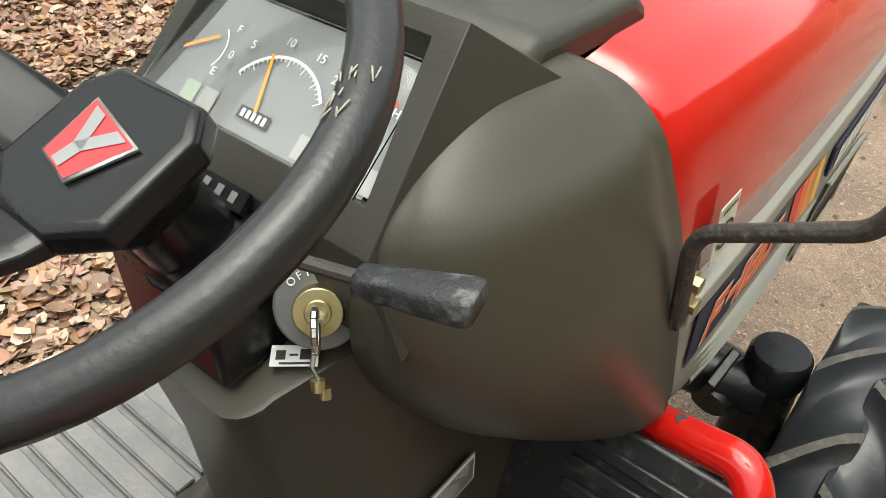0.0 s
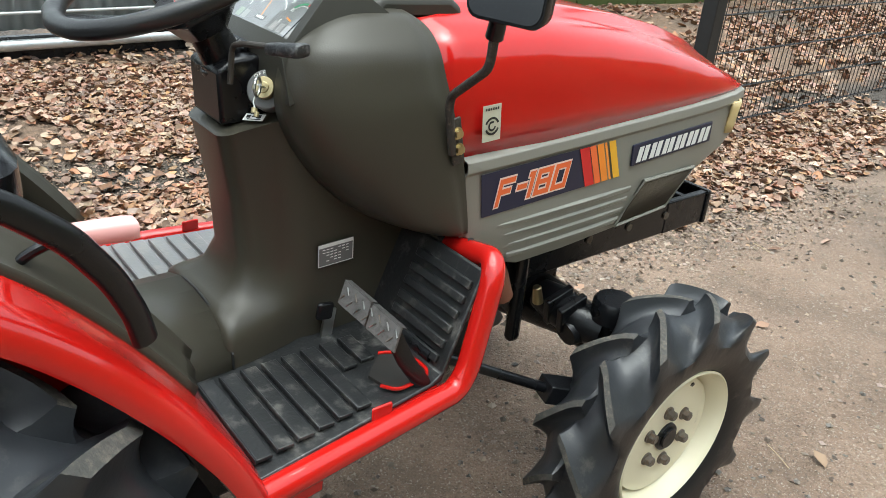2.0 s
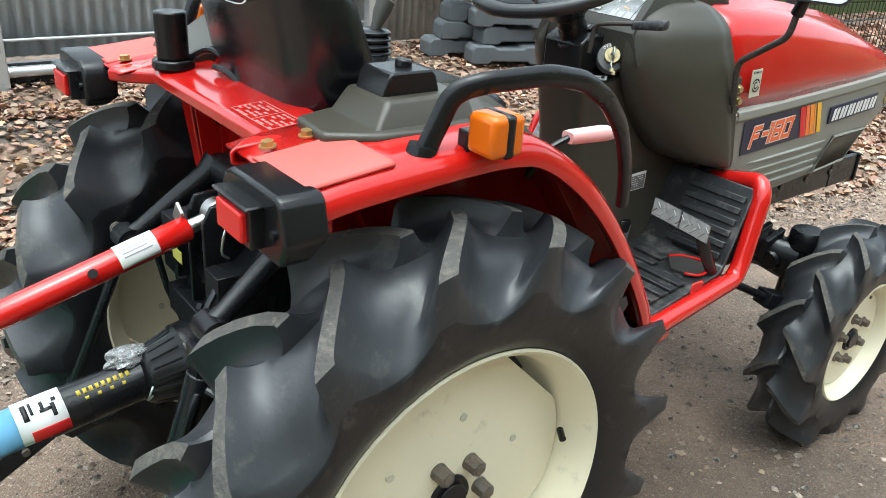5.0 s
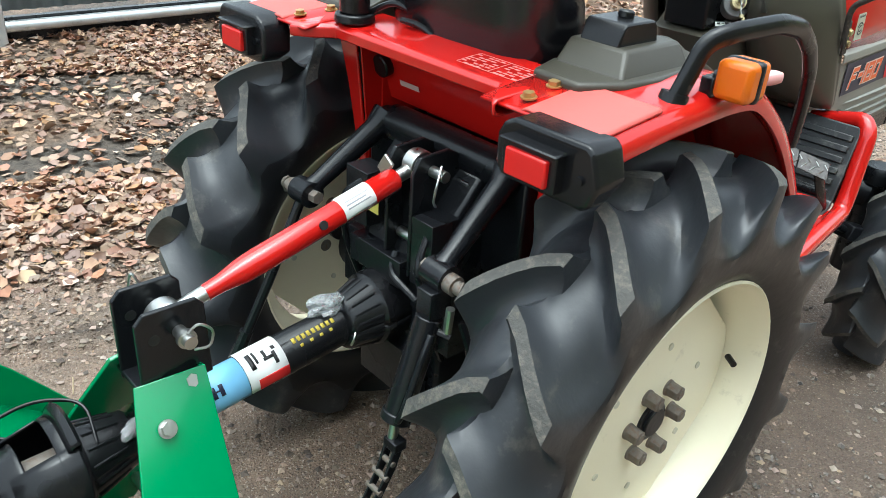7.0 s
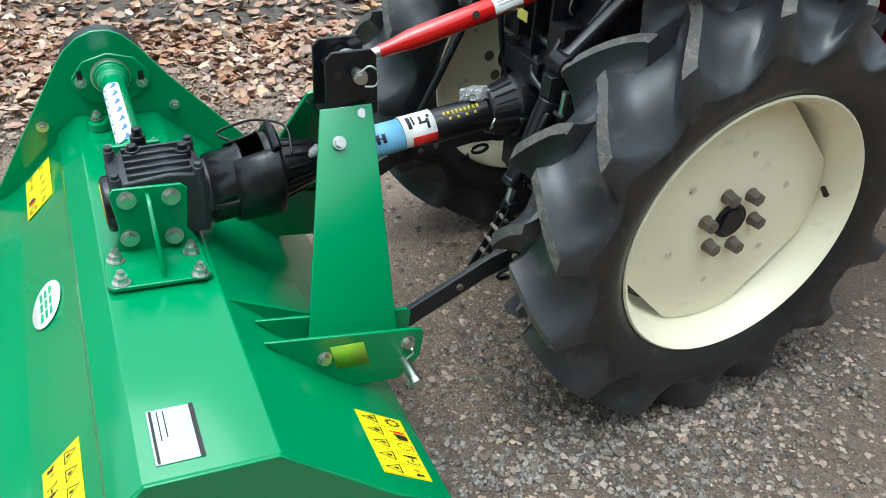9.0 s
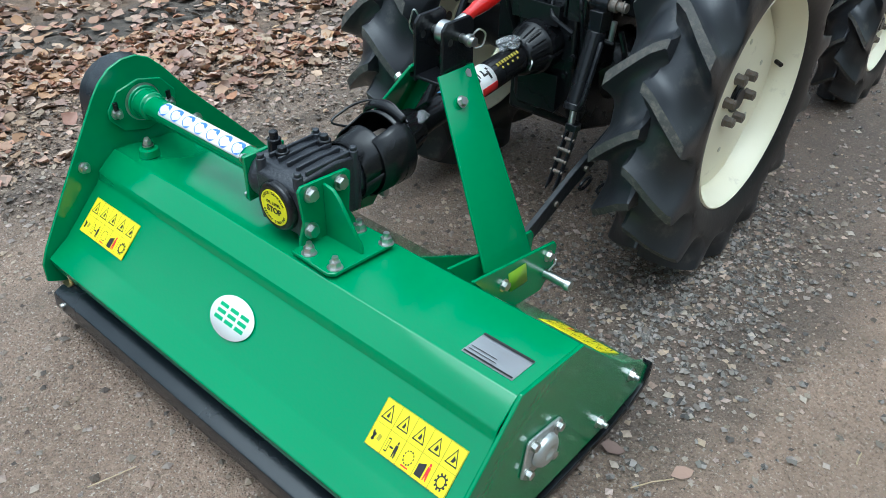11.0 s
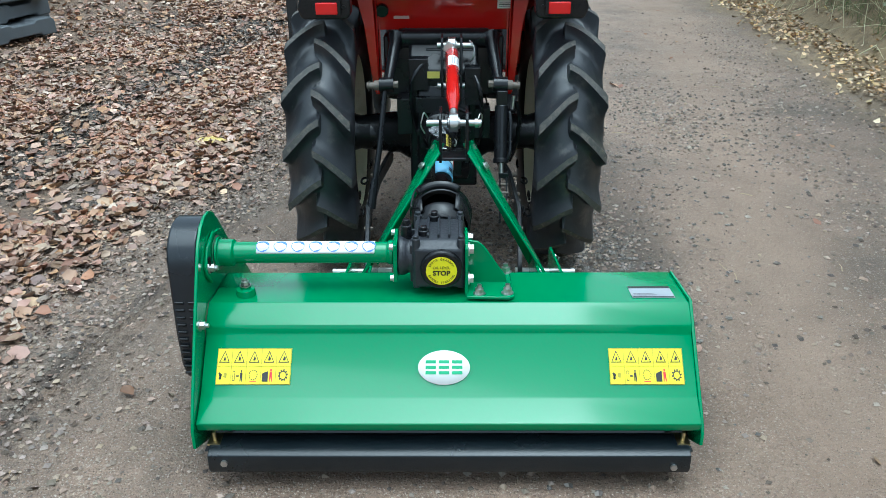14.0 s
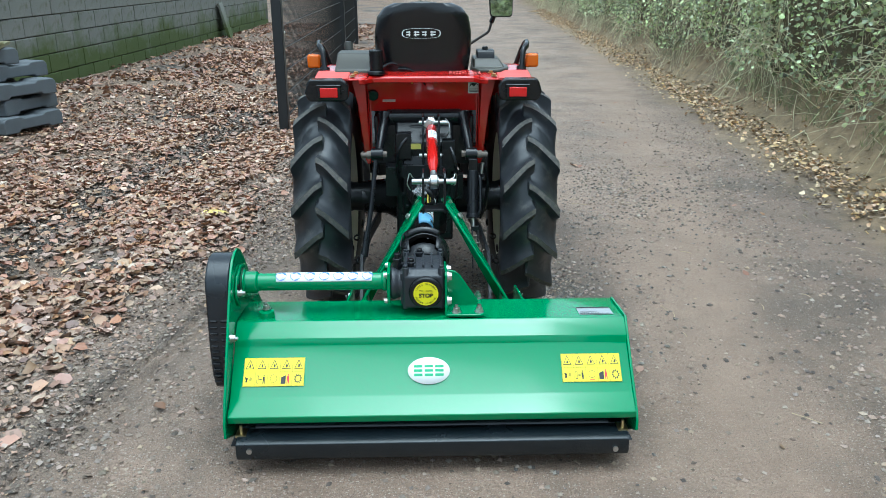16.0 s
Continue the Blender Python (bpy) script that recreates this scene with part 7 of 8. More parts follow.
# ---- hitch on the tractor ----
bm = BM()
cyl(bm, (-0.150, -0.075, 0.790), (0.150, -0.075, 0.790), 0.033, n=28)
cyl(bm, (-0.165, -0.085, 0.795), (0.165, -0.085, 0.795), 0.024, n=24)
box(bm, (0, -0.055, 0.70), (0.40, 0.07, 0.20))
box(bm, (0.02, -0.09, 0.69), (0.16, 0.06, 0.15))
part("rockshaft", bm, BLACK, tractor, "black cast lift rockshaft", bev=0.006)
for s in (1, -1):
    bm = BM()
    A, B = Vector((s * 0.158, -0.085, 0.795)), Vector((s * 0.178, -0.247, 0.680))
    tube(bm, [A, A.lerp(B, 0.15), A.lerp(B, 0.85), B], [0.033, 0.022, 0.0165, 0.020], 14)
    cyl(bm, (s * 0.160, -0.247, 0.678), (s * 0.205, -0.247, 0.677), 0.024, n=20)
    arm = part("lift_arm", bm, BLACK, tractor, "black forged lift arm", angle=50)
    bm = BM()
    cyl(bm, (s * 0.200, -0.249, 0.677), (s * 0.222, -0.249, 0.676), 0.016, n=20)
    cyl(bm, (s * 0.222, -0.249, 0.676), (s * 0.245, -0.249, 0.675), 0.011, n=14)
    nut = BM()
    cyl(nut, (s * 0.145, -0.245, 0.678), (s * 0.162, -0.246, 0.678), 0.012, n=6)
    part("arm_nut", nut, RUSTY, arm, "dull steel nut")
    tube(bm, [(s * 0.236, -0.249, 0.690), (s * 0.240, -0.262, 0.680), (s * 0.238, -0.255, 0.660)], 0.0018, 6, corner=0.01)
    part("arm_pin", bm, RUSTY, arm, "dull steel pin")
    # lower link
    bm = BM()
    rows = []
    link = [(0.232, -0.640, 0.185), (0.236, -0.585, 0.203), (0.244, -0.40, 0.300), (0.225, -0.20, 0.340), (0.195, 0.02, 0.345)]
    for x, y, z in link:
        rows.append([(s * (x - 0.007), y, z - 0.023), (s * (x + 0.007), y, z - 0.023), (s * (x + 0.007), y, z + 0.023), (s * (x - 0.007), y, z + 0.023)])
    ring_loft(bm, rows)
    low = part("lower_link", bm, mk("scratched_black_steel", (0.016, 0.018, 0.02), 0.4, 0.2, vary=0.35, scale=30, bump=0.3, dirt=(0.09, 0.055, 0.035), dirt_amount=0.12), tractor, "black flat lower link", bev=0.002)
    for y, z in ((-0.34, 0.312), (-0.30, 0.320), (-0.46, 0.268), (-0.18, 0.343)):
        bm = BM()
        cyl(bm, (s * 0.226, y, z), (s * 0.2535, y, z), 0.007, n=14)
        part("link_hole", bm, RUSTY, low, "worn link hole")
# right lift cylinder
bm = BM()
cyl(bm, (0.188, -0.268, 0.615), (0.186, -0.322, 0.450), 0.0225, n=24)
box(bm, (0.188, -0.258, 0.640), (0.034, 0.05, 0.05))
cyl(bm, (0.186, -0.320, 0.455), (0.186, -0.326, 0.440), 0.026, n=24)
tube(bm, [(0.212, -0.285, 0.600), (0.216, -0.300, 0.575), (0.214, -0.335, 0.475), (0.205, -0.338, 0.455)], 0.0065, 8, corner=0.02)
liftc = part("lift_cylinder", bm, BLACK, tractor, "black hydraulic lift cylinder", bev=0.003)
bm = BM()
cyl(bm, (0.186, -0.324, 0.445), (0.189, -0.336, 0.395), 0.0085, n=14)
part("ram", bm, STEEL, liftc, "bright steel ram")
bm = BM()
for dx in (-0.011, 0.011):
    rows = [[(0.192 + dx + k, y + a, z + b) for a, b in ((-0.012, -0.006), (0.012, 0.006)) for k in (0, 0.005)] for y, z in ((-0.333, 0.402), (-0.35, 0.355), (-0.398, 0.268))]
    ring_loft(bm, [[r[0], r[1], r[3], r[2]] for r in rows])
box(bm, (0.1945, -0.332, 0.402), (0.03, 0.024, 0.018))
clev = part("clevis_bar", bm, BLACK, tractor, "black slotted clevis bar", bev=0.0015)
for k in range(4):
    bm = BM()
    t = 0.15 + k * 0.22
    y, z = -0.338 - 0.055 * t, 0.39 - 0.11 * t
    cyl(bm, (0.176, y, z), (0.2105, y, z), 0.005, n=12)
    part("clevis_hole", bm, RUSTY, clev, "worn clevis hole")
bm = BM()
cyl(bm, (0.212, -0.272, 0.600), (0.230, -0.262, 0.595), 0.006, n=8)
tube(bm, [(0.235, -0.245, 0.62), (0.250, -0.235, 0.57), (0.245, -0.225, 0.47), (0.225, -0.19, 0.40)], 0.0075, 8, corner=0.04)
part("hydraulic_hose", bm, BLACK_PLASTIC, tractor, "black hydraulic hose")
bm = BM()
cyl(bm, (0.222, -0.262, 0.60), (0.226, -0.262, 0.645), 0.007, n=10)
part("hose_fitting", bm, STEEL, tractor, "steel hose fitting")
# left lift rod
bm = BM()
tube(bm, [(-0.188, -0.255, 0.66), (-0.205, -0.32, 0.50), (-0.235, -0.395, 0.31)], 0.0095, 10)
tube(bm, [(-0.222, -0.36, 0.40), (-0.235, -0.395, 0.31)], [0.013, 0.015], 10)
part("lift_rod", bm, BLACK, tractor, "black steel lift rod")
# check chains
for s in (1, -1):
    bm = BM()
    for k in range(7):
        t = k / 6
        c = Vector((s * (0.262 + 0.045 * math.sin(t * 3)), -0.36 + 0.34 * t, 0.285 - 0.075 * math.sin(math.pi * t) + 0.04 * t))
        d = Vector((0.0, 1, 0.1)).normalized()
        sd = Vector((1, 0, 0)) if k % 2 else Vector((0, 0, 1))
        ring = [c + d * 0.024 * math.cos(a) + sd * 0.011 * math.sin(a) for a in (2 * math.pi * i / 12 for i in range(13))]
        tube(bm, ring, 0.0042, 6)
    part("check_chain", bm, BLACK, tractor, "dark steel check chain")
# top link bracket and clutter at the back of the case
for x in (-0.004, 0.058):
    bm = BM()
    prism(bm, [(-0.205, 0.60), (-0.205, 0.785), (-0.19, 0.812), (-0.13, 0.815), (-0.10, 0.80), (-0.10, 0.60)], x - 0.004, x + 0.004)
    part("top_link_bracket", bm, BLACK, tractor, "black steel top link bracket", bev=0.002)
for y, z in ((-0.165, 0.785), (-0.175, 0.655)):
    bm = BM()
    cyl(bm, (-0.02, y, z), (0.095, y, z), 0.0095, n=14)
    if z > 0.7:
        tube(bm, [(0.085, y - 0.002, z + 0.016), (0.10, y - 0.022, z), (0.098, y - 0.028, z - 0.035), (0.088, y - 0.012, z - 0.05)], 0.0022, 6, corner=0.012)
    part("bracket_pin", bm, STEEL, tractor, "bright steel pin")
bm = BM()
for x, y, z, sx, sy, sz in ((-0.08, -0.185, 0.70, 0.06, 0.05, 0.10), (0.095, -0.18, 0.66, 0.05, 0.06, 0.12), (-0.02, -0.195, 0.60, 0.14, 0.04, 0.05), (0.13, -0.15, 0.53, 0.05, 0.08, 0.10), (-0.13, -0.14, 0.55, 0.05, 0.08, 0.12), (0.0, -0.195, 0.40, 0.12, 0.03, 0.10)):
    box(bm, (x, y, z), (sx, sy, sz))
for k in range(10):
    a = 2 * math.pi * k / 10
    hexbolt(bm, (0.085 * math.cos(a), -0.19, 0.50 + 0.085 * math.sin(a)), (0, -1, 0), 0.008, 0.007)
part("valve_block", bm, BLACK, tractor, "black cast hydraulic valve block", bev=0.006)
for pts in (((0.10, -0.2, 0.70), (0.12, -0.24, 0.66), (0.13, -0.22, 0.55), (0.12, -0.17, 0.45)), ((-0.06, -0.2, 0.74), (-0.10, -0.23, 0.70), (-0.11, -0.21, 0.60), (-0.09, -0.18, 0.5)), ((0.02, -0.2, 0.63), (0.03, -0.22, 0.60), (0.09, -0.21, 0.57))):
    bm = BM()
    tube(bm, pts, 0.006, 8, corner=0.03)
    part("hydraulic_pipe", bm, BLACK, tractor, "black hydraulic pipe")
bm = BM()
card(bm, (-0.052, -0.213, 0.690), (0.040, 0, 0), (0, 0, 0.022), 0.002)
part("small_sticker", bm, mk("dull_yellow_sticker", (0.45, 0.40, 0.08), 0.5, vary=0.1, bump=0), tractor, "small dull yellow sticker")
bm = BM()
lathe(bm, [(0, 0.055), (0.03, 0.052), (0.035, 0.030)], (-0.262, -0.012, 0.44), 24, "x")
part("brake_drum", bm, BLACK, tractor, "black brake drum")

# ---- top link, a loose strut between tractor and mower ----
tl = thing("top_link", "red adjustable top link strut joining tractor and mower", "strut")
P, Q = Vector((0.031, -0.611, 0.664)), Vector((0.027, -0.165, 0.785))
D = (Q - P).normalized()
bm = BM()
L = (Q - P).length
tube(bm, [P + D * t for t in (0.062, 0.085, 0.125, 0.150, L - 0.055, L - 0.05)], [0.0125, 0.0135, 0.0195, 0.0205, 0.0205, 0.017], 24)
body = part("tube", bm, RED, tl, "glossy red painted tube", angle=40)
for a, c in ((0.0, 1), (L, -1)):
    bm = BM()
    e = P + D * a
    cyl(bm, e - Vector((0.013, 0, 0)), e + Vector((0.013, 0, 0)), 0.026, n=24)
    cyl(bm, e - Vector((0.018, 0, 0)), e + Vector((0.018, 0, 0)), 0.016, n=20)
    cyl(bm, e + D * c * 0.015, e + D * c * 0.075, 0.0115, n=16)
    part("ball_end", bm, STEEL, tl, "bright steel ball end", bev=0.002)
bm = BM()
e = P + D * (L - 0.055)
up = Vector((-1, 0, 0)).cross(D).normalized()
up = up if up.z > 0 else -up
bmesh.ops.create_cube(bm, size=1.0, matrix=Matrix.Translation(e + up * 0.022 - Vector((0.012, 0, 0))) @ Matrix.Rotation(0.6, 4, "Y") @ Matrix.Diagonal((0.024, 0.006, 0.034, 1)))
part("lock_tab", bm, STEEL, tl, "zinc locking tab", bev=0.002)


def band(axis0, axis1, t0, t1, a0, a1, r, n=10):
    """Rows of points on a tube between two points along it."""
    d = (axis1 - axis0).normalized()
    sx = Vector((1, 0, 0))
    sx = (sx - d * sx.dot(d)).normalized()
    sz = sx.cross(d) if sx.cross(d).z > 0 else -sx.cross(d)
    return [[axis0 + d * t + (sx * math.cos(radians(a0 + (a1 - a0) * k / n)) + sz * math.sin(radians(a0 + (a1 - a0) * k / n))) * r for k in range(n + 1)] for t in (t0, t1)]


bm = BM()
grid(bm, band(P, Q, L - 0.165, L - 0.105, -20, 130, 0.0211))
lb = part("label", bm, WHITE, tl, "white wrapped label with fine print", solid=0.0005)
bm = BM()
for k in range(5):
    grid(bm, band(P, Q, L - 0.157, L - 0.113 - 0.006 * (k % 2), 22 + 16 * k, 28 + 16 * k, 0.0217, 2))
part("fine_print", bm, mk("grey_ink", (0.30, 0.30, 0.32), 0.5, vary=0.1, bump=0), lb, "grey print bars")
bm = BM()
cyl(bm, P + D * 0.255 + Vector((0.018, 0, 0.008)), P + D * 0.255 + Vector((0.0215, 0, 0.0095)), 0.007, n=16)
part("hole", bm, INK, tl, "dark cross hole in the tube")

# ---- drive shaft with plastic guards ----
pto = thing("drive_shaft", "black plastic guarded drive shaft between tractor and gearbox", "drive shaft")
P, Q = Vector((-0.004, -0.872, 0.435)), Vector((-0.008, -0.150, 0.525))
D = (Q - P).normalized()
L = (Q - P).length
bm = BM()
tube(bm, [P + D * t for t in (0.20, 0.24, 0.42, 0.43, 0.59)], [0.034, 0.031, 0.031, 0.036, 0.036], 28)
shaft = part("guard_tube", bm, BLACK_PLASTIC, pto, "glossy black plastic guard tube", angle=40)
sx = Vector((1, 0, 0))
sz = Vector((0, 0, 1))


def guard_ring(t, r, a0=0, a1=360, n=30):
    return [P + D * t + (sx * math.cos(radians(a0 + (a1 - a0) * k / n)) + sz * math.sin(radians(a0 + (a1 - a0) * k / n))) * r for k in range(n + 1)]


bm = BM()
grid(bm, [guard_ring(t, r) for t, r in ((-0.01, 0.064), (0.05, 0.066), (0.055, 0.07))])
part("gearbox_guard", bm, BLACK_PLASTIC, pto, "black plastic gearbox guard cup", solid=0.004)
bm = BM()
grid(bm, [guard_ring(t, r, 130, 420) for t, r in ((0.035, 0.074), (0.085, 0.080), (0.118, 0.084), (0.124, 0.080))])
part("guard_cone", bm, BLACK_PLASTIC, pto, "black plastic guard with an opening", solid=0.004, angle=50)
bm = BM()
grid(bm, [guard_ring(t, r, 55, 135, 14) for t, r in ((0.108, 0.083), (0.114, 0.092), (0.120, 0.095), (0.124, 0.091), (0.124, 0.080))])
part("guard_flange", bm, BLACK_PLASTIC, pto, "raised black guard flange", solid=0.003, angle=50)
bm = BM()
grid(bm, [guard_ring(t, r) for t, r in ((0.095, 0.082), (0.125, 0.074), (0.13, 0.056), (0.20, 0.040), (0.205, 0.034))])
part("cone_end", bm, BLACK_PLASTIC, pto, "ribbed black guard cone", solid=0.004, angle=35)
for k in range(14):
    a = 2 * math.pi * k / 14
    d = sx * math.cos(a) + sz * math.sin(a)
    bm = BM()
    tube(bm, [P + D * 0.135 + d * 0.057, P + D * 0.185 + d * 0.0445], 0.0028, 6)
    part("cone_rib", bm, BLACK_PLASTIC, pto, "raised cone rib")
bm = BM()
tube(bm, [P + D * t for t in (-0.005, 0.05, 0.06, 0.12)], [0.030, 0.030, 0.040, 0.036], 16)
part("yoke", bm, RUSTY, pto, "dull steel yoke joint")
bm = BM()
grid(bm, [guard_ring(t, r) for t, r in ((0.575, 0.036), (0.585, 0.046), (0.635, 0.058), (0.64, 0.064), (0.72, 0.066))])
part("tractor_guard", bm, BLACK_PLASTIC, pto, "ribbed black guard at the tractor", solid=0.004, angle=35)
for k in range(18):
    a = 2 * math.pi * k / 18
    d = sx * math.cos(a) + sz * math.sin(a)
    bm = BM()
    tube(bm, [P + D * 0.588 + d * 0.047, P + D * 0.632 + d * 0.0585], 0.003, 6)
    part("guard_rib", bm, BLACK_PLASTIC, pto, "raised guard rib")
bm = BM()
grid(bm, band(P, Q, 0.385, 0.455, -20, 140, 0.0372))
lb = part("label", bm, WHITE, pto, "white and red warning label", solid=0.0005)
bm = BM()
grid(bm, band(P, Q, 0.40, 0.455, -20, 12, 0.0378))
part("red_bar", bm, PRINTRED, lb, "red label bar", solid=0.0004)
bm = BM()
for (t0, t1, a0, a1) in ((0.436, 0.442, 30, 62), (0.420, 0.438, 48, 56), (0.422, 0.427, 56, 76), (0.440, 0.446, 66, 76), (0.396, 0.404, 40, 84), (0.407, 0.411, 50, 84)):
    grid(bm, band(P, Q, t0, t1, a0, a1, 0.0379, 4))
part("pictogram", bm, INK, lb, "black pictogram", solid=0.0004)
bm = BM()
grid(bm, band(P, Q, 0.300, 0.385, -30, 120, 0.0345))
bl = part("blue_wrap", bm, SKYBLUE, pto, "pale blue plastic wrap", solid=0.0012)
bm = BM()
for (t0, t1, a0, a1) in ((0.325, 0.332, 20, 50), (0.338, 0.345, 20, 50), (0.325, 0.345, 34, 38)):
    grid(bm, band(P, Q, t0, t1, a0, a1, 0.0362, 4))
part("wrap_mark", bm, NAVY, bl, "dark printed mark", solid=0.0004)
bm = BM()
for k in range(9):
    grid(bm, band(P, Q, 0.475 + 0.0095 * k, 0.481 + 0.0095 * k, 52, 66, 0.0375, 2))
    if k % 2:
        grid(bm, band(P, Q, 0.475 + 0.0095 * k, 0.481 + 0.0095 * k, 36, 44, 0.0375, 2))
part("yellow_print", bm, mk("dull_gold_print", (0.55, 0.42, 0.05), 0.5, vary=0.1, bump=0), pto, "dull gold print bars", solid=0.0004)


def crumple(c, r, seed, flat=0.6):
    bm = BM()
    bmesh.ops.create_icosphere(bm, subdivisions=3, radius=r, matrix=Matrix.Translation(c))
    for v in bm.verts:
        d = (v.co - Vector(c))
        k = 0.65 + 0.7 * abs(noise.noise(d * 60 + Vector((seed, 0, 0))))
        v.co = Vector(c) + Vector((d.x * k, d.y * k * 1.5, d.z * k * flat))
    return bm


part("film", crumple(P + D * 0.565 + Vector((-0.01, 0, 0.04)), 0.030, 3), FILM, pto, "crumpled clear film", angle=20)
part("film", crumple(P + D * 0.20 + Vector((0.02, 0, 0.03)), 0.020, 8), FILM, pto, "crumpled clear film", angle=20)
bm = BM()
tube(bm, [P + D * 0.59 + Vector((0.035, 0, 0.01)), P + D * 0.575 + Vector((0.05, 0, 0.0)), P + D * 0.57 + Vector((0.045, 0, -0.018)), P + D * 0.585 + Vector((0.04, 0, -0.012))], 0.0018, 6, corner=0.008)
part("clip", bm, STEEL, pto, "bright wire clip")
bm = BM()
tube(bm, [P + D * 0.06 + Vector((-0.055, 0, 0.05)), P + D * 0.02 + Vector((-0.080, 0, 0.070)), P + D * 0.10 + Vector((-0.07, 0, 0.085)), P + D * 0.16 + Vector((-0.03, 0, 0.075)), P + D * 0.15 + Vector((0.03, 0, 0.045))], 0.0026, 8, corner=0.03)
part("safety_strap", bm, BLACK_PLASTIC, pto, "thin black safety strap")


# ---- boundary things ----
CONCRETE = mk("weathered_block", (0.165, 0.165, 0.145), 0.9, vary=0.3, scale=5, bump=0.6, fine=90, dirt=(0.085, 0.085, 0.05), dirt_amount=0.35)
n, l = CONCRETE.node_tree.nodes, CONCRETE.node_tree.links
base = n["Principled BSDF"].inputs["Base Color"]
plain = base.links[0].from_socket
where, part_z, creep, reach, moss = n.new("ShaderNodeNewGeometry"), n.new("ShaderNodeSeparateXYZ"), n.new("ShaderNodeTexNoise"), n.new("ShaderNodeMath"), n.new("ShaderNodeMapRange")
creep.inputs["Scale"].default_value, creep.inputs["Detail"].default_value, creep.inputs["Roughness"].default_value = 1.6, 8.0, 0.72
reach.operation = "MULTIPLY_ADD"
reach.inputs[1].default_value = -1.5
moss.inputs[1].default_value, moss.inputs[2].default_value = -0.10, -0.48
l.new(where.outputs["Position"], part_z.inputs[0])
l.new(where.outputs["Position"], creep.inputs["Vector"])
l.new(creep.outputs[0], reach.inputs[0])
l.new(part_z.outputs[2], reach.inputs[2])
l.new(reach.outputs[0], moss.inputs[0])
green = n.new("ShaderNodeMix")
green.data_type = "RGBA"
green.inputs[7].default_value = (0.060, 0.082, 0.018, 1)
l.new(moss.outputs[0], green.inputs[0])
l.new(plain, green.inputs[6])
l.new(green.outputs[2], base)
MORTAR = mk("old_mortar", (0.085, 0.085, 0.068), 0.95, vary=0.3, scale=8, bump=0.5)
SHEET = mk("galvanised_sheet", (0.42, 0.46, 0.47), 0.42, 0.55, vary=0.16, scale=2.5, bump=0.05, dirt=(0.26, 0.26, 0.24), dirt_amount=0.25)
GALV = mk("galvanised_tube", (0.58, 0.60, 0.60), 0.38, 0.7, vary=0.15, scale=12, bump=0.1, dirt=(0.3, 0.27, 0.22), dirt_amount=0.15)
FENCE = mk("black_powder_coat", (0.013, 0.014, 0.015), 0.5, vary=0.2, bump=0.1)
KERB = mk("blue_grey_concrete", (0.095, 0.103, 0.11), 0.85, vary=0.25, scale=7, bump=0.5, fine=90)
TIMBER = mk("olive_weathered_timber", (0.17, 0.155, 0.075), 0.85, vary=0.3, scale=5, bump=0.4, fine=60)

# block wall
W0, W1 = Vector((-4.62, 4.3, 0)), Vector((-3.88, 17.6, 0))
wd = (W1 - W0).normalized()
wn_ = Vector((wd.y, -wd.x, 0))
bm = BM()
c = (W0 + W1) / 2 - wn_ * 0.11 + Vector((0, 0, 0.5))
bmesh.ops.create_cube(bm, size=1.0, matrix=Matrix.Translation(c) @ Matrix.Rotation(math.atan2(wd.y, wd.x), 4, "Z") @ Matrix.Diagonal(((W1 - W0).length, 0.20, 1.16, 1)))
wall = tagged(part("wall_west", bm, MORTAR), "grey concrete block wall, green with moss low down", "wall", kind="structure")
bm = BM()
box(bm, (0, 0, 0), (0.437, 0.04, 0.212))
bmesh.ops.bevel(bm, geom=bm.edges[:], offset=0.006, segments=1, affect="EDGES")
block_mesh = bpy.data.meshes.new("block")
bm.to_mesh(block_mesh)
block_mesh.materials.append(CONCRETE)
bm.free()
turn = Matrix.Rotation(math.atan2(wd.y, wd.x), 4, "Z")
rnd = random.Random(5)
for r in range(5):
    for k in range(30):
        s = k * 0.447 + (0.22 if r % 2 else 0.0)
        if s > (W1 - W0).length - 0.2:
            continue
        ob = new("block", block_mesh)
        ob.parent = wall
        ob.matrix_local = Matrix.Translation(W0 + wd * s + Vector((0, 0, 0.06 + r * 0.222)) + wn_ * rnd.uniform(-0.002, 0.004)) @ turn
# boards above the wall
boards = thing("board_fence", "olive weathered vertical boards above the block wall", "fence", kind="structure", at=(0, 0, 0))
bm = BM()
box(bm, (0, 0, 0), (0.14, 0.022, 1.1))
bmesh.ops.bevel(bm, geom=bm.edges[:], offset=0.004, segments=1, affect="EDGES")
me = bpy.data.meshes.new("board")
bm.to_mesh(me)
bm.free()
me.materials.append(TIMBER)
for k in range(85):
    ob = new("board", me)
    ob.parent = boards
    ob.matrix_local = Matrix.Translation(W0 + wd * (0.07 + 0.155 * k) + Vector((0, 0, 1.66 + rnd.uniform(-0.01, 0.01))) - wn_ * 0.10) @ turn
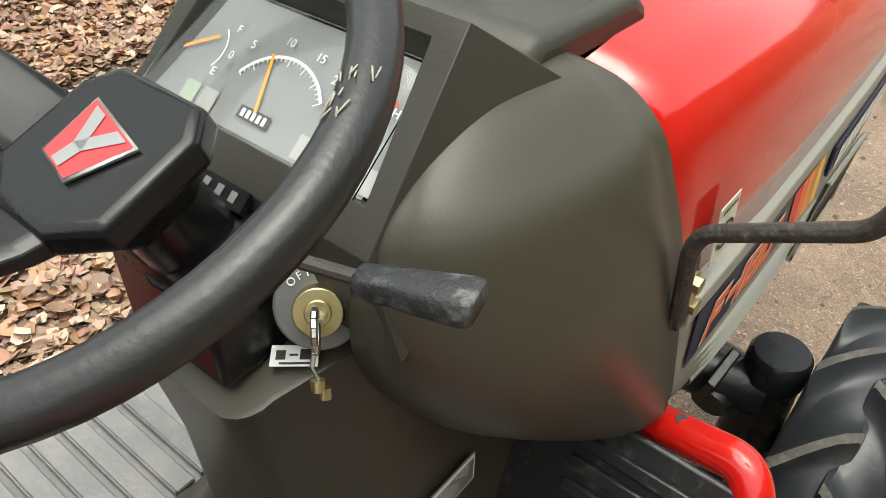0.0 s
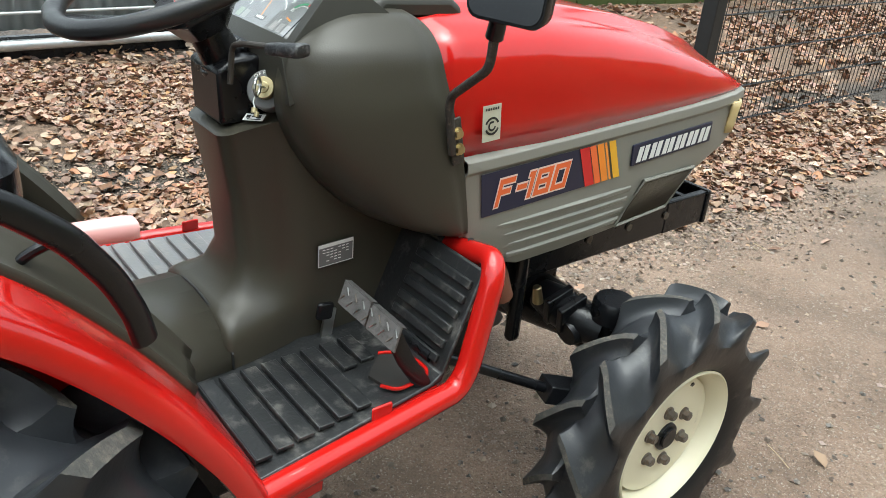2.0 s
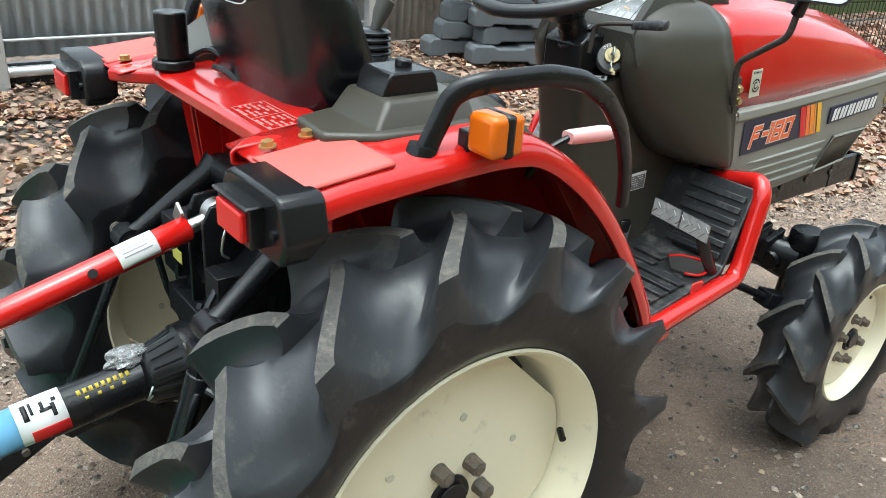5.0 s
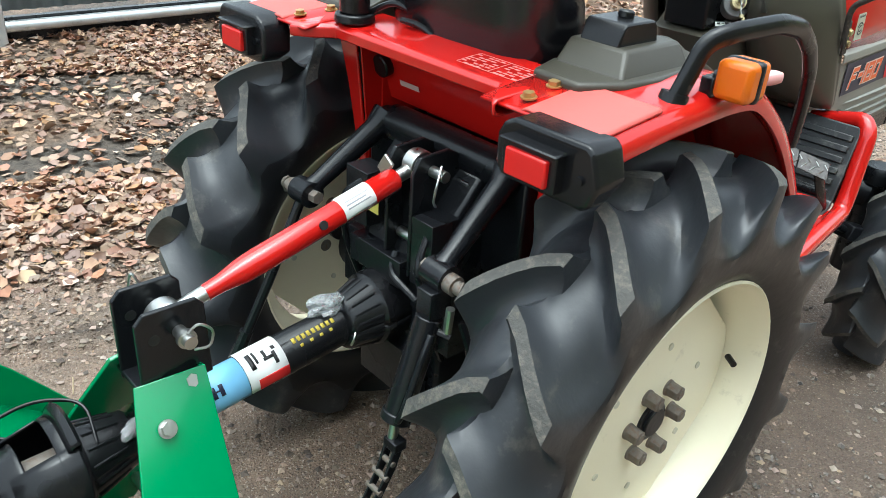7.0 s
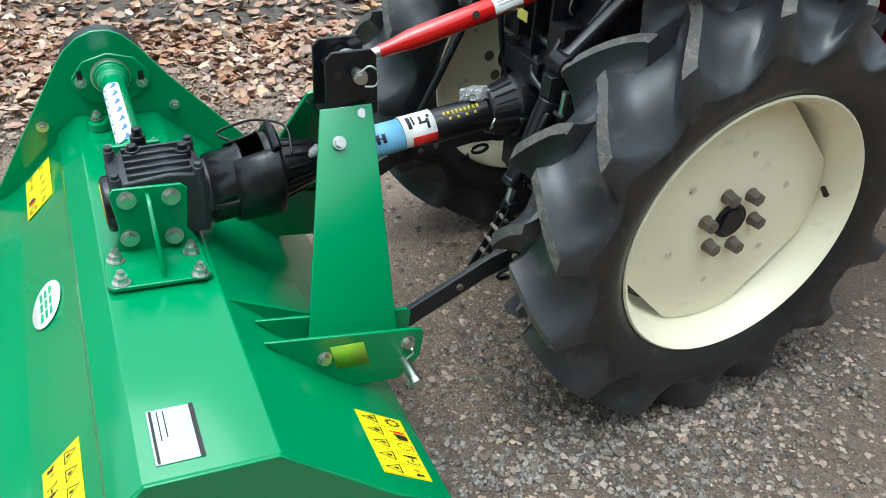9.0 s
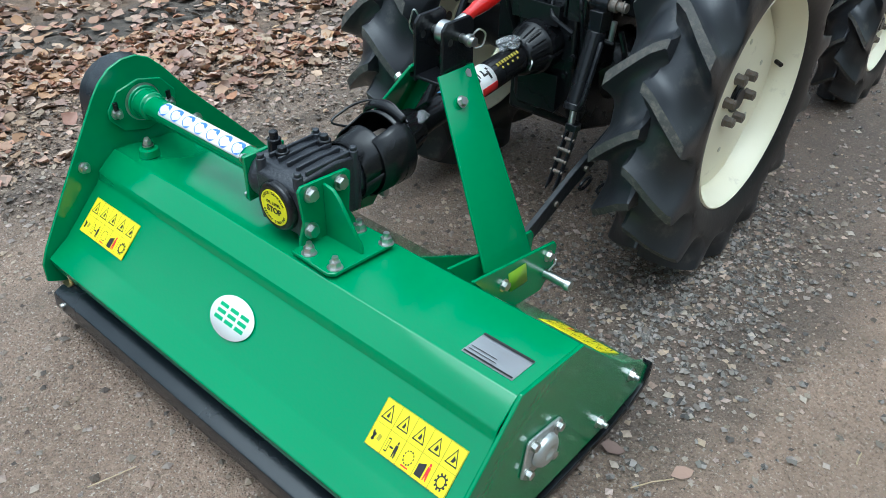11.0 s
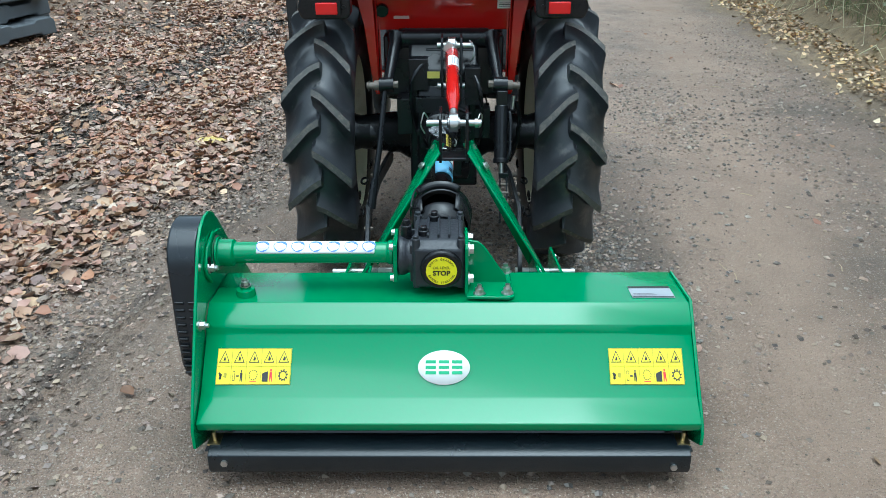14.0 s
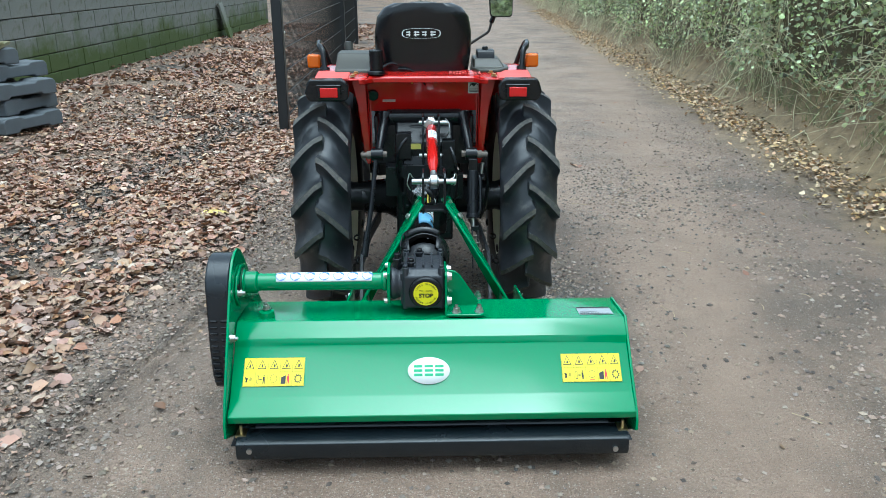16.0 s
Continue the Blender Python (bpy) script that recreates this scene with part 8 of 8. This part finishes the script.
# corrugated hoarding
for nm, x0, y0, y1, zb in (("hoarding", -4.06, -7.0, 2.70, 0.20), ("hoarding", -4.42, 2.74, 4.4, 0.06)):
    bm = BM()
    n = int((y1 - y0) / 0.019)
    rows = []
    for z in (zb, 2.3):
        rows.append([(x0 + 0.009 * (1 if (k // 2) % 2 else -1), y0 + (y1 - y0) * k / n, z) for k in range(n + 1)])
    grid(bm, rows)
    hd = tagged(part(nm, bm, SHEET, solid=0.0015, angle=30), "pale grey corrugated steel hoarding", "hoarding", kind="structure")
hr = thing("rail_frame", "galvanised tube rails along the corrugated hoarding", "rail")
for y, z, r, x in ((0, 0.13, 0.032, -3.98), (0, 0.30, 0.010, -4.035), (0, 0.92, 0.008, -4.035)):
    bm = BM()
    tube(bm, [(x, -7.0, z), (x, 2.70, z)], r, 14)
    part("rail", bm, GALV, hr, "galvanised steel tube")
for y in (2.72, 0.2, -2.3):
    bm = BM()
    box(bm, (-3.97, y, 1.1), (0.07, 0.07, 2.2))
    part("post", bm, GALV, hr, "galvanised square post", bev=0.006)
bm = BM()
box(bm, (-3.94, 2.56, 0.24), (0.012, 0.30, 0.030), Euler((radians(-35), 0, 0)))
part("brace", bm, GALV, hr, "galvanised corner brace")
bm = BM()
box(bm, (-4.05, -2.1, 0.09), (0.05, 9.6, 0.16))
part("base_board", bm, BLACK, hr, "dark base board under the hoarding")
# mesh fence
mf = thing("mesh_fence", "black welded mesh fence panels on steel posts", "fence")
for y, x in ((3.73, -1.228), (9.05, -1.20), (12.2, -1.25), (15.4, -1.6)):
    bm = BM()
    box(bm, (x, y, 1.2), (0.085, 0.085, 2.46))
    part("post", bm, FENCE, mf, "black square steel post", bev=0.006)
for (xa, ya), (xb, yb) in (((-1.25, 3.78), (-1.22, 9.0)), ((-1.22, 9.1), (-1.26, 12.15)), ((-1.27, 12.25), (-1.6, 15.35))):
    bm = BM()
    n = int((yb - ya) / 0.05)
    for k in range(n + 1):
        t = k / n
        x, y = xa + (xb - xa) * t, ya + (yb - ya) * t
        cyl(bm, (x, y, 0.06), (x, y, 2.05), 0.0028, n=4)
    part("wire_mesh", bm, FENCE, mf, "black vertical fence wires")["kind"] = "stuff"
    for z in (0.08, 0.28, 0.48, 0.68, 0.88, 1.08, 1.28, 1.48, 1.68, 1.88):
        bm = BM()
        for dx in (-0.006, 0.006):
            cyl(bm, (xa + dx, ya, z), (xb + dx, yb, z), 0.0035, n=5)
        part("wire", bm, FENCE, mf, "black horizontal fence wire")
bm = BM()
cyl(bm, (-1.18, 3.73, 0.84), (-1.172, 3.73, 0.84), 0.012, n=12)
part("clip", bm, STEEL, mf, "bright fixing bolt")


# stacked concrete feet
def concrete_foot(m, L=0.62):
    ob = thing("concrete_block", "blue-grey concrete fence foot in a stack by the hoarding", "block", "stacked concrete blocks")
    bm = BM()
    prism(bm, [(-L / 2, 0), (-L / 2, 0.105), (-L / 2 + 0.03, 0.135), (-0.13, 0.135), (-0.10, 0.115), (0.10, 0.115), (0.13, 0.135), (L / 2 - 0.03, 0.135), (L / 2, 0.105), (L / 2, 0), (0.17, 0), (0.15, 0.022), (-0.15, 0.022), (-0.17, 0)], -0.11, 0.11, "y")
    part("body", bm, KERB, ob, bev=0.010, segs=2)
    ob.matrix_world = m
    return ob


first = concrete_foot(pose(-3.46, 3.66, 0.045, 0, 0, 68))
for x, y, z, a in ((-3.66, 3.98, 0.045, 62), (-3.86, 3.52, 0.045, 75), (-3.52, 3.78, 0.18, 74), (-3.80, 3.60, 0.18, 70), (-3.50, 3.70, 0.315, 64), (-3.80, 3.66, 0.315, 72), (-3.60, 3.84, 0.45, 70), (-3.72, 3.58, 0.585, 66)):
    copy_thing(first, pose(x, y, z, 0, 0, a))
slab = thing("leaning_slab", "weathered grey slab leaning on the wall", "slab")
bm = BM()
box(bm, (-3.97, 13.4, 0.34), (0.05, 0.45, 0.75), Euler((0.0, -0.25, 0.1)))
part("slab", bm, CONCRETE, slab, bev=0.01)
for k in range(2):
    bm = BM()
    pl = thing("timber_plank", "short weathered plank lying on the concrete stack", "plank")
    box(bm, (-3.62 - 0.1 * k, 3.75, 0.742 + 0.028 * k), (0.10, 0.55, 0.026), Euler((0, 0, 0.3 + 0.5 * k)))
    part("board", bm, TIMBER, pl, bev=0.003)


# ---- loose stuff: leaves, gravel, hedge ----
def scatter(name, verts, faces, material, label, category):
    me = bpy.data.meshes.new(name)
    me.from_pydata(verts.tolist(), [], faces)
    me.materials.append(material)
    me.polygons.foreach_set("use_smooth", [True] * len(me.polygons))
    return tagged(new(name, me), label, category, kind="stuff")


def leaf_cloud(pts, size, tilt, rng, shape=1.0, curl=0.3):
    """Seven-point leaves at the given places."""
    n = len(pts)
    base = np.array([(0, -0.5, 0), (0, 0.05, 0.0), (0, 0.55, 0), (-0.30 * shape, -0.12, 0), (0.30 * shape, -0.12, 0), (-0.24 * shape, 0.28, 0), (0.24 * shape, 0.28, 0)])
    v = np.repeat(base[None], n, 0)
    v[:, :, :2] *= 1 + rng.uniform(-0.25, 0.25, (n, 7, 2))
    v *= (size * rng.uniform(0.5, 1.45, n))[:, None, None]
    cu = rng.uniform(-0.1, curl, n)[:, None] * size
    v[:, 3:, 2] += cu * rng.uniform(0.4, 1.6, (n, 4))
    v[:, 0, 2] += (cu * rng.uniform(0, 1.5, (n, 1)))[:, 0]
    v[:, 2, 2] += (cu * rng.uniform(0, 1.5, (n, 1)))[:, 0]
    a, b, c = rng.uniform(0, 2 * np.pi, n), rng.normal(0, tilt, n), rng.normal(0, tilt, n)
    def rot(v, i, j, t):
        ci, si = np.cos(t)[:, None], np.sin(t)[:, None]
        x, y = v[:, :, i].copy(), v[:, :, j].copy()
        v[:, :, i], v[:, :, j] = ci * x - si * y, si * x + ci * y
    rot(v, 1, 2, b)
    rot(v, 0, 2, c)
    rot(v, 0, 1, a)
    v += np.asarray(pts)[:, None, :]
    f = np.array([(0, 4, 1), (0, 1, 3), (3, 1, 5), (1, 4, 6), (1, 6, 2), (1, 2, 5)])
    faces = (f[None] + 7 * np.arange(n)[:, None, None]).reshape(-1, 3).tolist()
    return v.reshape(-1, 3), faces


LEAF = mk("dry_beech_leaf", (0.280, 0.163, 0.100), 0.6, vary=0.35, scale=1.3, bump=0.15, per_piece=0.48, dirt=(0.17, 0.095, 0.06), dirt_amount=0.35)
LEAF2 = mk("pale_dry_leaf", (0.38, 0.262, 0.178), 0.6, vary=0.3, scale=2.0, bump=0.15, per_piece=0.5)
rng = np.random.default_rng(3)


def bare(x, y):
    if 0.3 < y < 4.6 and abs(x + 2.19 - 0.14 * y + 0.16 * noise.noise(Vector((x * 1.5, y * 1.5, 3.3)))) < 0.20 + 0.10 * noise.noise(Vector((x * 4, y * 4, 1.3))):
        return True
    return noise.noise(Vector((x * 0.62 + 3.1, y * 0.45, 4.2))) > 0.10 or noise.noise(Vector((x * 1.7, y * 1.3, 9.2))) > 0.30


def litter(n, ylo, yhi):
    out = []
    while len(out) < n:
        y = rng.uniform(ylo, yhi)
        x = rng.uniform(-4.4, -0.3)
        e = lane_left(y)
        d = e - x
        if x > e + 0.12 and not (y > 3.2 and x < -0.55):
            if rng.random() > 0.006:
                continue
        p = min(1.0, max(0.0, (d + 0.14) / 0.8)) ** 1.1
        if y > 3.2:
            p = max(p, 0.75 if x < -0.75 else 0.2)
        if bare(x, y):
            p *= 0.10
        if rng.random() < p:
            out.append((x, y, ground_z(x, y) + 0.005 + rng.uniform(0, 0.016) * min(1, max(0.15, d))))
    return out


near, far = litter(43000, -2.6, 5.2), litter(15000, 5.2, 17.5)
v, f = leaf_cloud(near, 0.043, 0.25, rng, 1.45, 0.42)
scatter("leaf_litter", v, f, LEAF, "fallen brown beech leaves on the verge", "leaves")
v, f = leaf_cloud(litter(9000, -7.5, -2.6), 0.055, 0.38, rng, 1.1, 0.5)
scatter("leaf_litter", v, f, LEAF, "fallen brown leaves along the hoarding", "leaves")
v, f = leaf_cloud(far, 0.07, 0.38, rng)
scatter("leaf_litter", v, f, LEAF, "fallen brown leaves by the block wall", "leaves")
v, f = leaf_cloud(litter(13000, -2.4, 6.0), 0.045, 0.26, rng, 1.4, 0.42)
scatter("pale_leaves", v, f, LEAF2, "fallen pale leaves on the verge", "leaves")
frag = []
while len(frag) < 25000:
    y = rng.uniform(-2.6, 4.0)
    x = lane_left(y) + rng.normal(-0.12, 0.22)
    if len(frag) % 3 == 0:
        y = rng.uniform(0.2, 4.4)
        x = -2.19 + 0.14 * y + rng.normal(0, 0.24)
    if x > -3:
        frag.append((x, y, ground_z(x, y) + 0.003))
v, f = leaf_cloud(frag, 0.017, 0.30, rng, 1.2, 0.4)
scatter("leaf_fragments", v, f, mk("leaf_crumb", (0.22, 0.155, 0.110), 0.75, vary=0.35, scale=2.0, bump=0.15, per_piece=0.75), "trodden leaf fragments on bare soil and lane edge", "leaves")
vp = []
while len(vp) < 13000:
    y = rng.uniform(-7, 24)
    x = lane_right(y) + rng.normal(0.30, 0.15)
    if x > lane_right(y) - 0.10 and noise.noise(Vector((x * 2.2, y * 1.4, 6.6))) > rng.uniform(-0.7, 0.25):
        vp.append((x, y, ground_z(x, y) + 0.012 + rng.uniform(0, 0.02)))
v, f = leaf_cloud(vp, 0.034, 0.32, rng, 1.1, 0.4)
scatter("verge_leaves", v, f, mk("straw_dry_leaf", (0.46, 0.325, 0.18), 0.65, vary=0.3, scale=2.0, bump=0.15, per_piece=0.7), "dry straw-coloured leaves along the verge", "leaves")
sp = [(x, y, ground_z(x, y) + 0.006) for x, y in zip(rng.uniform(-0.9, 2.3, 70), rng.uniform(-2.4, 7, 70)) if not (abs(x) < 0.62 and -1.3 < y < 1.8)]
v, f = leaf_cloud(sp, 0.05, 0.2, rng)
scatter("stray_leaves", v, f, LEAF, "single brown leaves on the lane", "leaves")

# gravel
GRAVEL = mk("grey_gravel", (0.235, 0.182, 0.140), 0.8, vary=0.3, scale=3, bump=0.3, per_piece=0.7)
oct6 = np.array([(1, 0, 0), (0, 1, 0), (-1, 0, 0), (0, -1, 0), (0, 0, 0.62), (0, 0, -0.62)])
of = np.array([(0, 1, 4), (1, 2, 4), (2, 3, 4), (3, 0, 4), (1, 0, 5), (2, 1, 5), (3, 2, 5), (0, 3, 5)])
gp, gs = [], []
while len(gp) < 42000:
    x, y = rng.uniform(-1.3, 2.5), rng.uniform(-2.7, 5.5)
    d = 0.05 + 0.22 * max(0.0, noise.noise(Vector((x * 0.9, y * 0.5, 7.7)))) + 0.10 * math.exp(-((x - 1.75 - 0.10 * y) ** 2) / 0.12)
    d += 0.55 * math.exp(-((x - 0.55) ** 2) / 0.07 - ((y + 0.05) ** 2) / 0.30) + 0.8 * math.exp(-((x - 1.38) ** 2) / 0.07 - ((y - 1.55) ** 2) / 0.35) + 0.30 * math.exp(-((x + 1.0 - 0.18 * y) ** 2) / 0.05) + 0.35 * math.exp(-(x * x) / 0.10 - ((y + 0.2) ** 2) / 0.5)
    d *= (1 - 0.75 * math.exp(-((x - 1.25 - 0.165 * y) ** 2) / 0.09)) * min(1.0, max(0.0, (5.4 - y) / 2.5))
    if rng.random() < d:
        s = 0.0020 + (0.0095 + 0.002 * (x > 1.2)) * rng.random() ** 2.9
        gp.append((x, y, ground_z(x, y) + s * 0.25))
        gs.append(s)
gp, gs = np.array(gp), np.array(gs)
v = oct6[None] * (gs[:, None, None] * rng.uniform(0.6, 1.4, (len(gs), 6, 1)))
t = rng.uniform(0, 6.28, len(gs))
cx, sn = np.cos(t)[:, None], np.sin(t)[:, None]
v = np.stack([cx * v[:, :, 0] - sn * v[:, :, 1], sn * v[:, :, 0] + cx * v[:, :, 1], v[:, :, 2]], -1) + gp[:, None]
gob = scatter("gravel", v.reshape(-1, 3), (of[None] + 6 * np.arange(len(gs))[:, None, None]).reshape(-1, 3).tolist(), GRAVEL, "loose grey gravel on the lane", "gravel")
gob.data.set_sharp_from_angle(angle=radians(20))
# coarser stones churned up beside the wheels
gp, gs = [], []
while len(gp) < 3600:
    if rng.random() < 0.72:
        x, y = rng.normal(0.44, 0.17), rng.normal(-0.20, 0.38)
    else:
        x, y = rng.normal(1.0, 0.5), rng.normal(1.3, 0.7)
    if noise.noise(Vector((x * 5.0, y * 5.0, 2.4))) > rng.uniform(-0.6, 0.3):
        s = 0.0035 + 0.0075 * rng.random() ** 2.2
        gp.append((x, y, ground_z(x, y) + s * 0.3))
        gs.append(s)
gp, gs = np.array(gp), np.array(gs)
v = np.concatenate([oct6, np.array([(0.7, 0.7, 0.3), (-0.7, 0.6, 0.35), (-0.6, -0.7, 0.3), (0.7, -0.6, 0.35)])])[None] * (gs[:, None, None] * rng.uniform(0.65, 1.35, (len(gs), 10, 1)))
t = rng.uniform(0, 6.28, len(gs))
cx, sn = np.cos(t)[:, None], np.sin(t)[:, None]
v = np.stack([cx * v[:, :, 0] - sn * v[:, :, 1], sn * v[:, :, 0] + cx * v[:, :, 1], v[:, :, 2]], -1) + gp[:, None]
cf = np.array([(4, 0, 6), (4, 6, 1), (4, 1, 7), (4, 7, 2), (4, 2, 8), (4, 8, 3), (4, 3, 9), (4, 9, 0), (5, 6, 0), (5, 1, 6), (5, 7, 1), (5, 2, 7), (5, 8, 2), (5, 3, 8), (5, 9, 3), (5, 0, 9)])
STONE = mk("pale_grey_stone", (0.150, 0.130, 0.112), 0.7, vary=0.3, scale=3, bump=0.3, per_piece=0.75)
gob = scatter("gravel", v.reshape(-1, 3), (cf[None] + 10 * np.arange(len(gs))[:, None, None]).reshape(-1, 3).tolist(), STONE, "coarse grey stones churned up in dark mud", "gravel")
gob.data.set_sharp_from_angle(angle=radians(25))
# yellow sawdust heap
bm = BM()
rr = []
for k, (q, h) in enumerate(((1.0, -0.004), (0.8, 0.008), (0.5, 0.020), (0.2, 0.026))):
    rr.append([(-1.235 + 0.105 * q * math.cos(t) * (1 + 0.25 * noise.noise(Vector((t, q * 3, 1)))), 1.19 + 0.075 * q * math.sin(t) * (1 + 0.3 * noise.noise(Vector((q, t, 4)))), ground_z(-1.235, 1.19) + h + 0.006 * noise.noise(Vector((t * 3, q * 9, 2)))) for t in (2 * math.pi * i / 28 for i in range(28))])
ring_loft(bm, rr)
tagged(part("sawdust_heap", bm, mk("yellow_sawdust", (0.55, 0.42, 0.13), 0.9, vary=0.3, scale=30, bump=0.9, fine=220, dirt=(0.30, 0.22, 0.10), dirt_amount=0.3)), "small heap of yellow sawdust on the leaf verge", "sawdust")
# twigs on the ground
bm = BM()
for k in range(80):
    x, y = rng.uniform(-1.5, 2.6), rng.uniform(-2.4, 3.5)
    if abs(x) < 0.62 and -1.4 < y < 1.8:
        continue
    a, L = rng.uniform(0, 6.28), rng.uniform(0.03, 0.10)
    p = Vector((x, y, ground_z(x, y) + 0.006))
    d = Vector((math.cos(a), math.sin(a), rng.uniform(-0.02, 0.05)))
    tube(bm, [p, p + d * L * 0.5 + Vector((0, 0, 0.003)), p + d * L + Vector((rng.uniform(-0.01, 0.01), 0, 0))], 0.0014, 4)
tagged(part("straw_twigs", bm, mk("straw", (0.42, 0.33, 0.20), 0.7, vary=0.3, bump=0.1)), "dry straw and twigs on the lane", "twigs", kind="stuff")

# hedge bank
IVY = mk("ivy_leaf", (0.42, 0.49, 0.25), 0.34, vary=0.4, scale=1.5, bump=0.1, per_piece=0.75, dirt=(0.17, 0.15, 0.08), dirt_amount=0.25)
hp = []
while len(hp) < 115000:
    y = -6 + 38 * rng.random() ** 1.5
    h = rng.random() ** 0.8 * 2.5
    lump = 0.30 * noise.noise(Vector((y * 0.9, h * 1.1, 2.2)))
    hole = noise.noise(Vector((y * 1.6, h * 2.2, 6.1)))
    if hole > 0.16 + 0.12 * h or rng.random() > 0.25 + 0.6 * min(1.0, h + 0.1):
        continue
    x = lane_right(y) + 0.62 + 0.34 * h * 0.4 + lump - abs(rng.normal(0, 0.10)) + rng.uniform(0, 0.25)
    if h < 0.22 + 0.25 * noise.noise(Vector((y * 1.3, 1.7, 0.4))):
        continue
    hp.append((x - 0.16 * min(h + 0.3, 1.0), y, 0.14 + h))
hp = np.array(hp)
v, f = leaf_cloud(hp, 0.037, 0.9, rng, 1.3, 0.4)
scatter("ivy_leaves", v, f, IVY, "dark green ivy leaves on the hedge bank", "hedge")
# Bank sheet, coloured dark so the gaps between leaves look shaded.
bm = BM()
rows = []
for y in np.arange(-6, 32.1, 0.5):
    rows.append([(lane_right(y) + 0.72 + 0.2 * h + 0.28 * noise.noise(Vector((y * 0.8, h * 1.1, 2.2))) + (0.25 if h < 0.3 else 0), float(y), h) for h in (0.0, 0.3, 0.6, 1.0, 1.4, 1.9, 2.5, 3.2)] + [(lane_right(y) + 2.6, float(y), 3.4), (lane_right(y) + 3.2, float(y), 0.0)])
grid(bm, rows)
tagged(part("hedge_bank", bm, mk("hedge_shade", (0.11, 0.092, 0.052), 0.9, vary=0.6, scale=7, bump=0.9, fine=30, dirt=(0.20, 0.14, 0.075), dirt_amount=0.35), angle=80), "brown earth and dead growth, darkened as shade behind the hedge leaves", "hedge", kind="structure")
# pale stems
sv, sf = [], []
for k in range(15000):
    y = -5 + 34 * rng.random() ** 1.5
    h0 = rng.uniform(0.1, 2.3)
    bundle = noise.noise(Vector((y * 1.1, h0 * 2.6, 8.4)))
    if bundle < rng.uniform(-0.45, 0.35):
        continue
    x0 = lane_right(y) + 0.58 + 0.13 * h0 + 0.28 * noise.noise(Vector((y * 0.9, h0 * 1.1, 2.2))) + rng.uniform(-0.08, 0.15)
    p = np.array((x0, y, h0))
    a = rng.normal(0, 0.55) + 2.2 * noise.noise(Vector((y * 0.8, h0 * 0.8, 5.5)))
    d = np.array((rng.uniform(-0.55, -0.05), math.cos(a) * rng.choice((-1, 1)), math.sin(a) - 0.15))
    L, r = rng.uniform(0.2, 0.85), 0.0013 + 0.0042 * rng.random() ** 1.8
    o = len(sv)
    for i in range(5):
        q = p + d * L * i / 4 + np.array((0, 0, -0.25 * L * (i / 4) ** 2)) + rng.normal(0, 0.008, 3)
        rr = r * (1 - 0.15 * i)
        for j in range(3):
            t = 2 * math.pi * j / 3
            sv.append((q[0] + rr * math.cos(t), q[1] + rr * 0.4 * math.sin(t), q[2] + rr * math.sin(t)))
    for i in range(4):
        for j in range(3):
            sf.append((o + 3 * i + j, o + 3 * i + (j + 1) % 3, o + 3 * i + 3 + (j + 1) % 3, o + 3 * i + 3 + j))
scatter("hedge_stems", np.array(sv), sf, mk("pale_dead_stem", (0.84, 0.68, 0.44), 0.75, vary=0.45, scale=3, bump=0.2), "pale dead stems hanging from the hedge", "hedge")
# grass tufts at the foot of the bank
gp = []
while len(gp) < 5200:
    y = -3 + 26 * rng.random() ** 1.3
    if noise.noise(Vector((y * 1.1, 0.3, 0.9))) < -0.05:
        continue
    x = lane_right(y) + 0.58 + abs(rng.normal(0, 0.18))
    gp.append((x, y, ground_z(x, y) + 0.03))
n = len(gp)
base = np.array(gp)
h = rng.uniform(0.04, 0.15, n)
lean = rng.normal(0, 0.06, (n, 2))
w = 0.003
v = np.zeros((n, 3, 3))
v[:, 0] = base + np.array((0, -w, 0))
v[:, 1] = base + np.array((0, w, 0))
v[:, 2] = base + np.concatenate([lean, h[:, None]], 1)
scatter("grass", v.reshape(-1, 3), [(3 * i, 3 * i + 1, 3 * i + 2) for i in range(n)], mk("verge_grass", (0.10, 0.15, 0.035), 0.6, vary=0.4, scale=2, bump=0, per_piece=0.5), "green grass tufts at the foot of the bank", "grass")
# far end of the lane
bm = BM()
rows = []
for k in range(40):
    a = radians(20 + 140 * k / 39)
    rows.append([(46 * math.cos(a), 8 + 38 * math.sin(a), z + 0.8 * noise.noise(Vector((k * 0.7, z, 3)))) for z in (0, 2, 5, 8)])
grid(bm, rows)
tagged(part("backdrop", bm, mk("far_woodland", (0.09, 0.085, 0.06), 0.9, vary=0.5, scale=0.8, bump=0.5, fine=5), angle=80), "far brown winter woodland at the lane's end", "backdrop", kind="structure")
